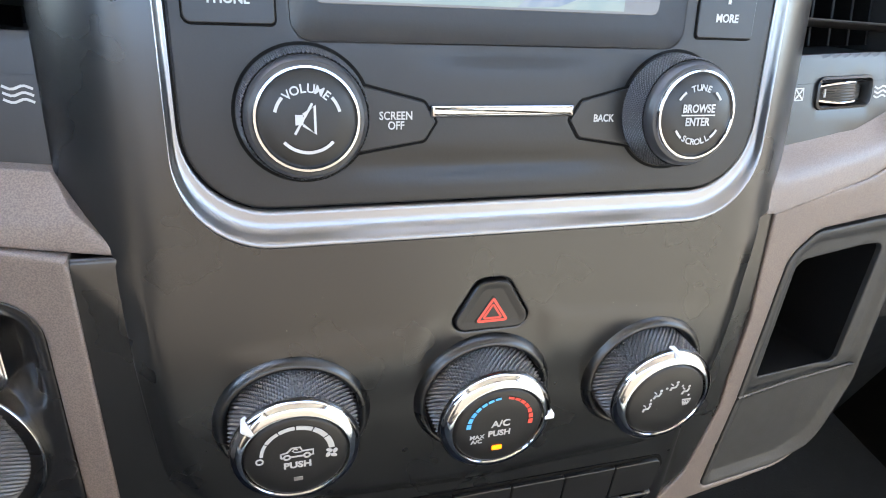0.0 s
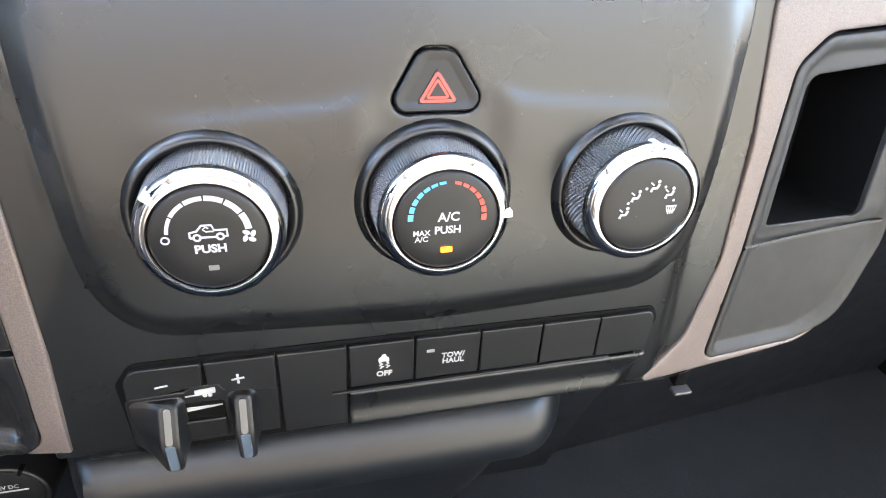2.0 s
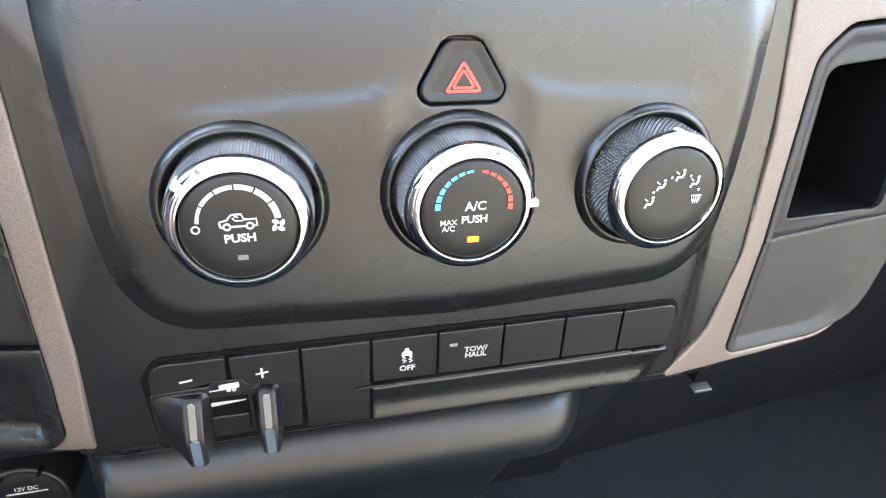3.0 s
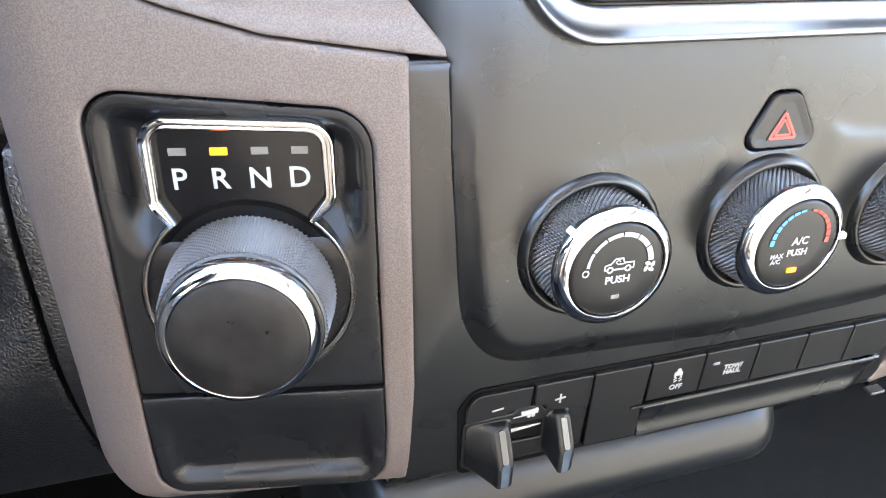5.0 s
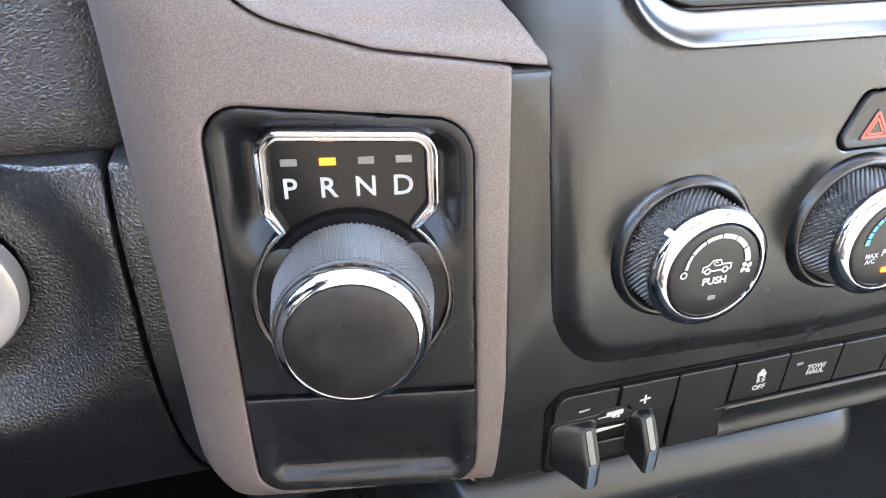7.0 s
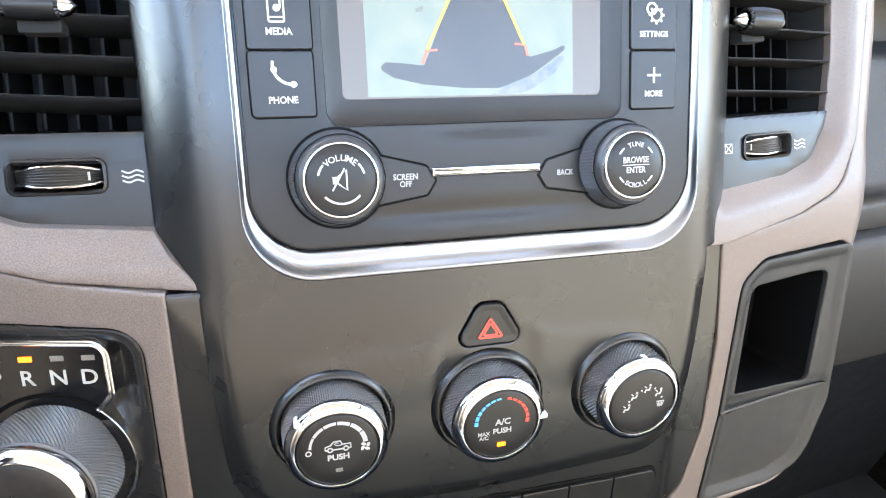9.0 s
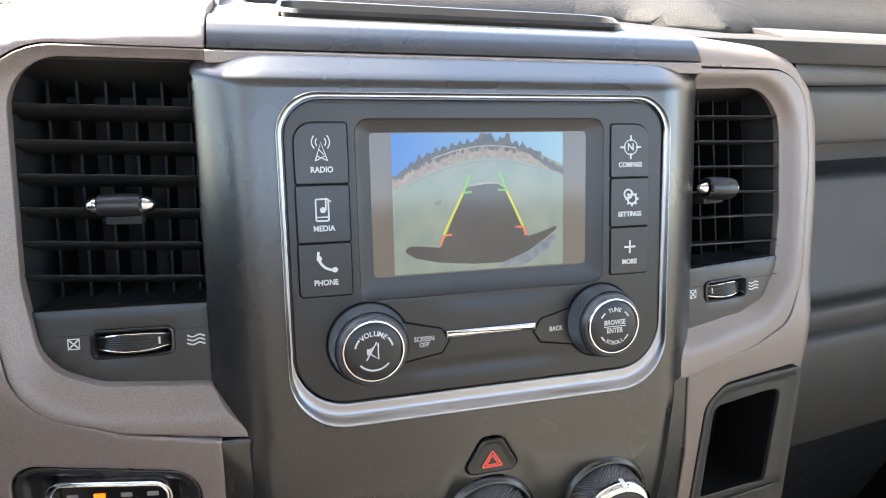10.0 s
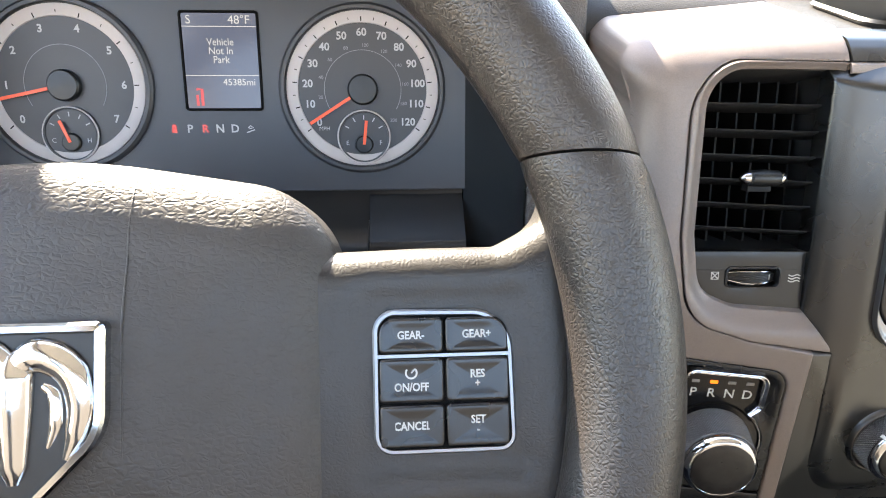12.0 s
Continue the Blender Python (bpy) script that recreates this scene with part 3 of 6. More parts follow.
RIGHT_EDGE = rounded([(-0.5, 0.40), (0.2012, 0.6664), (0.2163, 0.7130), (0.2255, 0.8300), (0.2305, 0.9150), (0.2290, 0.9500), (0.2230, 0.9700), (0.2100, 0.9835), (0.1880, 0.9905), (0.1270, 0.9955), (-0.5, 1.05)], [0, 0.03, 0.03, 0.05, 0.05, 0.03, 0.02, 0.02, 0.08, 0, 0], 10)


def right_flank(x, z):
    d = np.clip(1 - gap([RIGHT_EDGE], np.stack([x, z], -1)) / 0.0135, 0, 0.99)
    k = soft_step(0.70, 0.80, z)
    return surround_right_y(x, z) + (0.004 + 0.012 * k) * (1 - np.sqrt(1 - d * d))


POCKET_HOLE = rounded([(0.1290, 0.6690), (0.2000, 0.6680), (0.2150, 0.7150), (0.2120, 0.8120), (0.1520, 0.8090), (0.1395, 0.7980), (0.1362, 0.7240)], [0.006, 0.03, 0.02, 0.008, 0.012, 0.012, 0.0], 8)
outer_right = rounded([(0.0950, 0.6645), (0.2012, 0.6664), (0.2163, 0.7130), (0.2255, 0.8300), (0.2305, 0.9150), (0.2290, 0.9500), (0.2230, 0.9700), (0.2100, 0.9835), (0.1880, 0.9905), (0.1270, 0.9955), (0.1270, 0.9816), (0.2092, 0.9796), (0.2146, 0.9300), (0.2101, 0.8620), (0.1990, 0.8385), (0.1700, 0.8290), (0.1225, 0.8210), (0.1280, 0.7700), (0.1262, 0.7200), (0.1160, 0.6835)],
                      [0.002, 0.03, 0.03, 0.05, 0.05, 0.03, 0.02, 0.02, 0.08, 0.0, 0.0, 0.028, 0.03, 0.024, 0.02, 0.02, 0.0, 0.03, 0.03, 0.02], 10)
surround_r = thing("console_surround", "taupe metallic plastic surround of the storage pocket and the passenger-side vent", "dashboard trim", pose(0.17, 0.02, 0.80))
part("panel", sheet(outer_right, right_flank, [POCKET_HOLE], step=0.0030, edge=0.0010, depth=0.17), TAUPE, surround_r, world_space=True, angle=50)


# ---- vent trims: the broad taupe rings inside the surround ----
def trim_left(x, z):
    d = gap([VENT_L], np.stack([x, z], -1))
    return rim_left_y(x, z) - 0.0012 + 0.0075 * (1 - soft_step(0.0, 0.010, d))


VENT_L = rounded([(-0.1290, 0.8436), (-0.1265, 0.9785), (-0.1990, 0.9785), (-0.2005, 0.8900), (-0.1960, 0.8560), (-0.1740, 0.8470)], [0.0, 0.0, 0.022, 0.03, 0.024, 0.03], 10)
trim_outer = rounded([(-0.1122, 0.8236), (-0.1290, 0.8434), (-0.1740, 0.8468), (-0.1960, 0.8558), (-0.2007, 0.8900), (-0.1992, 0.9787), (-0.1265, 0.9787), (-0.1225, 0.9787), (-0.1225, 0.9836), (-0.2100, 0.9836), (-0.2112, 0.8900), (-0.2044, 0.8425), (-0.1638, 0.8306), (-0.1260, 0.8252)],
                     [0.001, 0.0, 0.03, 0.024, 0.03, 0.022, 0.0, 0.0, 0.0, 0.030, 0.03, 0.028, 0.03, 0.0], 10)
trim = thing("vent_trim", "smooth taupe metallic trim curving round the driver-side air vent", "dashboard trim", pose(-0.165, 0.04, 0.86))
part("ring", sheet(trim_outer, trim_left, step=0.0028, edge=0.0007, depth=0.006), TAUPE, trim, world_space=True, angle=50)


def trim_right(x, z):
    d = gap([VENT_R], np.stack([x, z], -1))
    return rim_right_y(x, z) - 0.0012 + 0.0075 * (1 - soft_step(0.0, 0.010, d))


VENT_R = rounded([(0.1215, 0.8436), (0.1765, 0.8505), (0.1928, 0.8631), (0.1970, 0.9000), (0.1952, 0.9690), (0.1258, 0.9690)], [0.0, 0.025, 0.02, 0.03, 0.027, 0.0], 10)
trim_outer_r = rounded([(0.1060, 0.8225), (0.1225, 0.8216), (0.1700, 0.8296), (0.1985, 0.8391), (0.2095, 0.8625), (0.2140, 0.9300), (0.2086, 0.9790), (0.1258, 0.9808), (0.1258, 0.9692), (0.1954, 0.9692), (0.1972, 0.9000), (0.1930, 0.8629), (0.1765, 0.8503), (0.1215, 0.8434)],
                       [0.001, 0.0, 0.02, 0.02, 0.024, 0.03, 0.028, 0.0, 0.0, 0.027, 0.03, 0.02, 0.025, 0.0], 10)
trim_r = thing("vent_trim", "smooth taupe metallic trim curving round the passenger-side air vent", "dashboard trim", pose(0.16, 0.04, 0.86))
part("ring", sheet(trim_outer_r, trim_right, step=0.0028, edge=0.0007, depth=0.004), TAUPE, trim_r, world_space=True, angle=50)
strip = thing("trim_strip", "narrow taupe strip along the brow above the radio", "dashboard trim", pose(0.0, 0.066, 0.981))
part("strip", swept([(0.0668, 0.9783), (0.0658, 0.9788), (0.0658, 0.9798), (0.0672, 0.9833), (0.0695, 0.9838)], -0.1222, 0.1256, thick=0.006), TAUPE, strip, world_space=True)


# ---- dashboard top ----
brow_line = curve_profile([(0.0690, 0.9846), (0.0722, 0.9880), (0.0768, 0.9920), (0.0830, 0.9948), (0.1000, 0.9957)], 5)
brow = thing("brow_panel", "dark grey plastic cap across the top of the centre stack", "dashboard trim", pose(0.0, 0.08, 0.99))
part("panel", swept(brow_line, -0.1211, 0.1265, thick=0.004), STACK, brow, world_space=True)

TRAY = rounded([(-0.0885, 0.104), (0.0925, 0.104), (0.1290, 0.176), (-0.0840, 0.184)], [0.014, 0.006, 0.016, 0.016], 6)


def laid(geo):
    """Turns a panel drawn in (x, y) with its height as depth so that it lies flat."""
    return [(v[0], v[2], -v[1]) for v in geo[0]], geo[1]


def dash_top(x, y):
    return -(0.9945 + 0.010 * soft_step(0.12, 0.5, y))


top = thing("dashboard", "dark grey grained vinyl dashboard top", "dashboard", pose(0.0, 0.3, 0.99))
part("top_pad", laid(sheet([(-0.1225, 0.098), (0.84, 0.098), (0.84, 0.90), (-0.84, 0.90), (-0.84, 0.45), (-0.245, 0.45), (-0.245, 0.262), (-0.1225, 0.262)], dash_top, [TRAY], step=0.02, edge=0.001, depth=0.012)), PADDING, top, world_space=True)
tray = thing("dash_tray", "open storage tray sunk into the dashboard top", "tray", pose(0.0, 0.16, 0.97))
part("bowl", loft([[(p[0], p[1], 0.9975) for p in inset(TRAY, -0.0035)], [(p[0], p[1], 0.9995) for p in inset(TRAY, -0.002)], [(p[0], p[1], 0.9990) for p in inset(TRAY, -0.0005)],
                   [(p[0], p[1], 0.985) for p in inset(TRAY, 0.001)], [(p[0], p[1], 0.962) for p in inset(TRAY, 0.004)]]), BUTTON, tray, world_space=True)
for a, b in ((-0.020, 0.012), (0.024, 0.052), (0.064, 0.098)):
    part("raised_mark", block(a, 0.1735, 0.974, b, 0.1765, 0.9900, 0.0006), DARK, tray, world_space=True)

PAD = [(-2.0, 0.262), (-0.125, 0.262), (-0.105, 0.200), (0.115, 0.196), (0.148, 0.186), (0.168, 0.165), (0.195, 0.135), (0.235, 0.150), (2.0, 0.170), (2.0, 2.0), (-2.0, 2.0)]


def pad_height(x, y):
    d = gap([PAD], np.stack([x, y], -1))
    return -(0.9935 + 0.055 * soft_step(-0.02, 0.11, d) + 0.004 * soft_step(0.0, 0.008, d))


part("rear_pad", laid(sheet(rounded([(-0.30, 0.262), (-0.125, 0.262), (-0.105, 0.200), (0.115, 0.196), (0.148, 0.186), (0.168, 0.165), (0.195, 0.135), (0.235, 0.150), (0.84, 0.158), (0.84, 0.89), (-0.30, 0.89)], [0, 0.02, 0.01, 0.01, 0.02, 0.03, 0.01, 0.02, 0, 0, 0], 5), pad_height, step=0.012, edge=0.002, depth=0.01)), PADDING, top, world_space=True)


# ---- driver-side hood with the opening for the instruments ----
def hood_y(x, z):
    return 0.100 + 0.30 * (z - 0.83)


def hood_edge(x, z):
    b = np.clip((0.790 - z) / 0.016, 0, 0.985)
    r = np.clip((x + 0.2620) / 0.0145, 0, 0.985)
    return hood_y(x, z) + 0.014 * (1 - np.sqrt(1 - b * b)) + 0.016 * (1 - np.sqrt(1 - r * r))


OPENING = rounded([(-0.700, 0.8110), (-0.2880, 0.8110), (-0.2850, 0.9950), (-0.305, 1.030), (-0.69, 1.045), (-0.70, 1.010)], [0.016, 0.014, 0.03, 0.03, 0.03, 0.03], 8)
hood = thing("cluster_hood", "dark grey grained vinyl hood round the instrument cluster", "dashboard", pose(-0.5, 0.12, 0.9))
part("panel", sheet(rounded([(-0.84, 0.774), (-0.2475, 0.774), (-0.2475, 1.032), (-0.285, 1.085), (-0.70, 1.118), (-0.84, 1.0)], [0, 0.009, 0.03, 0.03, 0.03, 0.03], 6), hood_edge, [OPENING], step=0.006, edge=0.003, depth=0.05), HAZED_HOOD, hood, world_space=True)
inner = rounded([(-0.705, 0.8020), (-0.3225, 0.8020), (-0.3225, 0.985), (-0.335, 1.012), (-0.69, 1.012), (-0.705, 0.985)], [0.016, 0.014, 0.03, 0.03, 0.03, 0.03], 8)


def cluster_y(x, z):
    return 0.215 + 0.33 * (z - 0.928)


a = [(p[0], float(hood_y(np.float64(p[0]), p[1])) + 0.0025, p[1]) for p in inset(OPENING, 0.0015)]
b = [(p[0], float(cluster_y(0, p[1])) - 0.002, p[1]) for p in inner]
c = [(p[0] * 0.88 + q[0] * 0.12, p[1] * 0.66 + q[1] * 0.34, p[2] * 0.85 + q[2] * 0.15) for p, q in zip(a, b)]
part("funnel", loft([a, c, b], cap_last=False), FUNNEL, hood, "smooth dark inner wall", world_space=True)
part("roof", [swept([(0.191, 1.116), (0.30, 1.098), (0.47, 1.02)], -0.80, -0.305, thick=0.006)][0], PADDING, hood, world_space=True)
step_line = curve_profile([(0.146, 0.7850), (0.1465, 0.8180), (0.1490, 0.8255), (0.1540, 0.8285), (0.1860, 0.8455), (0.1895, 0.8480), (0.1905, 0.8535)], 4)
for x0, x1 in ((-0.703, -0.560), (-0.397, -0.3230)):
    part("shelf", swept(step_line, x0, x1, thick=0.003), FUNNEL, hood, world_space=True)
part("tray", swept(curve_profile([(0.146, 0.7850), (0.1465, 0.8020), (0.1500, 0.8055), (0.1650, 0.8060), (0.1800, 0.8160), (0.1890, 0.8400), (0.1905, 0.8535)], 4), -0.560, -0.397, thick=0.003), FUNNEL, hood, "shallow tray under the dials", world_space=True)
for x in (-0.5605, -0.3985):
    part("tray_wall", block(x, 0.1475, 0.795, x + 0.0020, 0.1895, 0.8270, 0.0006), FUNNEL, hood, world_space=True)
part("side", block(-0.3050, 0.195, 0.79, -0.2600, 0.470, 1.030, 0.006), HAZED_HOOD, hood, world_space=True)
part("shoulder", swept(curve_profile([(0.160, 0.9650), (0.158, 0.9800), (0.164, 0.9920), (0.185, 1.0020), (0.230, 1.0110), (0.320, 1.0220), (0.450, 1.0300)], 5), -0.2625, -0.1190, thick=0.004), PADDING, hood, world_space=True)


# ---- radio ----
RZ, RV = 0.895, 1.047
radio_m = stack_frame(0.0, RZ)


def rv(z):
    return (z - RZ) * RV


radio = thing("radio_unit", "black dashboard radio with a lit screen and a satin silver bezel", "radio", radio_m)
bez = rounded([(-0.0957, rv(0.8268)), (0.0957, rv(0.8268)), (0.0957, rv(0.9693)), (-0.0957, rv(0.9693))], [0.026, 0.026, 0.018, 0.018], 12)
face_o = rounded([(-0.0932, rv(0.8372)), (0.0932, rv(0.8372)), (0.0932, rv(0.9675)), (-0.0932, rv(0.9675))], [0.0235, 0.0235, 0.0165, 0.0165], 12)


def between(t, w):
    out = []
    for p, q in zip(bez, face_o):
        k = min(1.0, max(0.4, math.hypot(p[0] - q[0], p[1] - q[1]) / 0.009))
        drop = k if 0.02 < t < 0.99 else 1.0
        out.append((p[0] + (q[0] - p[0]) * t, p[1] + (q[1] - p[1]) * t, 0.0048 - (0.0048 - w) * drop))
    return out


part("bezel", loft([between(t, w) for t, w in ((-0.02, -0.004), (-0.02, 0.0036), (0.01, 0.0044), (0.06, 0.0048), (0.13, 0.0047), (0.22, 0.0040), (0.32, 0.0029), (0.42, 0.0020), (0.54, 0.0015), (0.70, 0.0013), (0.85, 0.0014), (0.95, 0.0013), (1.0, 0.0002))], cap_last=False), SILVER, radio, "satin silver bezel", angle=75)
SCR = rounded([(-0.0622, rv(0.8818)), (0.0592, rv(0.8818)), (0.0592, rv(0.9585)), (-0.0622, rv(0.9585))], 0.006, 6)
GLASS = rounded([(-0.0558, rv(0.8911)), (0.0508, rv(0.8911)), (0.0508, rv(0.9532)), (-0.0558, rv(0.9532))], 0.0025, 6)


def face_w(x, v):
    x, v = np.asarray(x, float), np.asarray(v, float)
    up = np.exp(-((v - rv(0.8800)) / 0.0035) ** 2) * np.exp(-((x - 0.004) / 0.026) ** 4)
    lo = np.exp(-((v - rv(0.8485)) / 0.0032) ** 2) * np.exp(-((x + 0.004) / 0.040) ** 4)
    return -0.0022 + 0.0012 * up + 0.0013 * lo


def to_local(geo):
    """From a panel drawn as (x, depth, height) into a thing's own x, y and out."""
    return [(v[0], v[2], -v[1]) for v in geo[0]], geo[1]


part("faceplate", to_local(sheet(inset(face_o, 0.0008), face_w, [SCR], step=0.002, edge=0.0006, depth=0.003)), FACE, radio, angle=60)
part("screen_frame", loft([lift(SCR, 0.0021), lift(inset(SCR, 0.0012), 0.0015), lift([tuple(0.35 * np.array(p) + 0.65 * np.array(q)) for p, q in zip(SCR, GLASS)], 0.0006), lift(GLASS, 0.0002)], cap_last=False), FACE, radio)

screen = part("screen", plate(GLASS, -0.002, 0.0002, 0.0001), glow("screen_backlight", (0.62, 0.56, 0.50), 0.20, 0.12), radio, "lit display glass")
S0, S1, T0, T1 = -0.0462, 0.0383, rv(0.8918), rv(0.9528)


def pic(u, v):
    return (S0 + (S1 - S0) * u, T0 + (T1 - T0) * v)


def display(name, low, high, strength, size, across=False):
    """Lit picture on the display: two colours mixed in soft patches, or from one side to the other."""
    m = glow(name, low, strength, 0.12)
    n, ln = m.node_tree.nodes, m.node_tree.links
    co = n.new("ShaderNodeTexCoord").outputs["Object"]
    r = n.new("ShaderNodeMapRange")
    if across:
        sp = n.new("ShaderNodeSeparateXYZ")
        ln.new(co, sp.inputs[0])
        ln.new(sp.outputs["X"], r.inputs["Value"])
        r.inputs["From Min"].default_value, r.inputs["From Max"].default_value = S0, S1
    else:
        k = n.new("ShaderNodeTexNoise")
        k.inputs["Scale"].default_value = 1.0 / size
        k.inputs["Detail"].default_value = 4.0
        ln.new(co, k.inputs["Vector"])
        ln.new(k.outputs["Fac"], r.inputs["Value"])
        r.inputs["From Min"].default_value, r.inputs["From Max"].default_value = 0.34, 0.66
    mix = n.new("ShaderNodeMix")
    mix.data_type = "RGBA"
    ln.new(r.outputs["Result"], mix.inputs["Factor"])
    mix.inputs["A"].default_value, mix.inputs["B"].default_value = (*low, 1), (*high, 1)
    ln.new(mix.outputs["Result"], n["Principled BSDF"].inputs["Emission Color"])
    return m


def picture(name, pts, mat, level, label, r=0.0):
    o = [pic(*p) for p in pts]
    return part(name, plate(rounded(o, r, 4) if r else o, 0.0001, 0.0003 + 0.00005 * level, 0.00001, 1), mat, screen, label)


def skyline(u):
    """Height of the far edge of the lot, bowed by the wide camera."""
    return 0.555 + 0.225 * math.sin(math.pi * min(1.0, 0.06 + 0.86 * u)) + 0.07 * u


rnd = random.Random(4)
picture("sky_image", [(0, 0.35), (1, 0.35), (1, 1), (0, 1)], display("sky_light", (0.022, 0.19, 0.68), (0.26, 0.52, 0.70), 0.80, 1, True), 0, "blue sky in the camera picture")
step_u = [k / 60 for k in range(61)]
picture("hill_image", [(0.30, 0.80)] + [(u, 0.70 + 0.255 * min(1.0, (u - 0.34) * 5) - 0.20 * max(0.0, u - 0.55) ** 1.4 / 0.33) for u in step_u if u >= 0.34] + [(1, 0.3), (0.30, 0.3)], display("hill_light", (0.24, 0.27, 0.19), (0.36, 0.38, 0.28), 0.62, 0.004), 1, "pale grass hill in the camera picture")
tree_line = [(0, 0.40), (0, 0.60)]
for k in range(151):
    u = k / 150
    top = 0.095 * min(1.0, 5 * u + 0.25) + (0.07 if 0.49 < u < 0.57 or 0.63 < u < 0.68 else 0)
    tree_line.append((u, min(0.995, skyline(u) + 0.055 + max(0.0, top * (0.72 + 0.18 * math.sin(0.9 * k) + 0.25 * rnd.random()) - 0.45 * max(0.0, u - 0.72) ** 1.1))))
picture("tree_image", tree_line + [(1, 0.40)], display("tree_light", (0.035, 0.034, 0.028), (0.13, 0.105, 0.075), 0.60, 0.0016), 2, "dark tree line in the camera picture")
picture("bank_image", [(0, 0.40)] + [(u, skyline(u) + 0.078 * min(1.0, max(0.0, 0.92 - u) * 6) + 0.012 * rnd.random()) for u in step_u] + [(1, 0.40)], display("bank_light", (0.33, 0.25, 0.19), (0.52, 0.44, 0.37), 0.62, 0.003), 3, "pale bank in the camera picture")
BUSH = display("bush_light", (0.05, 0.045, 0.030), (0.17, 0.13, 0.09), 0.6, 0.0012)
for k in range(34):
    u = 0.02 + 0.025 * k + 0.014 * rnd.random()
    v = skyline(u) + 0.070 + 0.022 * rnd.random()
    w, h = 0.008 + 0.014 * rnd.random(), 0.012 + 0.020 * rnd.random()
    picture("bush_image", [(u + w * math.cos(t) * (0.75 + 0.5 * rnd.random()), v + h * math.sin(t) * (0.75 + 0.5 * rnd.random())) for t in [2 * math.pi * j / 9 for j in range(9)]], BUSH, 3.5, "dark shrub in the camera picture")
picture("lot_image", [(0, 0)] + [(0, skyline(0))] + [(u, skyline(u)) for u in step_u[1:]] + [(1, 0)], display("lot_light", (0.25, 0.36, 0.35), (0.34, 0.43, 0.39), 0.68, 0.012), 4, "pale lot in the camera picture")
RAIL = display("rail_light", (0.50, 0.48, 0.43), (0.62, 0.60, 0.55), 0.6, 0.003)
part("rail_image", stroke([pic(u, skyline(u) + 0.088) for u in step_u if 0.21 < u < 0.72], 0.0005, 0.0005), RAIL, screen, "pale rail in the camera picture")
part("edge_image", stroke([pic(u, skyline(u) - 0.022) for u in step_u if 0.08 < u < 0.86], 0.0004, 0.0005), display("edge_light", (0.24, 0.27, 0.24), (0.33, 0.35, 0.31), 0.6, 0.004), screen, "kerb line in the camera picture")
picture("stain_image", [(0.23, 0.50), (0.25, 0.515), (0.27, 0.52), (0.265, 0.49), (0.24, 0.485)], display("stain_light", (0.20, 0.23, 0.21), (0.26, 0.30, 0.27), 0.6, 0.003), 4.5, "dark stain in the camera picture")
car = [(0.055, 0.165), (0.085, 0.200), (0.150, 0.195), (0.262, 0.178), (0.305, 0.300), (0.395, 0.580), (0.42, 0.612), (0.53, 0.630), (0.60, 0.627), (0.645, 0.590), (0.720, 0.360), (0.775, 0.225), (0.90, 0.268), (0.955, 0.300), (0.962, 0.275), (0.90, 0.215), (0.80, 0.130), (0.66, 0.040), (0.45, 0.045), (0.25, 0.070), (0.12, 0.110)]
picture("shadow_image", car, display("shadow_light", (0.058, 0.060, 0.067), (0.092, 0.090, 0.090), 0.58, 0.02), 5, "dark shadow of the truck in the camera picture", 0.0012)
part("edge_image", stroke([pic(0.40, 0.600), pic(0.43, 0.622), pic(0.53, 0.637), pic(0.60, 0.634), pic(0.64, 0.606)], 0.0007, 0.0006), RAIL, screen, "bright rim of the shadow in the camera picture")
picture("bumper_image", [(0.58, 0.0), (0.61, 0.035), (0.72, 0.085), (0.82, 0.135), (0.95, 0.245), (0.955, 0.21), (0.90, 0.12), (0.80, 0.04), (0.74, 0.01)], display("bumper_light", (0.16, 0.24, 0.38), (0.36, 0.42, 0.50), 0.6, 0.004), 6, "blue bumper in the camera picture")
for name, col, lines in (("green_guide", (0.16, 0.56, 0.12), (((0.395, 0.57), (0.435, 0.70)), ((0.650, 0.58), (0.61, 0.71)))),
                         ("yellow_guide", (0.62, 0.66, 0.05), (((0.278, 0.27), (0.395, 0.57)), ((0.752, 0.30), (0.650, 0.58)))),
                         ("red_guide", (0.78, 0.17, 0.09), (((0.255, 0.19), (0.278, 0.265)), ((0.768, 0.235), (0.752, 0.30))))):
    for a, b in lines:
        part(name, stroke([pic(*a), pic(*b)], 0.0011, 0.0006), glow(name + "_light", col, 0.9), screen)
        if name != "yellow_guide":
            dx = 0.05 if a[0] < 0.5 else -0.05
            q = b if name == "red_guide" else a
            part(name, stroke([pic(q[0] - dx * 0.1, q[1]), pic(q[0] + dx, q[1] + 0.005)], 0.0009, 0.0006), glow(name + "_light", col, 0.9), screen)


def icon(parent, *geos, mat=None, name="mark"):
    for g in geos:
        part(name, g, mat or WHITE, parent)


def radio_button(x0, x1, z0, z1, corner, word, size):
    r = [0.0012] * 4
    if corner == "tl":
        r[3] = 0.008
    if corner == "tr":
        r[2] = 0.008
    if corner == "bl":
        r[0] = 0.002
    o = rounded([(x0 + 0.0002, rv(z0) + 0.0002), (x1 - 0.0002, rv(z0) + 0.0002), (x1 - 0.0002, rv(z1) - 0.0002), (x0 + 0.0002, rv(z1) - 0.0002)], r, 6)
    part("button_gap", plate(inset(o, -0.0005), 0.0005, 0.00235, 0.0001, 1), DARK, radio)
    b = part("button", plate(o, 0.001, 0.0031, 0.0004), BUTTON, radio)
    write(word, size, (x0 + x1) / 2, rv(z0) + 0.0062, 0.0032, b, bold=0.00010, stretch=0.92)
    return b, (x0 + x1) / 2, rv(z0) + 0.0148


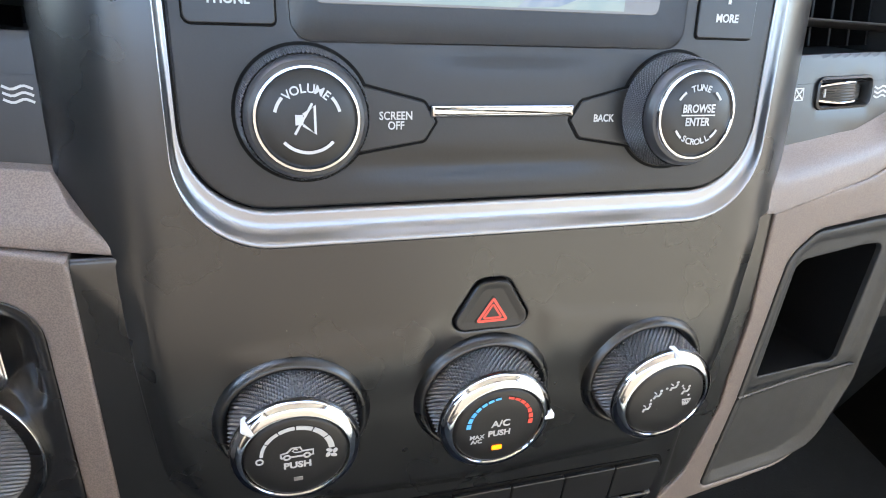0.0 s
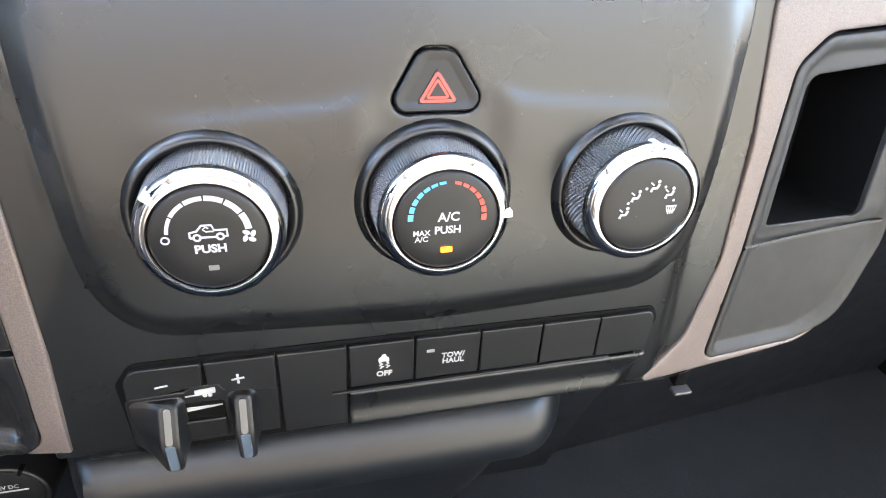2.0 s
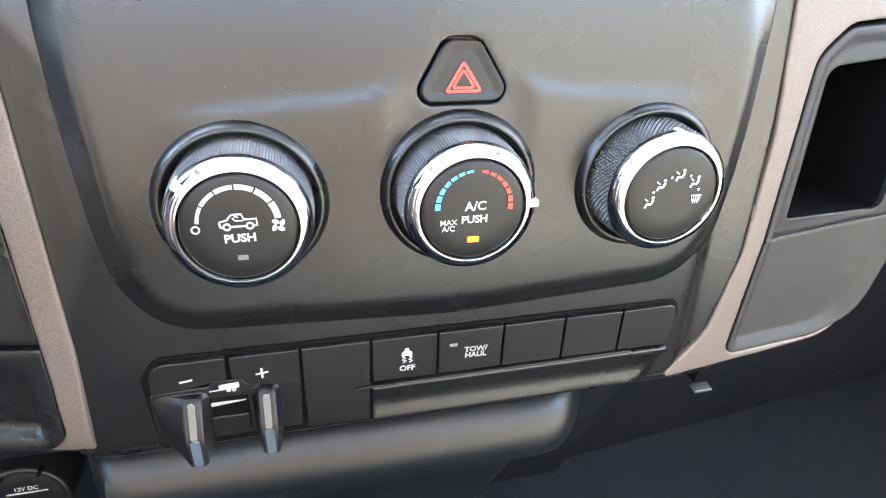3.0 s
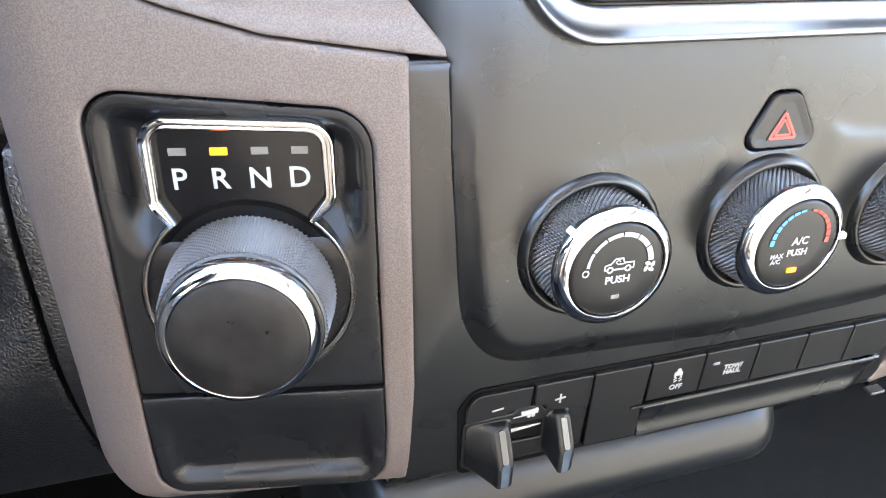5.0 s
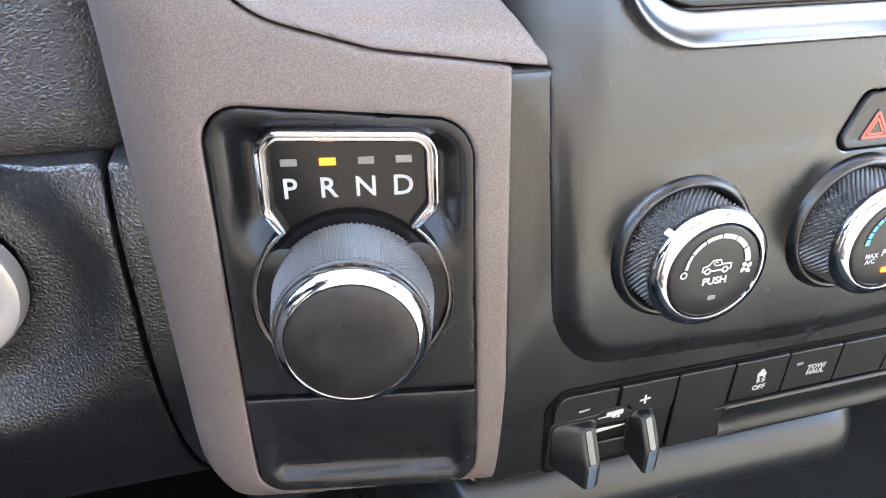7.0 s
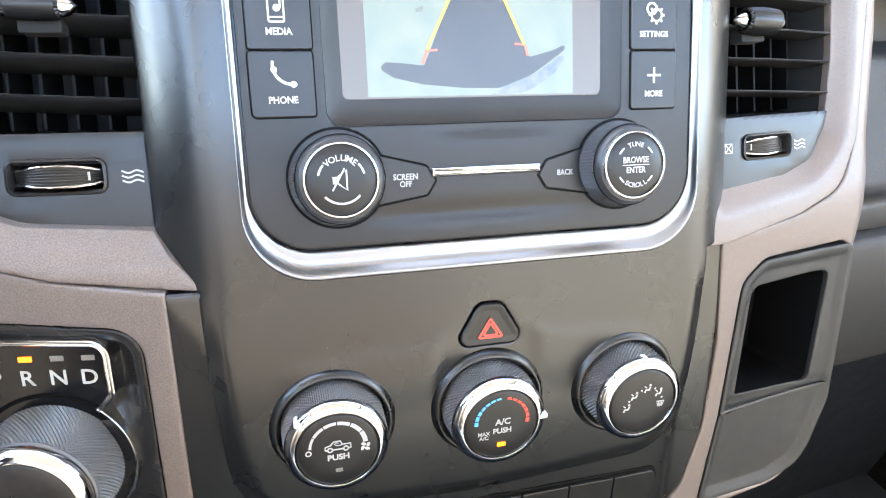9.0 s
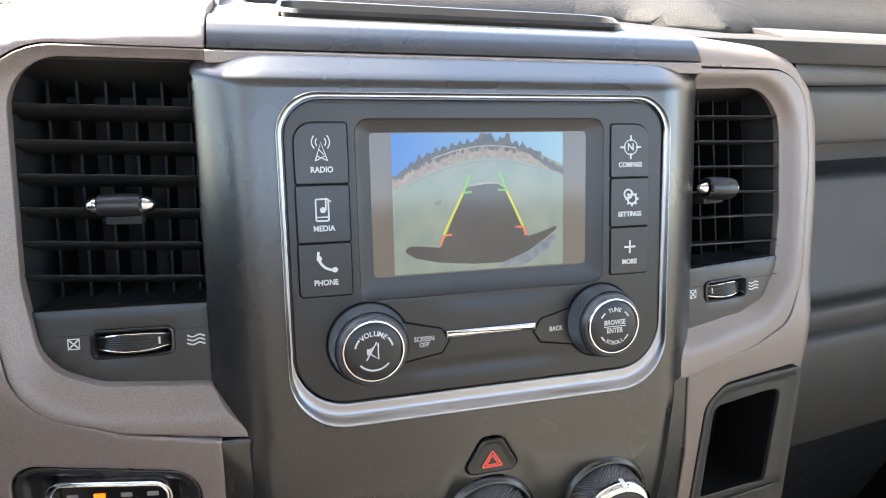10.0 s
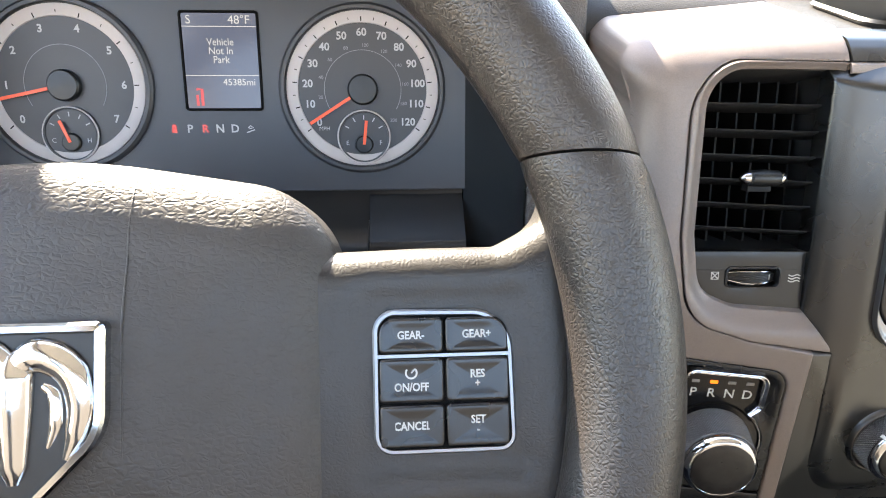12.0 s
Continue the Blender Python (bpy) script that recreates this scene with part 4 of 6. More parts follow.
IW = 0.00325
b, cx, cy = radio_button(-0.0886, -0.0656, 0.9322, 0.9574, "tl", "RADIO", 0.0024)
icon(b, stroke([(cx - 0.0026, cy - 0.0048), (cx, cy + 0.003), (cx + 0.0026, cy - 0.0048)], 0.0005, IW), stroke([(cx - 0.0018, cy - 0.0026), (cx + 0.0022, cy - 0.0046)], 0.0004, IW), stroke([(cx + 0.0018, cy - 0.0026), (cx - 0.0022, cy - 0.0046)], 0.0004, IW),
     stroke([(cx - 0.0010, cy + 0.0002), (cx + 0.0012, cy - 0.0022)], 0.0004, IW), *[stroke(arc(cx, cy + 0.0032, r, a - 45, a + 45, 8), 0.0005, IW) for r in (0.0022, 0.0038) for a in (0, 180)])
b, cx, cy = radio_button(-0.0888, -0.0657, 0.9080, 0.9320, "", "MEDIA", 0.0024)
icon(b, stroke(box_outline(cx - 0.0032, cy - 0.0052, cx + 0.0022, cy + 0.0042, 0.0006), 0.0007, IW, True), stroke([(cx - 0.0032, cy - 0.0036), (cx + 0.0022, cy - 0.0036)], 0.0006, IW), plate(circle(cx - 0.0002, cy - 0.0005, 0.0013, 16), IW, IW + 0.0001, 0.00001, 1),
     stroke([(cx + 0.001, cy - 0.0005), (cx + 0.0012, cy + 0.0048), (cx + 0.0034, cy + 0.0030)], 0.0007, IW))
b, cx, cy = radio_button(-0.0890, -0.0659, 0.8852, 0.9078, "bl", "PHONE", 0.0024)
icon(b, stroke(arc(cx + 0.0036, cy + 0.0036, 0.0066, 165, 285, 12), 0.0011, IW), plate(circle(cx - 0.0026, cy + 0.0022, 0.0012, 12), IW, IW + 0.0001, 0.00001, 1), plate(circle(cx + 0.0040, cy - 0.0030, 0.0012, 12), IW, IW + 0.0001, 0.00001, 1))
b, cx, cy = radio_button(0.0630, 0.0848, 0.9312, 0.9562, "tr", "COMPASS", 0.0023)
icon(b, stroke(circle(cx, cy, 0.0036, 24), 0.0005, IW, True), *[stroke([(cx + 0.0030 * math.cos(a), cy + 0.0030 * math.sin(a)), (cx + 0.0058 * math.cos(a), cy + 0.0058 * math.sin(a))], 0.0009, IW) for a in (0, math.pi / 2, math.pi, 1.5 * math.pi)])
write("N", 0.0034, cx, cy, IW, b, bold=0.0001)
b, cx, cy = radio_button(0.0632, 0.0848, 0.9078, 0.9310, "", "SETTINGS", 0.0023)
icon(b, *[stroke(circle(cx + dx, cy + dy, r, 20), 0.0009, IW, True) for dx, dy, r in ((-0.0012, 0.0015, 0.0022), (0.0010, -0.0010, 0.0024))],
     *[stroke([(cx + 0.0010 + 0.0026 * math.cos(a), cy - 0.0010 + 0.0026 * math.sin(a)), (cx + 0.0010 + 0.0037 * math.cos(a), cy - 0.0010 + 0.0037 * math.sin(a))], 0.0010, IW) for a in [k * math.pi / 4 for k in range(8)]])
b, cx, cy = radio_button(0.0634, 0.0850, 0.8848, 0.9076, "", "MORE", 0.0024)
icon(b, stroke([(cx - 0.0032, cy - 0.001), (cx + 0.0032, cy - 0.001)], 0.0010, IW), stroke([(cx, cy - 0.0042), (cx, cy + 0.0022)], 0.0010, IW))

for s, word, cxw in ((-1, "SCREEN\nOFF", -0.0338), (1, "BACK", 0.0335)):
    o = rounded([(s * p[0], rv(p[1])) for p in ((-0.0450, 0.8715), (-0.0252, 0.8667), (-0.0213, 0.8608), (-0.0250, 0.8552), (-0.0450, 0.8522))], [0, 0.0025, 0.001, 0.0025, 0], 6)
    if area2(o) < 0:
        o = list(reversed(o))
    part("button_gap", plate(inset(o, -0.0003), 0.0005, 0.00232, 0.0001, 1), DARK, radio)
    b = part("button", plate(inset(o, 0.0005), 0.001, 0.0027, 0.0004), BUTTON, radio)
    write(word, 0.0023, cxw, rv(0.8612), 0.0028, b, bold=0.00005, stretch=0.85)
bar = rounded([(-0.0236, rv(0.8620)), (0.0225, rv(0.8620)), (0.0225, rv(0.8655)), (-0.0236, rv(0.8655))], 0.0006, 4)
part("chrome_bar", plate(bar, 0.001, 0.0042, 0.0012, 4), CHROME, radio, "chrome disc-slot bar")


def radio_knob(x, v):
    m = Matrix.Translation((x, v, 0.0))
    k = part("knob", lathe([(0.0192, 0.0010), (0.0192, 0.0023), (0.0183, 0.0024)], 64), DARK, radio, m=m)
    prof = join(lathe([(0.0176, 0.0010), (0.0176, 0.0030)], 110), knurled(0.0177, 0.0030, 0.0163, 0.0122, 16, 92, 0.0005), lathe([(0.0162, 0.0122), (0.0161, 0.0130), (0.0156, 0.0142), (0.0148, 0.0152), (0.0136, 0.0156)], 110))
    part("grip", prof, GRIP, k, "knurled rubber grip", angle=22)
    part("ring", lathe([(0.0140, 0.0148), (0.0139, 0.0158), (0.0135, 0.0165), (0.0129, 0.0166), (0.0125, 0.0158)], 64), CHROME, k, "chrome ring")
    return k, part("cap", lathe([(0.0126, 0.0150), (0.0125, 0.0158), (0.0118, 0.0163), (0.006, 0.0166), (0.0, 0.0167)], 64), CAP, k)


KW = 0.0169
k, c = radio_knob(-0.0598, rv(0.8633))
write_arc("VOLUME", 0.0022, 0.0078, 90, KW, c, 15.5, bold=0.00006)
icon(c, *[stroke(arc(0, 0, 0.0084, a - 14, a + 14, 8), 0.0008, KW) for a in (152, 28)], stroke(arc(0, 0, 0.0084, 222, 318, 20), 0.0008, KW),
     plate([(-0.0032, -0.0013), (-0.0012, -0.0013), (-0.0012, 0.0013), (-0.0032, 0.0013)], KW, KW + 0.0001, 0.00001, 1), stroke([(-0.0012, 0.0013), (0.0018, 0.0036), (0.0018, -0.0036), (-0.0012, -0.0013)], 0.0007, KW), stroke([(0.0012, 0.0042), (-0.0034, -0.0036)], 0.0006, KW + 0.0001))
k, c = radio_knob(0.0578, rv(0.8633))
write_arc("TUNE", 0.0019, 0.0082, 90, KW, c, 13, bold=0.00005)
write_arc("SCROLL", 0.0019, 0.0082, 270, KW, c, 12, inward=True, bold=0.00005)
write("BROWSE", 0.0024, 0, 0.0019, KW, c, bold=0.00008, stretch=0.85)
write("ENTER", 0.0024, 0, -0.0021, KW, c, bold=0.00008, stretch=0.85)
icon(c, stroke([(-0.0060, 0), (0.0060, 0)], 0.0004, KW), *[stroke(arc(0, 0, 0.0086, a - 10, a + 10, 8), 0.0007, KW) for a in (138, 42, 222, 318)])


# ---- hazard switch ----
hz = thing("hazard_switch", "black triangular hazard warning switch with a red triangle", "switch", stack_frame(0.0, 0.80) @ Matrix.Translation((0, 0, 0.0008)))
tri = HAZARD
part("well", plate(inset(tri, -0.0012), -0.012, -0.006, 0.0001, 1), DARK, hz)
part("button", loft([lift(tri, -0.006), lift(tri, 0.0002), lift(inset(tri, 0.0002), 0.0008), lift(inset(tri, 0.0006), 0.0011), lift(inset(tri, 0.0016), 0.0011), lift(inset(tri, 0.0028), 0.0006), lift(inset(tri, 0.0036), 0.0006)]), BUTTON, hz)
T0_ = [(-0.0066, -0.0050), (0.0066, -0.0050), (0.0, 0.0054)]
part("plinth", plate(rounded(T0_, 0.0006, 3), 0.0, 0.0009, 0.0002), BUTTON, hz)
for s, wd in ((0.80, 0.0009), (0.50, 0.0007)):
    part("triangle", stroke(rounded([(s * p[0], -0.00155 + s * (p[1] + 0.00155)) for p in T0_], 0.0003, 2), wd, 0.00095, True), RED, hz, "red outlined triangle")


# ---- climate knobs ----
def climate_knob(x, label):
    m = stack_frame(x, 0.7650) @ Matrix.Translation((0, 0, 0.0006))
    kn = thing("climate_knob", label, "knob", m, "climate knobs")
    part("bezel", lathe([(0.0264, -0.0030), (0.0258, 0.0004), (0.0251, 0.0018), (0.0243, 0.0029), (0.0236, 0.0034), (0.0228, 0.0032), (0.0222, 0.0024), (0.0217, 0.0008), (0.0214, -0.0060)], 96), STACK, kn, "black plastic collar", angle=60)
    part("well", lathe([(0.0216, -0.0040), (0.0, -0.0040)], 48), DARK, kn)
    part("grip", knurled(0.0204, -0.0040, 0.0196, 0.0132, 18, 72, 0.0011), RUBBER, kn, "knurled rubber grip", angle=5)
    part("ring", lathe([(0.0194, 0.0126), (0.0201, 0.0129), (0.0204, 0.0135), (0.02045, 0.0143), (0.0203, 0.0151), (0.0198, 0.0160), (0.0190, 0.0168), (0.0181, 0.0174), (0.0172, 0.0177), (0.0166, 0.0177), (0.0163, 0.0172)], 96), CHROME, kn, "chrome ring", angle=50)
    cap = part("cap", lathe([(0.0163, 0.0155), (0.0161, 0.0168), (0.0156, 0.0174), (0.0148, 0.0178), (0.008, 0.0180), (0.0, 0.0181)], 96), CAP, kn)
    return kn, cap


def pointer(kn, a):
    geo = plate(rounded([(-0.0011, 0.0166), (0.0011, 0.0166), (0.0012, 0.0207), (-0.0012, 0.0207)], 0.0005, 4), 0.0120, 0.0178, 0.0007, 4)
    part("pointer", moved(geo, Matrix.Rotation(radians(a - 90), 4, "Z")), POINTER, kn, "white pointer")


CW = 0.0182
kn, c = climate_knob(KNOB_X[0], "black fan knob with a chrome ring and white truck icon")
pointer(kn, 138)
icon(c, *[stroke(arc(0, 0.0019, 0.0107, a, a - 26.5, 8), 0.0010 + 0.00017 * k, CW) for k, a in enumerate((176, 147, 118, 89, 60, 31))], stroke(circle(-0.0113, 0.0008, 0.0010, 16), 0.0005, CW, True),
     stroke([(-0.0049, 0.0010), (-0.0049, 0.0026), (-0.0030, 0.0030), (-0.0016, 0.0046), (0.0010, 0.0046), (0.0016, 0.0030), (0.0049, 0.0030), (0.0049, 0.0010), (0.0040, 0.0010)], 0.0006, CW), stroke([(-0.0020, 0.0010), (0.0020, 0.0010)], 0.0006, CW), stroke([(-0.0049, 0.0010), (-0.0042, 0.0010)], 0.0006, CW),
     *[stroke(circle(dx, 0.0010, 0.0009, 16), 0.0006, CW, True) for dx in (-0.0031, 0.0030)], stroke([(0.0002, 0.0036), (-0.0006, 0.0041), (-0.0014, 0.0034), (-0.0006, 0.0027), (0.0014, 0.0027)], 0.0004, CW),
     *[plate([(0.0106 + 0.0013 * math.cos(a) + 0.0011 * math.cos(t) * math.cos(a + 0.6) - 0.00068 * math.sin(t) * math.sin(a + 0.6), 0.0005 + 0.0013 * math.sin(a) + 0.0011 * math.cos(t) * math.sin(a + 0.6) + 0.00068 * math.sin(t) * math.cos(a + 0.6)) for t in np.linspace(0, 2 * math.pi, 12, endpoint=False)], CW, CW + 0.0001, 0.00001, 1) for a in (0.55, 2.12, 3.69, 5.26)])
write("PUSH", 0.0024, 0, -0.0027, CW, c, bold=0.00013, stretch=1.05)
part("lamp", plate(box_outline(-0.0014, -0.0095, 0.0014, -0.0080, 0.0002), 0.0176, CW + 0.0001, 0.0001), LENS, c, "unlit indicator")

kn, c = climate_knob(KNOB_X[1], "black temperature knob with blue and red scale and lit lamp")
pointer(kn, 2)
icon(c, *[stroke(arc(0, 0.0016, 0.0112, a, a - 10.2, 5), 0.0016 - 0.00013 * k, CW) for k, a in enumerate((182, 169, 156, 143, 130, 117, 104))], mat=BLUE, name="blue_mark")
icon(c, *[stroke(arc(0, 0.0016, 0.0112, a, a - 10.2, 5), 0.0009 + 0.00012 * k, CW) for k, a in enumerate((80, 67, 54, 41, 28, 15, 2))], mat=RED, name="red_mark")
write("A/C", 0.0028, 0.0004, 0.0016, CW, c, bold=0.00010)
write("PUSH", 0.0024, 0.0002, -0.0026, CW, c, bold=0.00010)
write("MAX\nA/C", 0.0017, -0.0078, -0.0042, CW, c, bold=0.00006)
part("lamp", plate(box_outline(-0.0018, -0.0101, 0.0018, -0.0083, 0.0003), 0.0176, CW + 0.0002, 0.0001), LAMPY, c, "lit yellow indicator")

kn, c = climate_knob(KNOB_X[2], "black air direction knob with white airflow icons")
pointer(kn, 88)
for x, y in ((-0.0078, -0.0014), (-0.0046, 0.0042), (0.0016, 0.0072), (0.0072, 0.0046)):
    icon(c, plate(circle(x + 0.0008, y + 0.0014, 0.0006, 10), CW, CW + 0.0001, 0.00001, 1), stroke([(x + 0.0010, y + 0.0006), (x + 0.0004, y - 0.0008), (x - 0.0012, y - 0.0008), (x - 0.0016, y - 0.0020)], 0.0009, CW), stroke([(x - 0.0020, y + 0.0012), (x - 0.0008, y + 0.0002)], 0.0005, CW))
icon(c, stroke([(0.0066, -0.0002), (0.0072, -0.0020), (0.0096, -0.0020), (0.0102, -0.0002)], 0.0006, CW, True), *[stroke([(0.0076 + d, -0.0004), (0.0076 + d, -0.0030)], 0.0004, CW) for d in (0, 0.0008, 0.0016)], *[plate(circle(px, py, 0.0005, 8), CW, CW + 0.0001, 0.00001, 1) for px, py in ((-0.0072, 0.0018), (-0.0016, 0.0064), (0.0050, 0.0066), (0.0088, 0.0018))])


# ---- switch bank and trailer brake controller ----
SZ = 0.690
bank = thing("switch_bank", "row of black push switches below the climate knobs", "switch panel", stack_frame(0.0, SZ) @ Matrix.Translation((0, 0, -0.0036)))
part("backing", plate(rounded([(-0.1090, -0.0240), (0.0885, -0.0240), (0.0960, 0.0120), (0.0935, 0.0185), (-0.1040, 0.0185), (-0.1100, 0.0100)], [0.003, 0.006, 0.003, 0.004, 0.006, 0.004], 6), -0.006, 0.0006, 0.0003), DARK, bank)


def switch(pts, r, word="", bevel=0.0005):
    r = [max(k, 0.0009) for k in r] if isinstance(r, list) else max(r, 0.0009)
    o = inset(rounded(pts, r, 5), 0.00035)
    return part("switch", plate(o, -0.004, 0.0026, bevel), BUTTON, bank)


T, B = 0.0172, -0.0032
edges = [-0.0305, -0.0055, 0.0202, 0.0452, 0.0697]
sw = []
for x0, x1 in zip(edges[:-1], edges[1:]):
    sw.append(switch([(x0, B), (x1, B), (x1, T), (x0, T)], 0.0007))
switch([(0.0697, B), (0.0932, B), (0.0942, 0.010), (0.0930, T + 0.0004), (0.0697, T)], [0.0007, 0.002, 0.003, 0.004, 0.0007])
switch([(-0.0560, -0.0215), (-0.0315, -0.0215), (-0.0305, T), (-0.0558, T)], 0.0006)
minus = switch([(-0.1075, 0.0035), (-0.0950, 0.0045), (-0.0870, 0.0062), (-0.0815, 0.0062), (-0.0808, T), (-0.1040, T), (-0.1072, 0.0120)], [0.001, 0.001, 0.001, 0.0007, 0.0007, 0.007, 0.004])
plus = switch([(-0.0804, 0.0062), (-0.0760, 0.0062), (-0.0745, 0.0030), (-0.0562, 0.0010), (-0.0558, T), (-0.0804, T)], [0.0006, 0.0006, 0.001, 0.0006, 0.0006, 0.0006])
icon(minus, stroke([(-0.0972, 0.0086), (-0.0928, 0.0092)], 0.0008, 0.0027))
icon(plus, stroke([(-0.0717, 0.0082), (-0.0673, 0.0088)], 0.0008, 0.0027), stroke([(-0.0695, 0.0063), (-0.0695, 0.0107)], 0.0008, 0.0027))
write("TOW/\nHAUL", 0.0023, 0.0094, 0.0061, 0.0027, sw[1], bold=0.0001)
part("lamp", plate(box_outline(-0.0010, 0.0098, 0.0020, 0.0112, 0.0002), 0.002, 0.00275, 0.0001), GREY, sw[1], "unlit indicator")
write("OFF", 0.0024, -0.0172, 0.0022, 0.0027, sw[0], bold=0.0001)
icon(sw[0], plate(rounded([(-0.0194, 0.0082), (-0.0152, 0.0082), (-0.0154, 0.0100), (-0.0163, 0.0104), (-0.0166, 0.0117), (-0.0180, 0.0117), (-0.0183, 0.0104), (-0.0192, 0.0100)], 0.0003, 2), 0.002, 0.0028, 0.00005, 1), plate(box_outline(-0.0191, 0.0073, -0.0182, 0.0083, 0.0001, 1), 0.002, 0.0028, 0.00005, 1), plate(box_outline(-0.0164, 0.0073, -0.0155, 0.0083, 0.0001, 1), 0.002, 0.0028, 0.00005, 1),
     stroke([(-0.0178, 0.0072), (-0.0190, 0.0064), (-0.0176, 0.0058), (-0.0188, 0.0050)], 0.0007, 0.0027), stroke([(-0.0154, 0.0072), (-0.0166, 0.0064), (-0.0152, 0.0058), (-0.0164, 0.0050)], 0.0007, 0.0027))
part("rail", plate(rounded([(-0.0370, -0.0050), (0.0760, -0.0040), (0.0760, -0.0030), (-0.0370, -0.0040)], 0.0004, 3), 0.0, 0.0036, 0.0004), BUTTON, bank, "thin raised rail")
COVER = rounded([(-0.0312, -0.0232), (0.0820, -0.0228), (0.0935, -0.0066), (0.0937, -0.0046), (-0.0308, -0.0056)], [0.0016, 0.009, 0.004, 0.001, 0.001], 6)
part("blank_cover", to_local(sheet(COVER, lambda x, v: -0.0028 + 0.0014 * np.sin(math.pi * np.clip((-0.0050 - v) / 0.0180, 0, 1)) ** 2, step=0.0022, edge=0.0011, depth=0.006)), STACK, bank, "blank black lower cover", angle=60)
brake = thing("trailer_brake_controller", "black trailer brake controller with two squeeze levers", "switch", stack_frame(-0.0825, 0.684) @ Matrix.Translation((0, 0, -0.0036)))
part("housing", plate(rounded([(-0.0262, -0.0150), (0.0255, -0.0140), (0.0262, 0.0075), (0.0075, 0.0096), (0.0058, 0.0125), (-0.0040, 0.0125), (-0.0060, 0.0104), (-0.0258, 0.0098)], [0.004, 0.001, 0.001, 0.001, 0.001, 0.001, 0.001, 0.003], 5), -0.004, 0.0018, 0.0006), BUTTON, brake)
part("channel", plate(box_outline(-0.0070, -0.0118, 0.0070, 0.0050, 0.0008), 0.0, 0.0020, 0.0002), DARK, brake)
icon(brake, plate(rounded([(-0.0024, 0.0082), (0.0046, 0.0088), (0.0046, 0.0112), (-0.0024, 0.0106)], 0.0003, 2), 0.0015, 0.0022, 0.00005, 1), stroke([(-0.0058, 0.0084), (-0.0024, 0.0086)], 0.0006, 0.0021), *[plate(circle(dx, 0.0080, 0.0008, 12), 0.0015, 0.0023, 0.00005, 1) for dx in (0.0008, 0.0026)],
     plate([(-0.0060, 0.0030), (-0.0060, 0.0012), (0.0062, 0.0026), (0.0062, 0.0030)], 0.0015, 0.0023, 0.00001, 1))
part("lower_lip", plate(box_outline(-0.0068, -0.0118, 0.0068, -0.0030, 0.0008), 0.001, 0.0034, 0.0006), BUTTON, brake)


def lever(base, tip, high):
    b = rounded([(base[0], base[1]), (base[2], base[1]), (base[2], base[3]), (base[0], base[3])], 0.0030, 6)
    t = rounded([(tip[0], tip[1]), (tip[2], tip[1]), (tip[2], tip[3]), (tip[0], tip[3])], 0.0022, 6)
    b, t = [[(p[0] + (q[0] - p[0]) * j / 6, p[1] + (q[1] - p[1]) * j / 6) for p, q in zip(o, o[1:] + o[:1]) for j in range(6)] for o in (b, t)]
    mid = tip[1] + (tip[3] - tip[1]) * 0.52

    def sloped(q, k=1.0):
        """The upper half of the tip leans back."""
        return [(p[0], p[1], p[2] - 0.62 * k * max(0.0, p[1] - mid)) for p in q]

    def ring(k, w, ins=0.0):
        q = [(p[0] + (r[0] - p[0]) * k, p[1] + (r[1] - p[1]) * k) for p, r in zip(b, t)]
        return sloped(lift(inset(q, ins) if ins else q, w), k)
    cx, c0, c1 = (tip[0] + tip[2]) / 2, tip[1] + 0.0010, tip[3] - 0.0008
    face = ring(1.0, high, 0.0009)
    spine = [(cx + 0.002 * (p[0] - cx), p[1], p[2]) for p in face]
    lv = part("lever", loft([ring(0, 0.0), ring(0.05, 0.0025), ring(0.5, high * 0.48), ring(0.9, high * 0.85), ring(1.0, high * 0.96), ring(1.0, high, 0.0007), face, spine], cap_last=False), BUTTON, brake, angle=40)
    top_strip = plate(dense(rounded([(cx - 0.0013, mid + 0.0003), (cx + 0.0013, mid + 0.0003), (cx + 0.0013, c1), (cx - 0.0013, c1)], 0.0009, 4), 0.001), high - 0.001, high + 0.0004, 0.0002)
    part("lens", (sloped(top_strip[0]), top_strip[1]), STRIP, lv, "bright reflective strip")
    part("lens", plate(rounded([(cx - 0.0017, c0), (cx + 0.0017, c0), (cx + 0.0017, mid), (cx - 0.0017, mid)], 0.0009, 4), high - 0.001, high + 0.0003, 0.0002), GLOSSGREY, lv, "clear glossy strip")


lever((-0.0250, -0.0140, -0.0062, 0.0088), (-0.0150, -0.0172, -0.0084, 0.0082), 0.0128)
lever((0.0080, -0.0135, 0.0185, 0.0085), (0.0106, -0.0164, 0.0168, 0.0084), 0.0124)


# ---- rotary shifter ----
SX, SZ2 = -0.1752, 0.756
shift_m = plane_frame(SX, SZ2, shift_y)
inv_shift = shift_m.inverted()


def sl(x, z):
    p = inv_shift @ Vector((x, float(shift_y(x, z)), z))
    return (p.x, p.y)


sh = thing("gear_shifter", "black rotary gear shifter with a chrome ring and lit R lamp", "gear shifter", shift_m)
pan = rounded([sl(*p) for p in ((-0.2160, 0.7186), (-0.1366, 0.7168), (-0.1362, 0.8107), (-0.2128, 0.8172))], [0.0, 0.0, 0.013, 0.011], 8)
pan = inset(pan, 0.0005)


def bowl_shape(x, v):
    x, v = np.asarray(x, float), np.asarray(v, float)
    pts = np.stack([x, v], -1)
    d = np.where(inside(pan, pts), gap([pan], pts), 0)
    up = soft_step(0.010, 0.030, v)
    return 0.0010 + up * 0.0065 * soft_step(0.0035, 0.0095, d)


part("panel", to_local(sheet(pan, bowl_shape, step=0.0025, edge=0.0008, depth=0.006)), SATIN, sh, "dished satin black panel", angle=60)


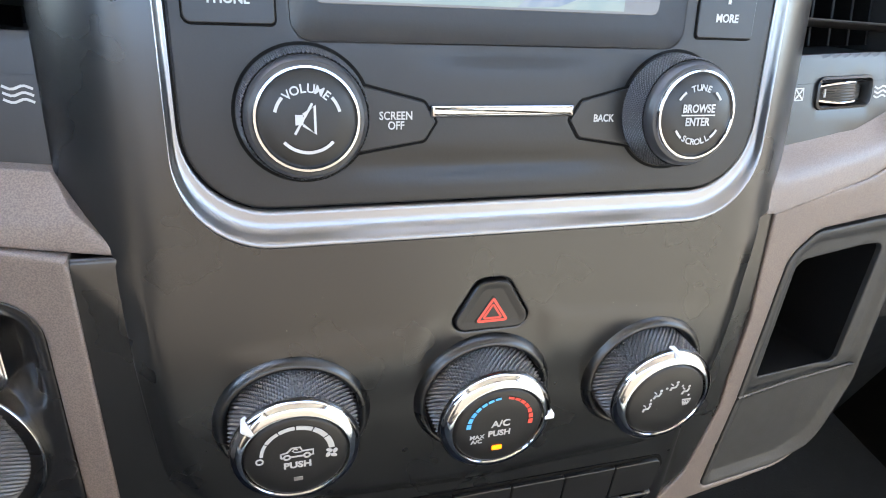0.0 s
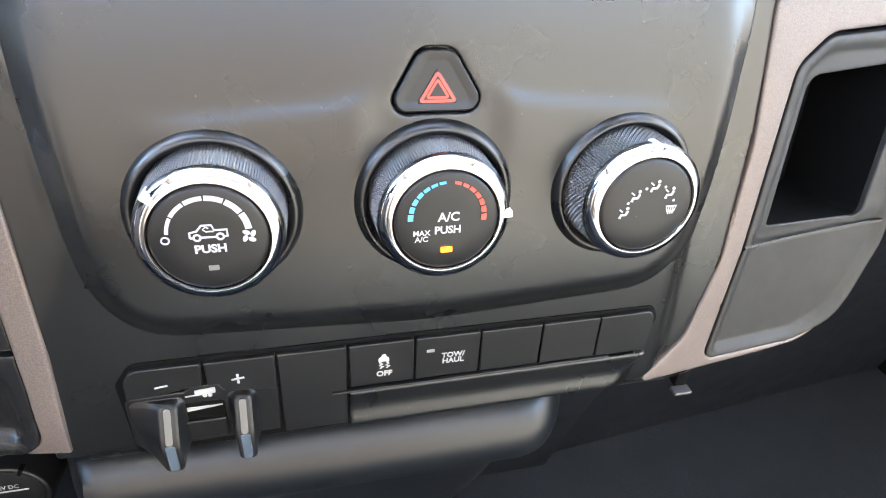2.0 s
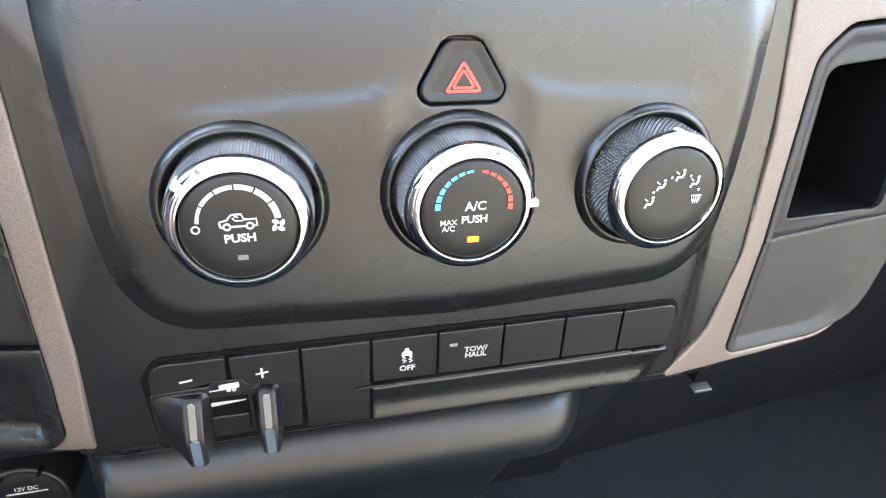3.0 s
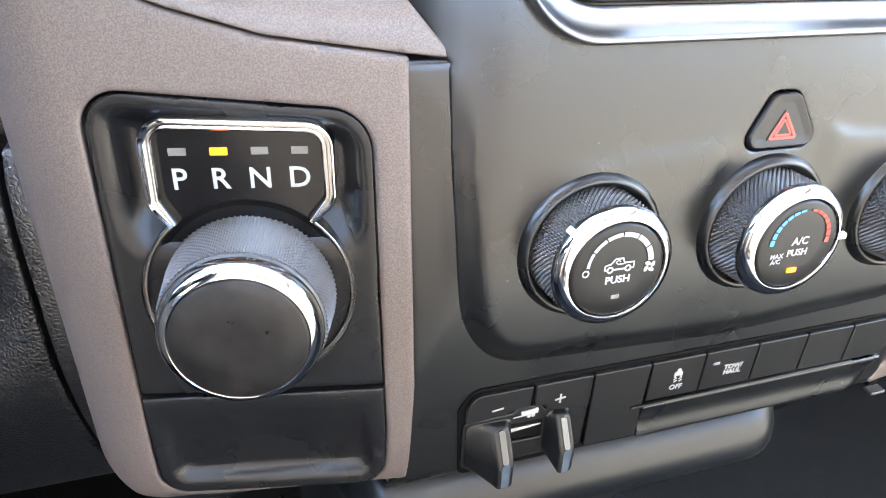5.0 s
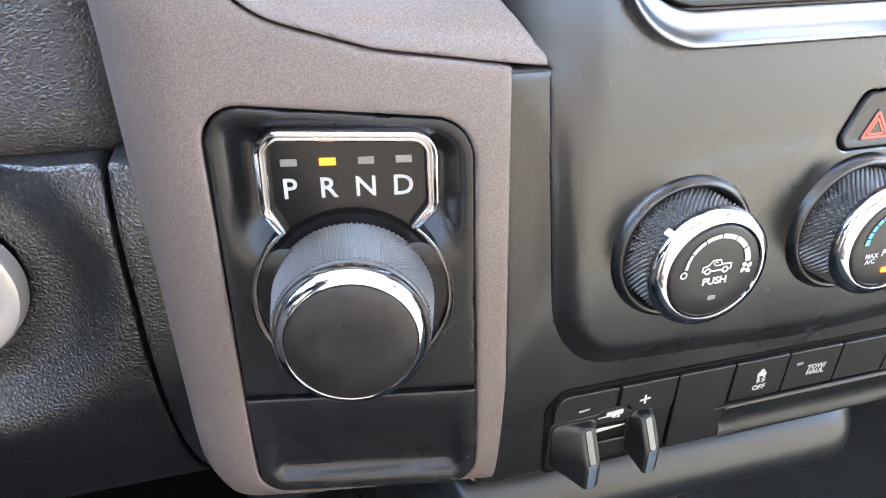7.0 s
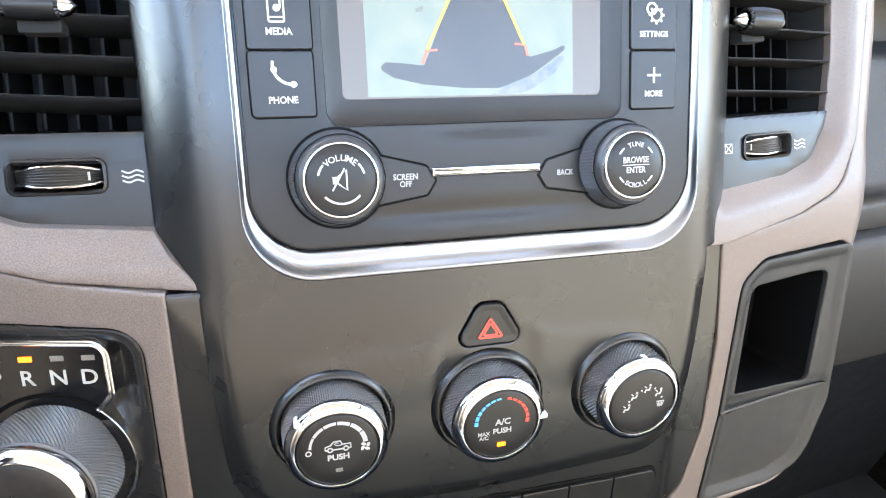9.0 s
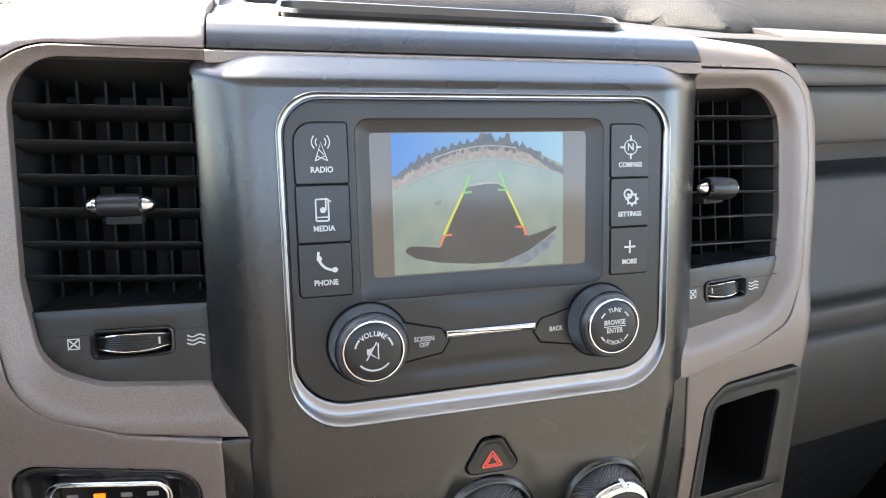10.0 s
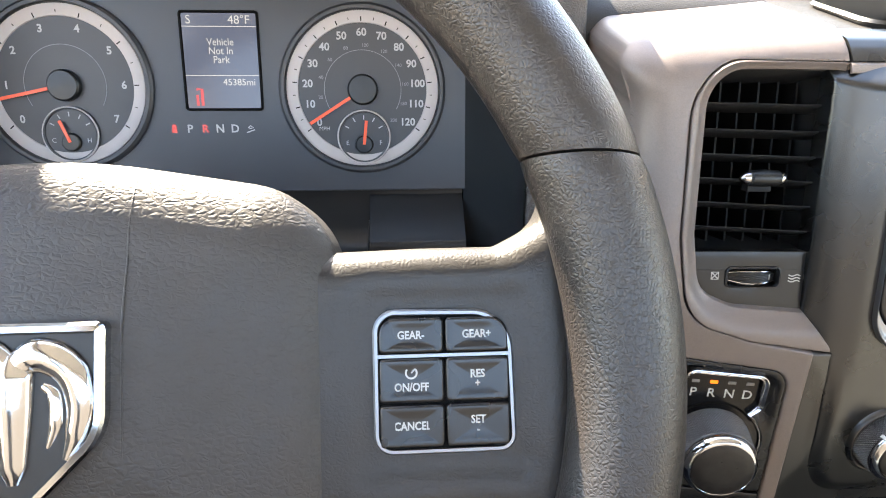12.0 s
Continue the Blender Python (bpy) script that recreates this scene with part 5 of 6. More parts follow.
win = rounded([(0.0183, 0.0234), (0.0234, 0.0300), (0.0230, 0.0492), (-0.0220, 0.0508), (-0.0224, 0.0300), (-0.0191, 0.0234)], [0.0, 0.004, 0.004, 0.004, 0.004, 0.0], 6)
circ = [(-0.0004 + 0.0299 * math.sin(radians(t)), -0.0005 + 0.0299 * math.cos(radians(t))) for t in np.linspace(322, 38, 90)]
trim_line = win + circ if area2(win + circ) > 0 else list(reversed(win + circ))
part("window", plate(inset(trim_line, -0.0004), -0.009, -0.0026, 0.0002, 1), GLOSS, sh, "black lettered window")


def trim_ring(k, w):
    """The keyhole outline moved out by a share k of the trim's width, which is broad above and thin round the knob."""
    a = np.array(trim_line)
    out = np.array(inset(trim_line, -1.0)) - a
    width = 0.0019 + 0.0020 * soft_step(0.022, 0.034, a[:, 1])
    return [(p[0], p[1], w) for p in a + out * (width * k)[:, None]]


part("chrome_trim", loft([trim_ring(*q) for q in ((1.0, -0.008), (1.0, -0.0006), (0.97, 0.0010), (0.90, 0.0019), (0.80, 0.0021), (0.70, 0.0016), (0.55, 0.0008), (0.38, 0.0003), (0.27, 0.0005), (0.18, 0.0009), (0.09, 0.0006), (0.02, -0.0006), (-0.03, -0.003))], cap_last=False), CHROME, sh, "chrome keyhole trim", angle=40)
part("collar", lathe([(0.0300, -0.004), (0.0296, -0.0022), (0.0262, -0.0030)], 96), DARK, sh, m=Matrix.Translation((-0.0004, -0.0005, 0)))
for k, (x, ch) in enumerate(zip((-0.1912, -0.1801, -0.1690, -0.1580), "PRND")):
    p = sl(x, 0.7920)
    write(ch, 0.0062, p[0], p[1] - 0.0009, -0.0024, sh, bold=0.00012)
    q = sl(x + 0.0006, 0.7993)
    part("lamp", plate(box_outline(q[0] - 0.0024, q[1] - 0.0011, q[0] + 0.0024, q[1] + 0.0011, 0.0002), -0.004, -0.0021 if k == 1 else -0.0023, 0.0001), LAMP if k == 1 else LENS, sh, "lit amber lamp" if k == 1 else "unlit lamp")
knob = part("knob", join(knurled(0.0257, -0.004, 0.0230, 0.0178, 26, 96, 0.0008), lathe([(0.0233, 0.0176), (0.0231, 0.0182), (0.0226, 0.0186), (0.0218, 0.0187)], 128)), KNURL, sh, "knurled black knob", m=Matrix.Translation((-0.0006, -0.0018, 0)), angle=5)
part("ring", lathe([(0.0222, 0.0182), (0.0228, 0.0188), (0.0230, 0.0198), (0.0228, 0.0212), (0.0222, 0.0227), (0.0213, 0.0240), (0.0202, 0.0249), (0.0193, 0.0252), (0.0188, 0.0247)], 96), CHROME, knob, "broad chrome ring")
part("cap", lathe([(0.0190, 0.0235), (0.0189, 0.0251), (0.0182, 0.0256), (0.010, 0.0260), (0.0, 0.0261)], 96), material("worn_knob_cap", (0.0115, 0.0105, 0.010), 0.42, spec=0.4, vary=0.7, vary_size=0.006, rough_vary=0.5, dust=0.15), knob, "worn matt black cap")

binm = plane_frame(-0.1765, 0.696, shift_y)
inv_bin = binm.inverted()


def bl(x, z):
    p = inv_bin @ Vector((x, float(shift_y(x, z)), z))
    return (p.x, p.y)


cub = thing("blank_switch_panel", "blank black panel below the rotary shifter", "dashboard panel", binm)
bo = inset(rounded([bl(*p) for p in ((-0.2160, 0.7000), (-0.2160, 0.6762), (-0.1378, 0.6727), (-0.1366, 0.7000), (-0.1366, 0.7162), (-0.2160, 0.7180))], [0.0, 0.010, 0.010, 0.0, 0.0005, 0.0005], 8), 0.0005)
if area2(bo) < 0:
    bo = list(reversed(bo))


def dish(x, v):
    pts = np.stack([np.asarray(x, float), np.asarray(v, float)], -1)
    d = np.where(inside(bo, pts), gap([bo], pts), 0)
    low = 1 - soft_step(-0.017, 0.020, pts[:, 1])
    return 0.0006 + 0.0045 * soft_step(0.0045, 0.0085, d) * low


part("panel", to_local(sheet(bo, dish, step=0.002, edge=0.0007, depth=0.006)), SATIN, cub, angle=60)


# ---- air vents ----
def air_vent(side, fun, x0, x1, z0, z1, slats, panel_pts, wheel, marks, tab, lab):
    cx, cz = (x0 + x1) / 2, (z0 + z1) / 2
    m = plane_frame(cx, cz, fun)
    inv = m.inverted()

    def loc(x, z):
        p = inv @ Vector((x, float(fun(np.float64(x), z)), z))
        return (p.x, p.y)
    v = thing("air_vent", lab, "air vent", m)
    pts = [loc(*p) for p in ((x0, z0), (x1, z0), (x1, z1), (x0, z1))]
    part("duct", loft([lift(inset(pts, -0.012), -0.004), lift(inset(pts, -0.012), -0.006), lift(inset(pts, -0.0035), -0.006), lift(inset(pts, 0.004), -0.060)]), DUCT, v)
    a, b = loc(x0, z0), loc(x1, z1)
    w = b[0] - a[0]
    for k, (za, zb) in enumerate(slats):
        la, lb = loc(x0 - 0.001, za), loc(x1 + 0.001, zb)
        prof = [(0.0, -0.0005), (0.0005, 0.0), (0.0, 0.0005), (-0.004, 0.0007), (-0.016, 0.0006), (-0.017, 0.0), (-0.016, -0.0006), (-0.004, -0.0007)]
        rings = []
        for t in (0.0, 0.5, 1.0):
            ox, oy = la[0] + (lb[0] - la[0]) * t, la[1] + (lb[1] - la[1]) * t
            rings.append([(ox, oy + q[1] + (0.27 if side > 0 else 0.02) * q[0], -0.006 + q[0]) for q in prof])
        vs, fs = loft(rings, cap_first=True)
        part("slat", (vs, [tuple(reversed(f)) for f in fs]), VENT, v)
    for k in range(6):
        xk = a[0] + w * (k + 0.6) / 6.2
        part("vane", plate(box_outline(xk - 0.0007, a[1] + 0.002, xk + 0.0007, b[1] - 0.002, 0.0001, 1), -0.048, -0.0255, 0.0002, 1), VANE, v)
    t0, t1 = loc(*tab[0]), loc(*tab[1])
    mx, my, hw = (t0[0] + t1[0]) / 2, (t0[1] + t1[1]) / 2, (t1[0] - t0[0]) / 2
    spin = Matrix.Rotation(radians(-6 if side < 0 else 0), 4, "Y") @ Matrix.Rotation(radians(-5 if side < 0 else 0), 4, "Z")
    stout = 1.3 if side < 0 else 1.0
    tb = part("tab", moved(lathe([(0.0036, -hw * 0.62), (0.0044, -hw * 0.55), (0.0048, 0.0), (0.0044, hw * 0.55), (0.0036, hw * 0.62), (0.0, hw * 0.63)], 44, (1, 3, 0.00030)), Matrix.Translation((mx, my, -0.0030)) @ spin @ Matrix.Diagonal((1, stout, 1.15 * stout, 1)) @ Matrix.Rotation(radians(90), 4, "Y")), BUTTON, v, "ribbed slider tab", angle=10)
    part("tab_stem", plate(box_outline(mx - hw * 0.5, my - 0.0085, mx + hw * 0.5, my - 0.001, 0.001, 3), -0.014, -0.0065, 0.0006), DUCT, v)
    for s in (-1, 1):
        part("tip", moved(lathe([(0.0038, 0.0), (0.0037, hw * 0.10), (0.0028, hw * 0.25), (0.0012, hw * 0.37), (0.0, hw * 0.39)], 24), Matrix.Translation((mx, my, -0.0030)) @ spin @ Matrix.Translation((s * hw * 0.60, 0, 0)) @ Matrix.Rotation(radians(90 * s), 4, "Y")), CHROME, tb, "chrome tip")
    pp = [loc(*p) for p in panel_pts]
    if area2(pp) < 0:
        pp = list(reversed(pp))
    w0, w1 = loc(*wheel[0]), loc(*wheel[1])
    hole = box_outline(w0[0], w0[1], w1[0], w1[1], 0.0022, 6)
    part("panel", to_local(sheet(pp, lambda x, z: 0.0045 + 0 * x, [hole], step=0.006, edge=0.0006, depth=0.008)), BUTTON, v)
    part("wheel_frame", frame_ring(inset(hole, -0.0016), [(0.0, -0.0048), (0.0003, -0.0036), (0.0012, -0.0032), (0.0018, -0.0042), (0.0020, -0.008)]), BUTTON, v)
    whx, why, hh = (w0[0] + w1[0]) / 2, (w0[1] + w1[1]) / 2, (w1[0] - w0[0]) / 2 - 0.0010
    # the thumb wheel bulges in the middle and tapers to its ends; fine grooves run along it
    rows_t = 13
    vs, fs = [], []
    for k in range(25):
        u = -1 + 2 * k / 24
        tall = 0.0034 * (1 - 0.45 * u * u)
        for q in range(rows_t):
            vs.append((whx + u * hh, why + tall * (-1 + 2 * q / (rows_t - 1)), -0.0088 + 0.0062 * math.cos(u * 1.35) + (0.00022 if q % 2 else 0.0)))
    for k in range(24):
        for q in range(rows_t - 1):
            fs.append((k * rows_t + q, (k + 1) * rows_t + q, (k + 1) * rows_t + q + 1, k * rows_t + q + 1))
    th = part("thumb_wheel", (vs, fs), BUTTON, v, "ribbed thumb wheel", angle=10)
    for yy in (-0.0039, 0.0039):
        part("chrome_rim", tube([(whx + q * hh, why + yy * (1 - 0.40 * q * q), -0.0086 + 0.0058 * math.cos(q * 1.35)) for q in np.linspace(-0.98, 0.98, 17)], 0.00055, 8), CHROME, th, "chrome edge")
    mk = whx + side * hh * 0.72
    part("mark", plate(box_outline(mk - 0.0004, why - 0.0016, mk + 0.0004, why + 0.0016, 0.0001, 1), -0.0068, -0.0048, 0.0001, 1), WHITE, th)
    q = loc(*marks[0])
    icon(v, stroke([(q[0] - 0.0022, q[1] - 0.0022), (q[0] + 0.0022, q[1] - 0.0022), (q[0] + 0.0022, q[1] + 0.0022), (q[0] - 0.0022, q[1] + 0.0022)], 0.0006, -0.0044, True), stroke([(q[0] - 0.0020, q[1] - 0.0020), (q[0] + 0.0020, q[1] + 0.0020)], 0.0006, -0.0044), stroke([(q[0] - 0.0020, q[1] + 0.0020), (q[0] + 0.0020, q[1] - 0.0020)], 0.0006, -0.0044))
    q = loc(*marks[1])
    icon(v, *[stroke([(q[0] + 0.0038 * s, q[1] + dy + 0.0005 * math.sin(s * 4)) for s in np.linspace(-1, 1, 9)], 0.0007, -0.0044) for dy in (-0.0018, 0.0, 0.0018)])
    return v


air_vent(1, vent_left_y, -0.2005, -0.1260, 0.8795, 0.9755, [(0.9614, 0.9605), (0.9474, 0.9460), (0.9340, 0.9320), (0.9207, 0.9182), (0.9073, 0.9042), (0.8936, 0.8899)],
         rounded([(-0.1282, 0.8790), (-0.2005, 0.8790), (-0.1985, 0.8640), (-0.1890, 0.8540), (-0.1740, 0.8455), (-0.1284, 0.8405)], [0.001, 0.001, 0.006, 0.01, 0.02, 0.001], 6),
         ((-0.1766, 0.8588), (-0.1450, 0.8688)), ((-0.1843, 0.8648), (-0.1348, 0.8632)), ((-0.1755, 0.9213), (-0.1463, 0.9205)), "black slatted driver-side air vent with a chrome-tipped tab")
air_vent(-1, vent_right_y, 0.1258, 0.1955, 0.8780, 0.9690, [(0.9572, 0.9556), (0.9442, 0.9417), (0.9311, 0.9277), (0.9178, 0.9135), (0.9038, 0.9003), (0.8894, 0.8857)],
         rounded([(0.1262, 0.8770), (0.1226, 0.8410), (0.1540, 0.8440), (0.1840, 0.8545), (0.1935, 0.8700), (0.1955, 0.8770)], [0.001, 0.001, 0.02, 0.01, 0.006, 0.001], 6),
         ((0.1397, 0.8582), (0.1684, 0.8675)), ((0.1293, 0.8631), (0.1758, 0.8622)), ((0.1315, 0.9188), (0.1605, 0.9180)), "black slatted passenger-side air vent with a chrome-tipped tab")


# ---- storage pocket ----
pk_m = plane_frame(0.17, 0.74, pocket_y)
inv_pk = pk_m.inverted()


def pl(x, z):
    p = inv_pk @ Vector((x, float(pocket_y(x, z)), z))
    return (p.x, p.y)


pk = thing("storage_pocket", "black storage pocket beside the centre stack with a rubber-lined hollow", "storage pocket", pk_m)
po = inset(rounded([pl(*p) for p in ((0.1290, 0.6690), (0.2000, 0.6680), (0.2150, 0.7150), (0.2120, 0.8120), (0.1520, 0.8090), (0.1395, 0.7980), (0.1362, 0.7240))], [0.006, 0.03, 0.02, 0.008, 0.012, 0.012, 0.0], 8), 0.0018)
po = [(p[0] + 0.0046 * float(soft_step(0.015, 0.035, np.float64(p[0]))), p[1] - 0.0022 * float(soft_step(-0.055, -0.066, np.float64(p[1])))) for p in po]
hollow = rounded([pl(*p) for p in ((0.1487, 0.7313), (0.2010, 0.7293), (0.2015, 0.7960), (0.1500, 0.7930))], [0.002, 0.004, 0.005, 0.006], 6)


def pocket_shape(x, v):
    pts = np.stack([np.asarray(x, float), np.asarray(v, float)], -1)
    d = np.where(inside(po, pts), gap([po], pts), 0)
    high = soft_step(-0.012, -0.008, pts[:, 1])
    return 0.0006 - 0.0016 * soft_step(0.018, 0.034, pts[:, 0]) + 0.0022 * soft_step(0.0042, 0.0060, d) * high + (1 - high) * 0.0030 * soft_step(0.0025, 0.0060, d)


part("panel", to_local(sheet(po, pocket_shape, [hollow], step=0.0020, edge=0.0008, depth=0.006)), POCKET, pk, angle=60)
# walls and floor of the hollow are coloured as if in deep shade
part("hollow", loft([lift(hollow, -0.004), lift(inset(hollow, 0.0008), -0.045)]), SHADED_LINER, pk, "rubber hollow with its deep shade put into the colour")
part("seam", tube([(*pl(0.1375, 0.7236), -0.0006), (*pl(0.1700, 0.7243), -0.0018), (*pl(0.2150, 0.7262), -0.0004)], 0.0009, 6), STACK, pk)


# ---- passenger side of the dashboard ----
def recede(x):
    return 0.10 * (x - 0.22)


pass_top = thing("dash_pad", "dark grey grained vinyl pad on the passenger side", "dashboard", pose(0.5, 0.1, 0.95))
part("pad", swept(curve_profile([(0.110, 0.9270), (0.098, 0.9290), (0.094, 0.9340), (0.095, 0.9600), (0.100, 0.9660), (0.101, 0.9668)], 4), 0.2205, 0.84, shift=recede), DASH, pass_top, world_space=True)
part("upper_pad", swept(curve_profile([(0.102, 0.9672), (0.098, 0.9690), (0.100, 0.9800), (0.112, 0.9930), (0.14, 0.9975), (0.25, 1.0010)], 4), 0.2205, 0.84, shift=recede), DASH, pass_top, world_space=True)
shelf = thing("dash_shelf", "black shelf recess above the glove box", "shelf", pose(0.5, 0.13, 0.85))
part("shelf", swept(curve_profile([(0.093, 0.7740), (0.090, 0.7770), (0.090, 0.7920), (0.096, 0.7965), (0.112, 0.8020), (0.140, 0.8600), (0.150, 0.8850), (0.175, 0.8900), (0.178, 0.9260)], 4), 0.2205, 0.84, shift=recede), DASH, shelf, world_space=True)
glove = thing("glove_box", "dark grey grained glove box door", "glove box", pose(0.5, 0.1, 0.7))
part("door", swept(curve_profile([(0.125, 0.6260), (0.106, 0.6350), (0.094, 0.6700), (0.088, 0.7200), (0.092, 0.7560), (0.100, 0.7660), (0.106, 0.7690)], 5), 0.2215, 0.84, shift=recede), DASH, glove, world_space=True)
lower_r = thing("lower_dash", "black lower dashboard panel on the passenger side", "dashboard panel", pose(0.5, 0.15, 0.5))
part("panel", swept(curve_profile([(0.26, 0.20), (0.22, 0.40), (0.17, 0.560), (0.142, 0.616), (0.128, 0.6240)], 4), 0.10, 0.84, shift=lambda x: 0.01 + max(0.0, recede(x))), FOOTWELL, lower_r, world_space=True)


# ---- underside below the centre stack ----
under = thing("console_underside", "black curved panel under the centre stack", "dashboard panel", pose(0.0, 0.03, 0.62))
def under_shift(x):
    return 0.044 * float(soft_step(-0.134, -0.160, x)) + 0.035 * float(soft_step(0.115, 0.205, x))


part("lip", swept(curve_profile([(0.014, 0.6500), (0.000, 0.6530), (-0.005, 0.6585), (-0.003, 0.6630), (0.012, 0.6640)], 5), -0.227, 0.216, step=0.006, shift=under_shift), STACK, under, world_space=True)
part("panel", swept(curve_profile([(0.22, 0.21), (0.13, 0.36), (0.070, 0.48), (0.034, 0.560), (0.008, 0.598), (-0.008, 0.620), (-0.0085, 0.634), (0.000, 0.645), (0.012, 0.6500)], 6), -0.229, 0.110, step=0.004, shift=lambda x: under_shift(x) + 0.10 * float(soft_step(0.040, 0.112, x)) ** 2), UNDER, under, world_space=True)
part("side_panel", swept(curve_profile([(0.25, 0.21), (0.19, 0.40), (0.120, 0.560), (0.070, 0.630), (0.045, 0.6520)], 5), 0.095, 0.222), FOOTWELL, under, world_space=True)
clip = thing("trim_clip", "small dark plastic clip under the centre stack", "clip", pose(0.1370, 0.003, 0.6335))
part("clip", block(-0.0048, 0.0, -0.0010, 0.0048, 0.0055, 0.0010, 0.0006), RUBBER, clip, "dark grey plate")
part("stem", block(-0.0030, 0.005, 0.0009, 0.0030, 0.013, 0.0190, 0.0005), DARK, clip)
outlet = thing("power_outlet", "black power outlet cap marked 12V DC under the shifter", "power outlet", plane_frame(-0.1880, 0.5920, lambda x, z: 0.034 + 0.15 * (z - 0.592)))
part("rim", lathe([(0.0185, -0.040), (0.0185, 0.0002), (0.0181, 0.0012), (0.0172, 0.0019), (0.0160, 0.0017), (0.0152, 0.0004), (0.0150, -0.002)], 64), BUTTON, outlet, "rounded black rim", angle=60)
part("cap", lathe([(0.0151, -0.003), (0.0148, -0.0006), (0.0140, -0.0002), (0.0, 0.0)], 64), BUTTON, outlet)
for a in (60, 120):
    geo = plate(box_outline(-0.0010, 0.0148, 0.0010, 0.0187, 0.0003, 2), -0.002, 0.0021, 0.0003, 2)
    part("notch", moved(geo, Matrix.Rotation(radians(a - 90), 4, "Z")), DARK, outlet)
write("12V DC", 0.0022, 0.0, 0.0050, 0.0002, outlet, bold=0.00006)
part("bar", plate(box_outline(-0.0088, 0.0020, 0.0088, 0.0028, 0.0002, 2), -0.0004, 0.0002, 0.00005, 1), WHITE, outlet, "pale printed bar")


# ---- lower panel round the ignition switch ----
IX, IZ = -0.3245, 0.7350


def knee_y(x, z):
    x, z = np.asarray(x, float), np.asarray(z, float)
    d = np.hypot(x - IX, (z - IZ))
    bowl = 0.016 * (1 - soft_step(0.040, 0.068, d))
    return 0.0775 + 0.15 * (z - 0.78) + bowl - 0.01 + 0.16 * np.maximum(0.715 - z, 0) ** 2 / 0.05 + 0.30 * np.maximum(z - 0.748, 0) ** 2 / 0.04


ring_hole = circle(IX, IZ, 0.0285, 48)
knee = thing("column_panel", "black grained vinyl panel round the ignition switch", "dashboard panel", pose(-0.4, 0.07, 0.7))
part("panel", sheet(rounded([(-0.84, 0.48), (-0.2600, 0.48), (-0.2562, 0.7790), (-0.84, 0.7790)], [0, 0.01, 0.004, 0], 5), knee_y, [ring_hole], step=0.005, edge=0.0015, depth=0.03), KNEE, knee, world_space=True)
part("side_strip", sheet(rounded([(-0.2585, 0.48), (-0.2360, 0.48), (-0.2360, 0.7740), (-0.2548, 0.7790)], 0.002, 4), lambda x, z: knee_y(x, z) + 0.001, step=0.007, edge=0.0015, depth=0.03), KNEE, knee, world_space=True)
ign = thing("ignition_switch", "black rotary ignition switch with a satin ring and a key slot", "ignition switch", plane_frame(IX, IZ, lambda x, z: 0.0775 + 0.15 * (z - 0.78) - 0.002))
part("ring", lathe([(0.0295, -0.006), (0.0295, 0.001), (0.0288, 0.0028), (0.0270, 0.0036), (0.0225, 0.0036), (0.0205, 0.0026), (0.0200, -0.002)], 96), RING, ign, "satin silver ring")
part("barrel", lathe([(0.0202, -0.004), (0.0200, 0.0006), (0.0192, 0.0012), (0.0130, 0.0012), (0.0122, 0.0004), (0.0, 0.0004)], 64), GLOSS, ign, "black lettered barrel")
for word, a, st in (("OFF", 168, 10.5), ("ACC", 122, 10.5), ("RUN", 84, 10.5), ("START", 36, 10)):
    write_arc(word, 0.0025, 0.0163, a, 0.00135, ign, st, bold=0.00006)
part("key_slot", plate(rounded([(-0.0030, -0.0110), (0.0030, -0.0110), (0.0030, 0.0110), (-0.0030, 0.0110)], 0.003, 5), 0.0, 0.0042, 0.0012), BUTTON, ign, "raised key slot")

key = thing("ignition_key", "dark metal ignition key with a split ring", "key", plane_frame(IX, IZ, lambda x, z: 0.0775 + 0.15 * (z - 0.78) - 0.002))
part("bow", tube([(0.0042 * math.cos(t), 0.0005 + 0.0105 * math.sin(t), 0.0085 + 0.002 * math.cos(t)) for t in np.linspace(0, 2 * math.pi, 28, endpoint=False)], 0.0016, 8, closed=True), GLOSSGREY, key, "dark grey key bow")
part("shank", plate(box_outline(-0.0012, -0.007, 0.0012, 0.007, 0.0005), 0.003, 0.0095, 0.0004), GLOSSGREY, key)
part("split_ring", tube([(0.0012 + 0.0115 * math.cos(t), -0.0165 + 0.0115 * math.sin(t), 0.0100 + 0.0012 * math.sin(t)) for t in np.linspace(0, 2 * math.pi, 40, endpoint=False)], 0.0007, 8, closed=True), CHROME, key, "bright wire ring")


# ---- instrument cluster ----
clu_m = plane_frame(-0.5, 0.928, cluster_y)
inv_c = clu_m.inverted()
clu_m = Matrix.Translation((-0.001, -0.007, 0.004)) @ clu_m


def cl(x, z):
    p = inv_c @ Vector((x, float(cluster_y(x, z)), z))
    return (p.x, p.y)


clu = thing("instrument_cluster", "slate instrument cluster with two round dials and a small display", "instrument cluster", clu_m)
co = [cl(*p) for p in ((-0.705, 0.85), (-0.304, 0.85), (-0.304, 1.01), (-0.705, 1.01))]
part("face", plate(rounded(co, 0.006, 5), -0.012, -0.004, 0.001), CLUSTER, clu)


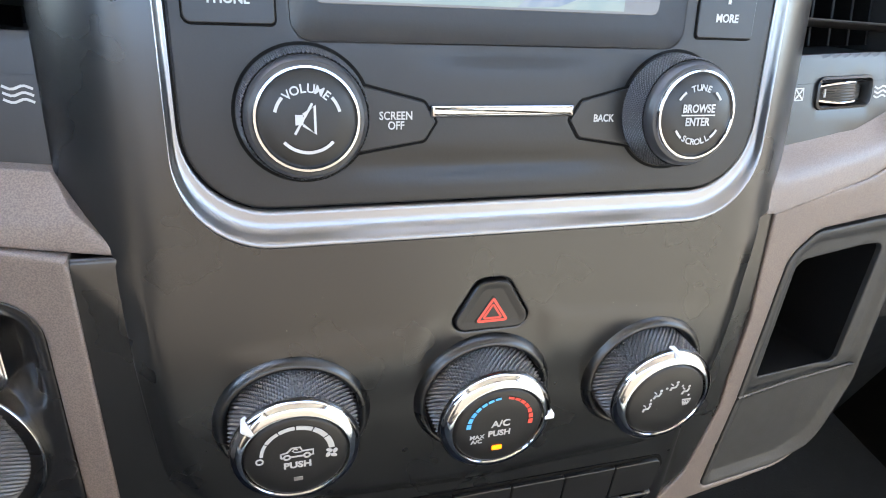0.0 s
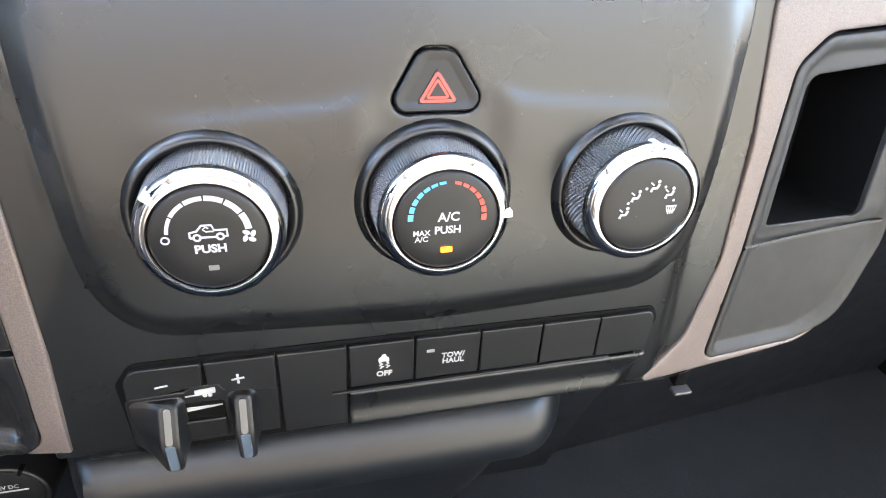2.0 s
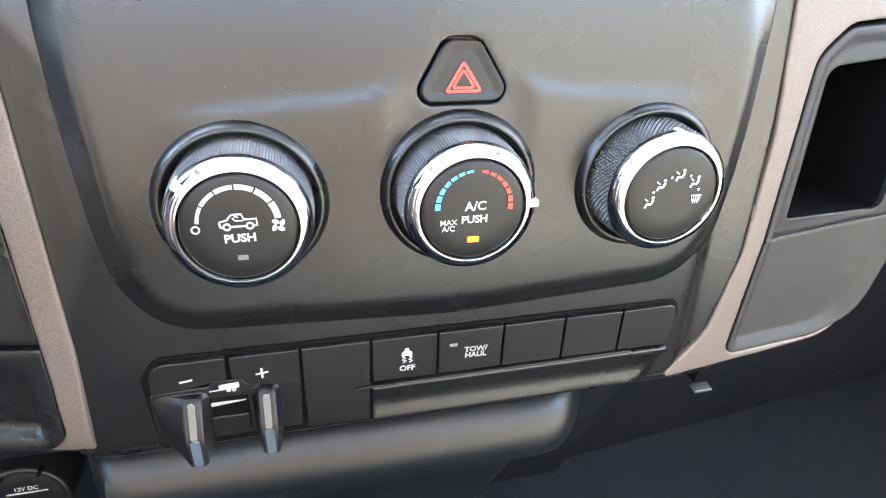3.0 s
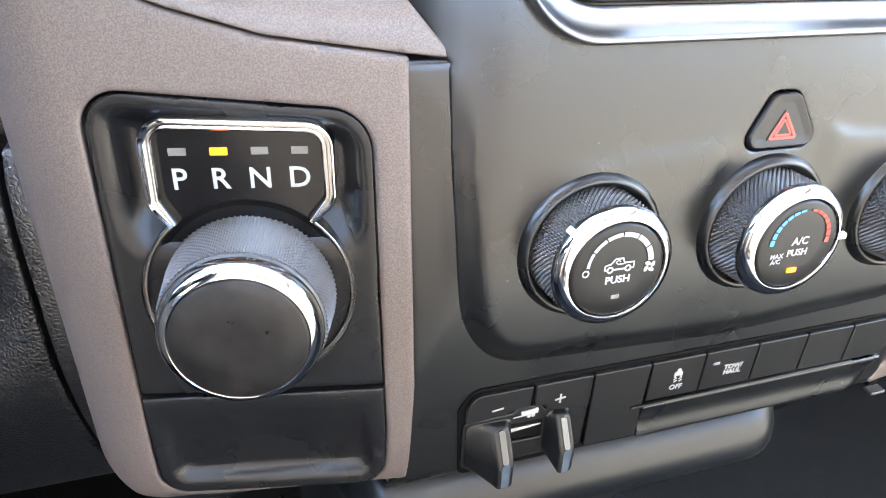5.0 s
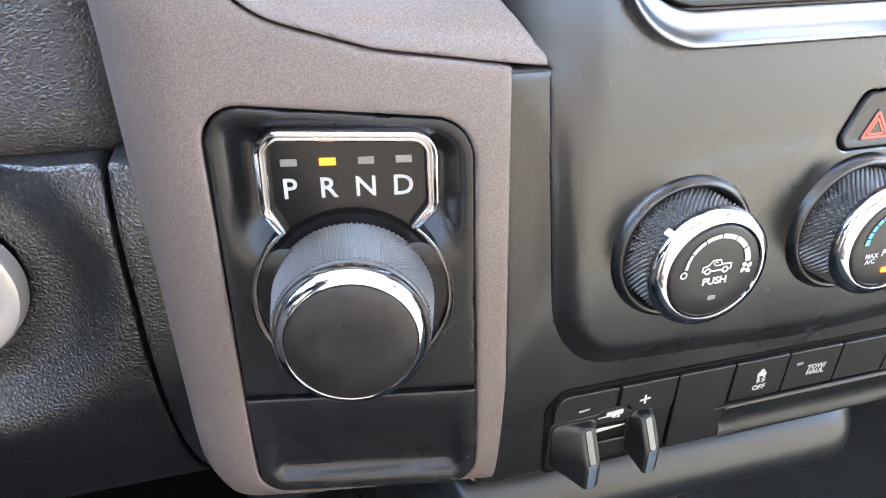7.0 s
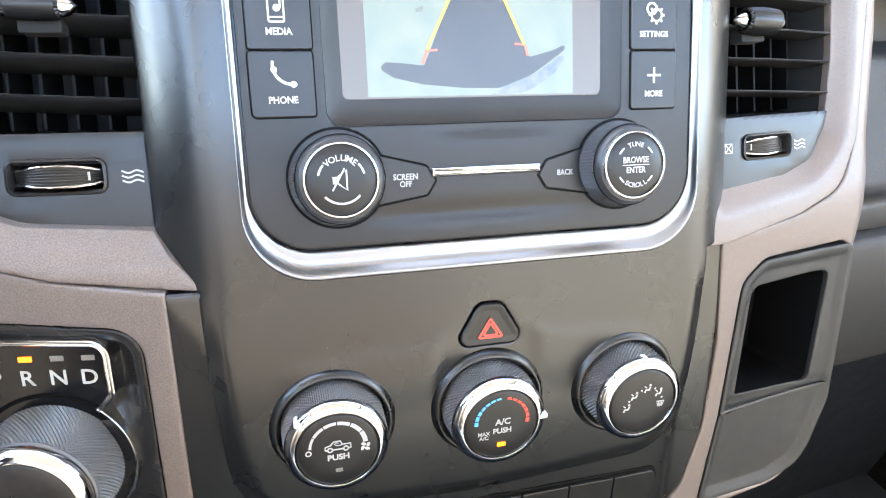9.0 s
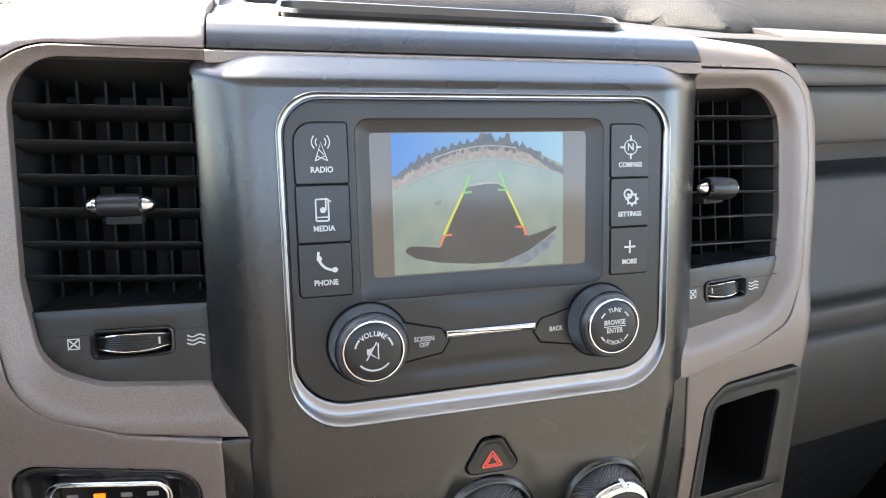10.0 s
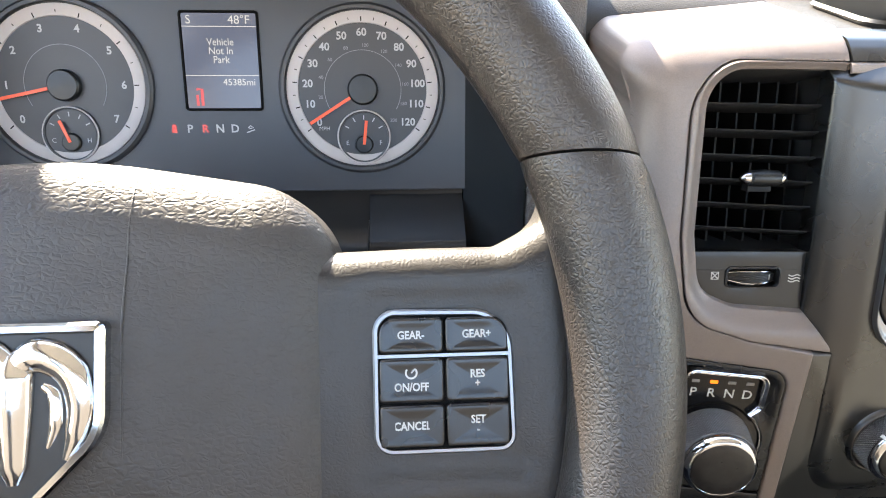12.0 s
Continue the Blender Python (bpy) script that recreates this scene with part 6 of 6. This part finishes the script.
def dial(x, z, label, numbers, a0, a1, needle, small_needle, small, ticks):
    p = cl(x, z)
    d = part("dial", lathe([(0.0655, -0.006), (0.0650, -0.001), (0.0630, 0.001), (0.0605, 0.0010), (0.0600, -0.003), (0.0, -0.003)], 96), DIAL, clu, label, m=Matrix.Translation((p[0], p[1], 0)) @ Matrix.Scale(0.97, 4))
    part("ring", lathe([(0.0595, -0.004), (0.0590, -0.0018), (0.0580, -0.0014), (0.0505, -0.0020), (0.0500, -0.003)], 96), DIALRING, d, "pale scale ring")
    part("inner_ring", stroke(arc(0, 0, 0.030, a0 - 6, a1 + 6, 48), 0.0004, -0.0028), GREY, d)
    geo = []
    for k in range(ticks + 1):
        t = a0 + (a1 - a0) * k / ticks
        r0 = 0.0525 if k % 2 else 0.0510
        geo.append(stroke([(r0 * math.cos(radians(t)), r0 * math.sin(radians(t))), (0.0570 * math.cos(radians(t)), 0.0570 * math.sin(radians(t)))], 0.0006 if k % 2 else 0.0009, -0.0018))
    icon(d, *geo, mat=DARK, name="tick")
    for k, s in enumerate(numbers):
        t = a0 + (a1 - a0) * k / (len(numbers) - 1)
        write(s, 0.0056, 0.0430 * math.cos(radians(t)), 0.0430 * math.sin(radians(t)), -0.0028, d, bold=0.00022, name="number")
    s = part("gauge", lathe([(0.0215, -0.0030), (0.0212, -0.0016), (0.0200, -0.0010), (0.0190, -0.0014), (0.0188, -0.0026), (0.0, -0.0026)], 64), DIAL, d, "small inset gauge", m=Matrix.Translation((0, -0.0365, 0.0006)))
    part("ring", lathe([(0.0214, -0.0028), (0.0211, -0.0012), (0.0203, -0.0008), (0.0197, -0.0012)], 64), DIALRING, s)
    for i, ch in enumerate(small):
        t = radians(200 - 110 * i / max(1, len(small) - 1) * 2)
        write(ch, 0.0034, 0.0140 * math.cos(t), 0.0140 * math.sin(t), -0.0024, s)
    geo = [stroke([(0.0135 * math.cos(radians(t)), 0.0135 * math.sin(radians(t))), (0.0170 * math.cos(radians(t)), 0.0170 * math.sin(radians(t)))], 0.0008, -0.0024) for t in (150, 120, 90, 60, 30)]
    icon(s, *geo, name="tick")
    part("hub", lathe([(0.0072, -0.003), (0.0070, -0.0006), (0.0060, 0.0004), (0.0, 0.0006)], 32), BUTTON, s, m=Matrix.Translation((0, -0.006, 0)))
    t = radians(small_needle)
    part("needle", stroke([(0.0, -0.006), (0.0125 * math.cos(t), -0.006 + 0.0190 * math.sin(t))], 0.0024, 0.0004, h=0.0006), ORANGE, s, "orange needle")
    part("hub", lathe([(0.0120, -0.003), (0.0118, 0.0014), (0.0105, 0.0028), (0.0, 0.0032)], 48), BUTTON, d)
    t = radians(needle)
    part("needle", stroke([(0.006 * math.cos(t), 0.006 * math.sin(t)), (0.049 * math.cos(t), 0.049 * math.sin(t))], 0.0024, 0.0010, h=0.0006), ORANGE, d, "orange needle")
    return d


d = dial(-0.3990, 0.9235, "round speedometer dial", ["0", "10", "20", "30", "40", "50", "60", "70", "80", "90", "100", "110", "120"], 216, -36, 212, 80, "EF", 24)
for v in range(20, 201, 20):
    t = radians(216 - 252 * v / 1.609 / 120)
    write(str(v), 0.0026, 0.0335 * math.cos(t), 0.0335 * math.sin(t), -0.0028, d, GREY, name="number")
write("MPH", 0.0030, -0.031, -0.030, -0.0028, d)
dial(-0.6165, 0.9265, "round tachometer dial", ["0", "1", "2", "3", "4", "5", "6", "7"], 216, -36, 192, 120, "CH", 14)
p0, p1 = cl(-0.5300, 0.9105), cl(-0.4760, 0.9755)
disp = part("display", plate(rounded([(p0[0], p0[1]), (p1[0], p0[1]), (p1[0], p1[1]), (p0[0], p1[1])], 0.002, 4), -0.005, -0.0035, 0.0003), glow("display_glow", (0.17, 0.21, 0.34), 0.62), clu, "lit message display")
part("display_frame", frame_ring(rounded([(p0[0] - 0.002, p0[1] - 0.002), (p1[0] + 0.002, p0[1] - 0.002), (p1[0] + 0.002, p1[1] + 0.002), (p0[0] - 0.002, p1[1] + 0.002)], 0.003, 4), [(0.0, -0.0045), (0.0003, -0.0026), (0.0015, -0.0024), (0.0022, -0.0036)]), DARK, clu)
LIT = glow("display_white", (0.85, 0.88, 0.92), 0.8)
LITR = glow("display_red", (0.95, 0.10, 0.12), 0.8)
mx = (p0[0] + p1[0]) / 2
write("Vehicle\nNot In\nPark", 0.0052, mx, p0[1] + 0.0415, -0.0034, disp, LIT, stretch=0.9)
write("S", 0.0060, p0[0] + 0.005, p1[1] - 0.0050, -0.0034, disp, LIT)
write("48°F", 0.0060, p1[0] - 0.0125, p1[1] - 0.0050, -0.0034, disp, LIT)
write("45385mi", 0.0048, p1[0] - 0.0150, p0[1] + 0.0190, -0.0034, disp, LIT)
icon(disp, stroke([(p0[0], p1[1] - 0.0095), (p1[0], p1[1] - 0.0095)], 0.0005, -0.0034), stroke([(p0[0], p0[1] + 0.0240), (p1[0], p0[1] + 0.0240)], 0.0005, -0.0034), mat=LIT)
icon(disp, stroke([(p0[0] + 0.011, p0[1] + 0.002), (p0[0] + 0.011, p0[1] + 0.014), (p0[0] + 0.007, p0[1] + 0.014)], 0.0022, -0.0034), stroke([(p0[0] + 0.0075, p0[1] + 0.002), (p0[0] + 0.0075, p0[1] + 0.010)], 0.002, -0.0034), mat=LITR)
for x, ch, mt in ((-0.5303, "P", WHITE), (-0.5189, "R", LITR), (-0.5079, "N", WHITE), (-0.4968, "D", WHITE)):
    q = cl(x, 0.8960)
    write(ch, 0.0058, q[0], q[1], -0.0038, clu, mt, bold=0.0002)
q = cl(-0.5419, 0.8962)
icon(clu, plate(circle(q[0], q[1] + 0.0016, 0.0018, 12), -0.0040, -0.0037, 0.0001, 1), plate(rounded([(q[0] - 0.0022, q[1] - 0.0030), (q[0] + 0.0022, q[1] - 0.0030), (q[0] + 0.0014, q[1] + 0.0008), (q[0] - 0.0014, q[1] + 0.0008)], 0.0006, 3), -0.0040, -0.0037, 0.0001, 1), mat=LITR)
q = cl(-0.4852, 0.8957)
icon(clu, stroke([(q[0] - 0.0030, q[1] - 0.0024), (q[0] + 0.0030, q[1] - 0.0004)], 0.0008, -0.0038), stroke([(q[0] - 0.0018, q[1] + 0.0010), (q[0], q[1] + 0.0026), (q[0] + 0.0022, q[1] + 0.0012), (q[0] - 0.0010, q[1] + 0.0004)], 0.0008, -0.0038))


# ---- steering wheel ----
WX, WZ = -0.490, 0.926


def wheel_y(x, z):
    return -0.101 + 0.65 * (z - 0.936)


wm = plane_frame(WX, WZ, wheel_y)
inv_w = wm.inverted()


def wl(x, z):
    p = inv_w @ Vector((x, float(wheel_y(x, z)), z))
    return (p.x, p.y)


sw_ = thing("steering_wheel", "dark leather-wrapped steering wheel with cruise switches on the spoke", "steering wheel", wm)


def rim_part(a0, a1, n, material_, r=0.0178):
    rings = []
    for k in range(n + 1):
        t = radians(a0 + (a1 - a0) * k / n)
        end = min(k, n - k)
        rr = r * (0.965 if end == 0 else 1.0)
        ring = []
        for j in range(28):
            q = 2 * math.pi * j / 28
            radial = rr * math.cos(q) * (1.0 + 0.08 * math.cos(2 * q))
            u = t
            for a_end, near in ((a0, k), (a1, n - k)):
                if near < 10 and abs(abs(a_end - 90) - 68.2) < 1:
                    level = 0.188 * math.sin(radians(a_end)) / (0.188 + radial)
                    flat = math.asin(level) if a_end < 90 else math.pi - math.asin(level)
                    u += (flat - radians(a_end)) * (1 - near / 10)
            ring.append(((0.188 + radial) * math.cos(u), (0.188 + radial) * math.sin(u), 0.0075 + rr * 1.05 * math.sin(q)))
        rings.append(ring)
    return part("rim", loft(rings, cap_first=True), material_, sw_, "grained leather rim", angle=60)


rim_part(21.9, 158.1, 64, LEATHER)
rim_part(-30.0, 21.6, 40, LEATHER)
rim_part(158.4, 210.0, 40, LEATHER)
rim_part(210.4, 329.6, 60, LEATHER)


def spoke(s):
    o = rounded([(s * p[0], p[1]) for p in ((0.078, 0.0405), (0.120, 0.0418), (0.148, 0.0420), (0.1640, 0.0500), (0.1690, 0.0720), (0.1800, 0.072), (0.1800, -0.070), (0.1690, -0.070), (0.155, -0.052), (0.078, -0.050))], [0.002, 0.02, 0.012, 0.016, 0.002, 0.002, 0.002, 0.002, 0.02, 0.002], 6)
    if area2(o) < 0:
        o = list(reversed(o))
    
    def dished(x, v):
        ax = s * np.asarray(x, float)
        k = soft_step(0.0, 0.0100, np.minimum(ax - 0.0945, 0.1625 - ax)) * soft_step(0.0, 0.0100, np.minimum(v + 0.0390, 0.0330 - v))
        return -0.0020 * (1 - k)
    return part("spoke", to_local(sheet(o, dished, step=0.0025, edge=0.0095, depth=0.014)), SPOKE, sw_, angle=60)


spoke(-1)
sp = spoke(1)
hub = rounded([(-0.0945, -0.080), (0.0945, -0.080), (0.0940, 0.0605), (0.0, 0.0755), (-0.0940, 0.0605)], [0.034, 0.034, 0.034, 0.2, 0.034], 12)
cover = [lift(hub, -0.034)] + [lift(inset(hub, 0.030 * (1 - math.cos(t))), 0.008 - 0.016 * (1 - math.sin(t))) for t in np.linspace(0, math.pi / 2, 16)]
last = np.array(cover[-1])
for q in (0.8, 0.6, 0.4, 0.2):
    cover.append([(p[0] * q, p[1] * q, 0.008 + 0.006 * (1 - q * q)) for p in last])
part("airbag_cover", loft(cover, cap_first=True), AIRBAG, sw_, "grained vinyl airbag cover", angle=60)
part("column", lathe([(0.060, -0.16), (0.062, -0.06), (0.055, -0.031), (0.0, -0.030)], 48), BUTTON, sw_)
for sx in (-0.030, 0.030):
    line = []
    for v in np.linspace(0.0688, -0.030, 30):
        d, q = 0.0706 - v, max(abs(v) / 0.0405, abs(sx) / 0.0645)
        up = 0.008 - 0.016 * (1 - math.sin(math.acos(max(0.0, 1 - d / 0.030)))) if d < 0.030 else 0.008 + 0.006 * max(0.0, 1 - q * q)
        line.append((sx * (1.0 - 0.0012 * (0.0688 - v) / 0.01), v, up - 0.0002))
    part("seam", tube(line, 0.0004, 6), AIRBAG, sw_, "faint moulded seam")
# emblem: plain shield with a chrome frame, let into the cover
sh_o = rounded([(-0.0264, 0.0208), (0.0264, 0.0208), (0.0262, -0.0125), (0.0, -0.0390), (-0.0262, -0.0125)], [0.002, 0.002, 0.018, 0.004, 0.018], 8)
em = part("emblem", plate(sh_o, 0.008, 0.0155, 0.0006), BUTTON, sw_, "plain shield-shaped badge")
part("frame", frame_ring(sh_o, [(-0.0004, 0.008), (-0.0004, 0.0165), (0.0004, 0.0176), (0.0022, 0.0178), (0.0030, 0.0160), (0.0030, 0.0150)]), CHROME, em, "chrome frame")


def horn(path):
    """A tapered chrome bow along (x, v, half-width) points, rounded on top."""
    fine = curve_profile([p[:2] for p in path], 6)
    wide = np.interp(np.linspace(0, 1, len(fine)), np.linspace(0, 1, len(path)), [p[2] for p in path])
    rings = []
    for i, p in enumerate(fine):
        a, b = np.array(fine[max(i - 1, 0)]), np.array(fine[min(i + 1, len(fine) - 1)])
        d = (b - a) / max(np.linalg.norm(b - a), 1e-9)
        rings.append([(p[0] - d[1] * wide[i] * math.cos(t), p[1] + d[0] * wide[i] * math.cos(t), 0.0150 + 0.75 * wide[i] * max(-0.1, math.sin(t))) for t in np.linspace(0, 2 * math.pi, 20, endpoint=False)])
    return loft(rings, cap_first=True)


sides = []
for s in (-1, 1):
    sides += [horn([(s * x * 0.93, v * 1.15 - 0.0014, w) for x, v, w in ((0.0010, 0.0080, 0.0040), (0.0060, 0.0112, 0.0052), (0.0125, 0.0105, 0.0055), (0.0185, 0.0062, 0.0052), (0.0208, -0.0012, 0.0044), (0.0192, -0.0090, 0.0034), (0.0160, -0.0155, 0.0012))]),
              horn([(s * x * 0.93, v * 1.15 - 0.0014, w) for x, v, w in ((0.0090, 0.0035, 0.0012), (0.0125, 0.0010, 0.0022), (0.0130, -0.0060, 0.0022), (0.0105, -0.0125, 0.0008))])]
sides.append(horn([(0.0, 0.0120, 0.0030), (0.0, 0.0060, 0.0066), (0.0, -0.0040, 0.0060), (0.0, -0.0140, 0.0050), (0.0, -0.0215, 0.0042), (0.0, -0.0260, 0.0020)]))
part("relief", join(*sides), CHROME, em, "plain chrome relief", angle=60)
# cruise switches
po_ = [wl(*p) for p in ((-0.3845, 0.9045), (-0.3383, 0.9045), (-0.3395, 0.9430), (-0.3845, 0.9436))]
padm = rounded(po_, [0.006, 0.005, 0.013, 0.007], 8)
part("cruise_switch", plate(padm, -0.004, 0.0008, 0.0004), DARK, sp, "black cruise switch block")
part("frame", frame_ring(padm, [(-0.0006, -0.002), (-0.0006, 0.0016), (0.0, 0.0022), (0.0010, 0.0022), (0.0014, 0.0010)]), SILVER, sp, "silver outline frame")
ax0, ay0, ax1, ay1 = padm[0][0], min(p[1] for p in padm), max(p[0] for p in padm), max(p[1] for p in padm)
ax0 = min(p[0] for p in padm)
hx, hy = (ax1 - ax0), (ay1 - ay0)
rows_ = ((0.70, 0.955), (0.352, 0.668), (0.035, 0.338))
part("frame", stroke([(ax0 + 0.001, ay0 + hy * 0.683), (ax1 - 0.001, ay0 + hy * 0.683)], 0.0011, 0.0010, h=0.0012), SILVER, sp, "silver bar")
words = (("GEAR-", "GEAR+"), ("ON/OFF", "RES\n+"), ("CANCEL", "SET\n-"))
for (v0, v1), pair in zip(rows_, words):
    for k, wd in enumerate(pair):
        u0, u1 = ((0.030, 0.494), (0.506, 0.968))[k]
        corner = [0.0016] * 4
        if v1 > 0.9:
            corner = [0.0016, 0.0016, 0.0105, 0.0016] if k else [0.0016, 0.0016, 0.0016, 0.0055]
        o = rounded([(ax0 + hx * u0, ay0 + hy * v0), (ax0 + hx * u1, ay0 + hy * v0), (ax0 + hx * (u1 - (0.012 if v1 > 0.9 and k else 0)), ay0 + hy * v1), (ax0 + hx * u0, ay0 + hy * v1)], corner, 6)
        part("key", plate(o, 0.0, 0.0026, 0.0011, 4, dome=-0.0007), KEYTOP, sp)
        yy = ay0 + hy * ((v0 + v1) / 2 - (0.05 if wd == "ON/OFF" else 0))
        write(wd, 0.0026, ax0 + hx * (u0 + u1) / 2, yy, 0.0021, sp, bold=0.00010, stretch=0.85)
        if wd == "ON/OFF":
            icon(sp, stroke(arc(ax0 + hx * 0.26, yy + 0.0048, 0.0018, -220, 40, 14), 0.0006, 0.0021), stroke([(ax0 + hx * 0.26, yy + 0.0048), (ax0 + hx * 0.26 + 0.0014, yy + 0.0062)], 0.0005, 0.0021))
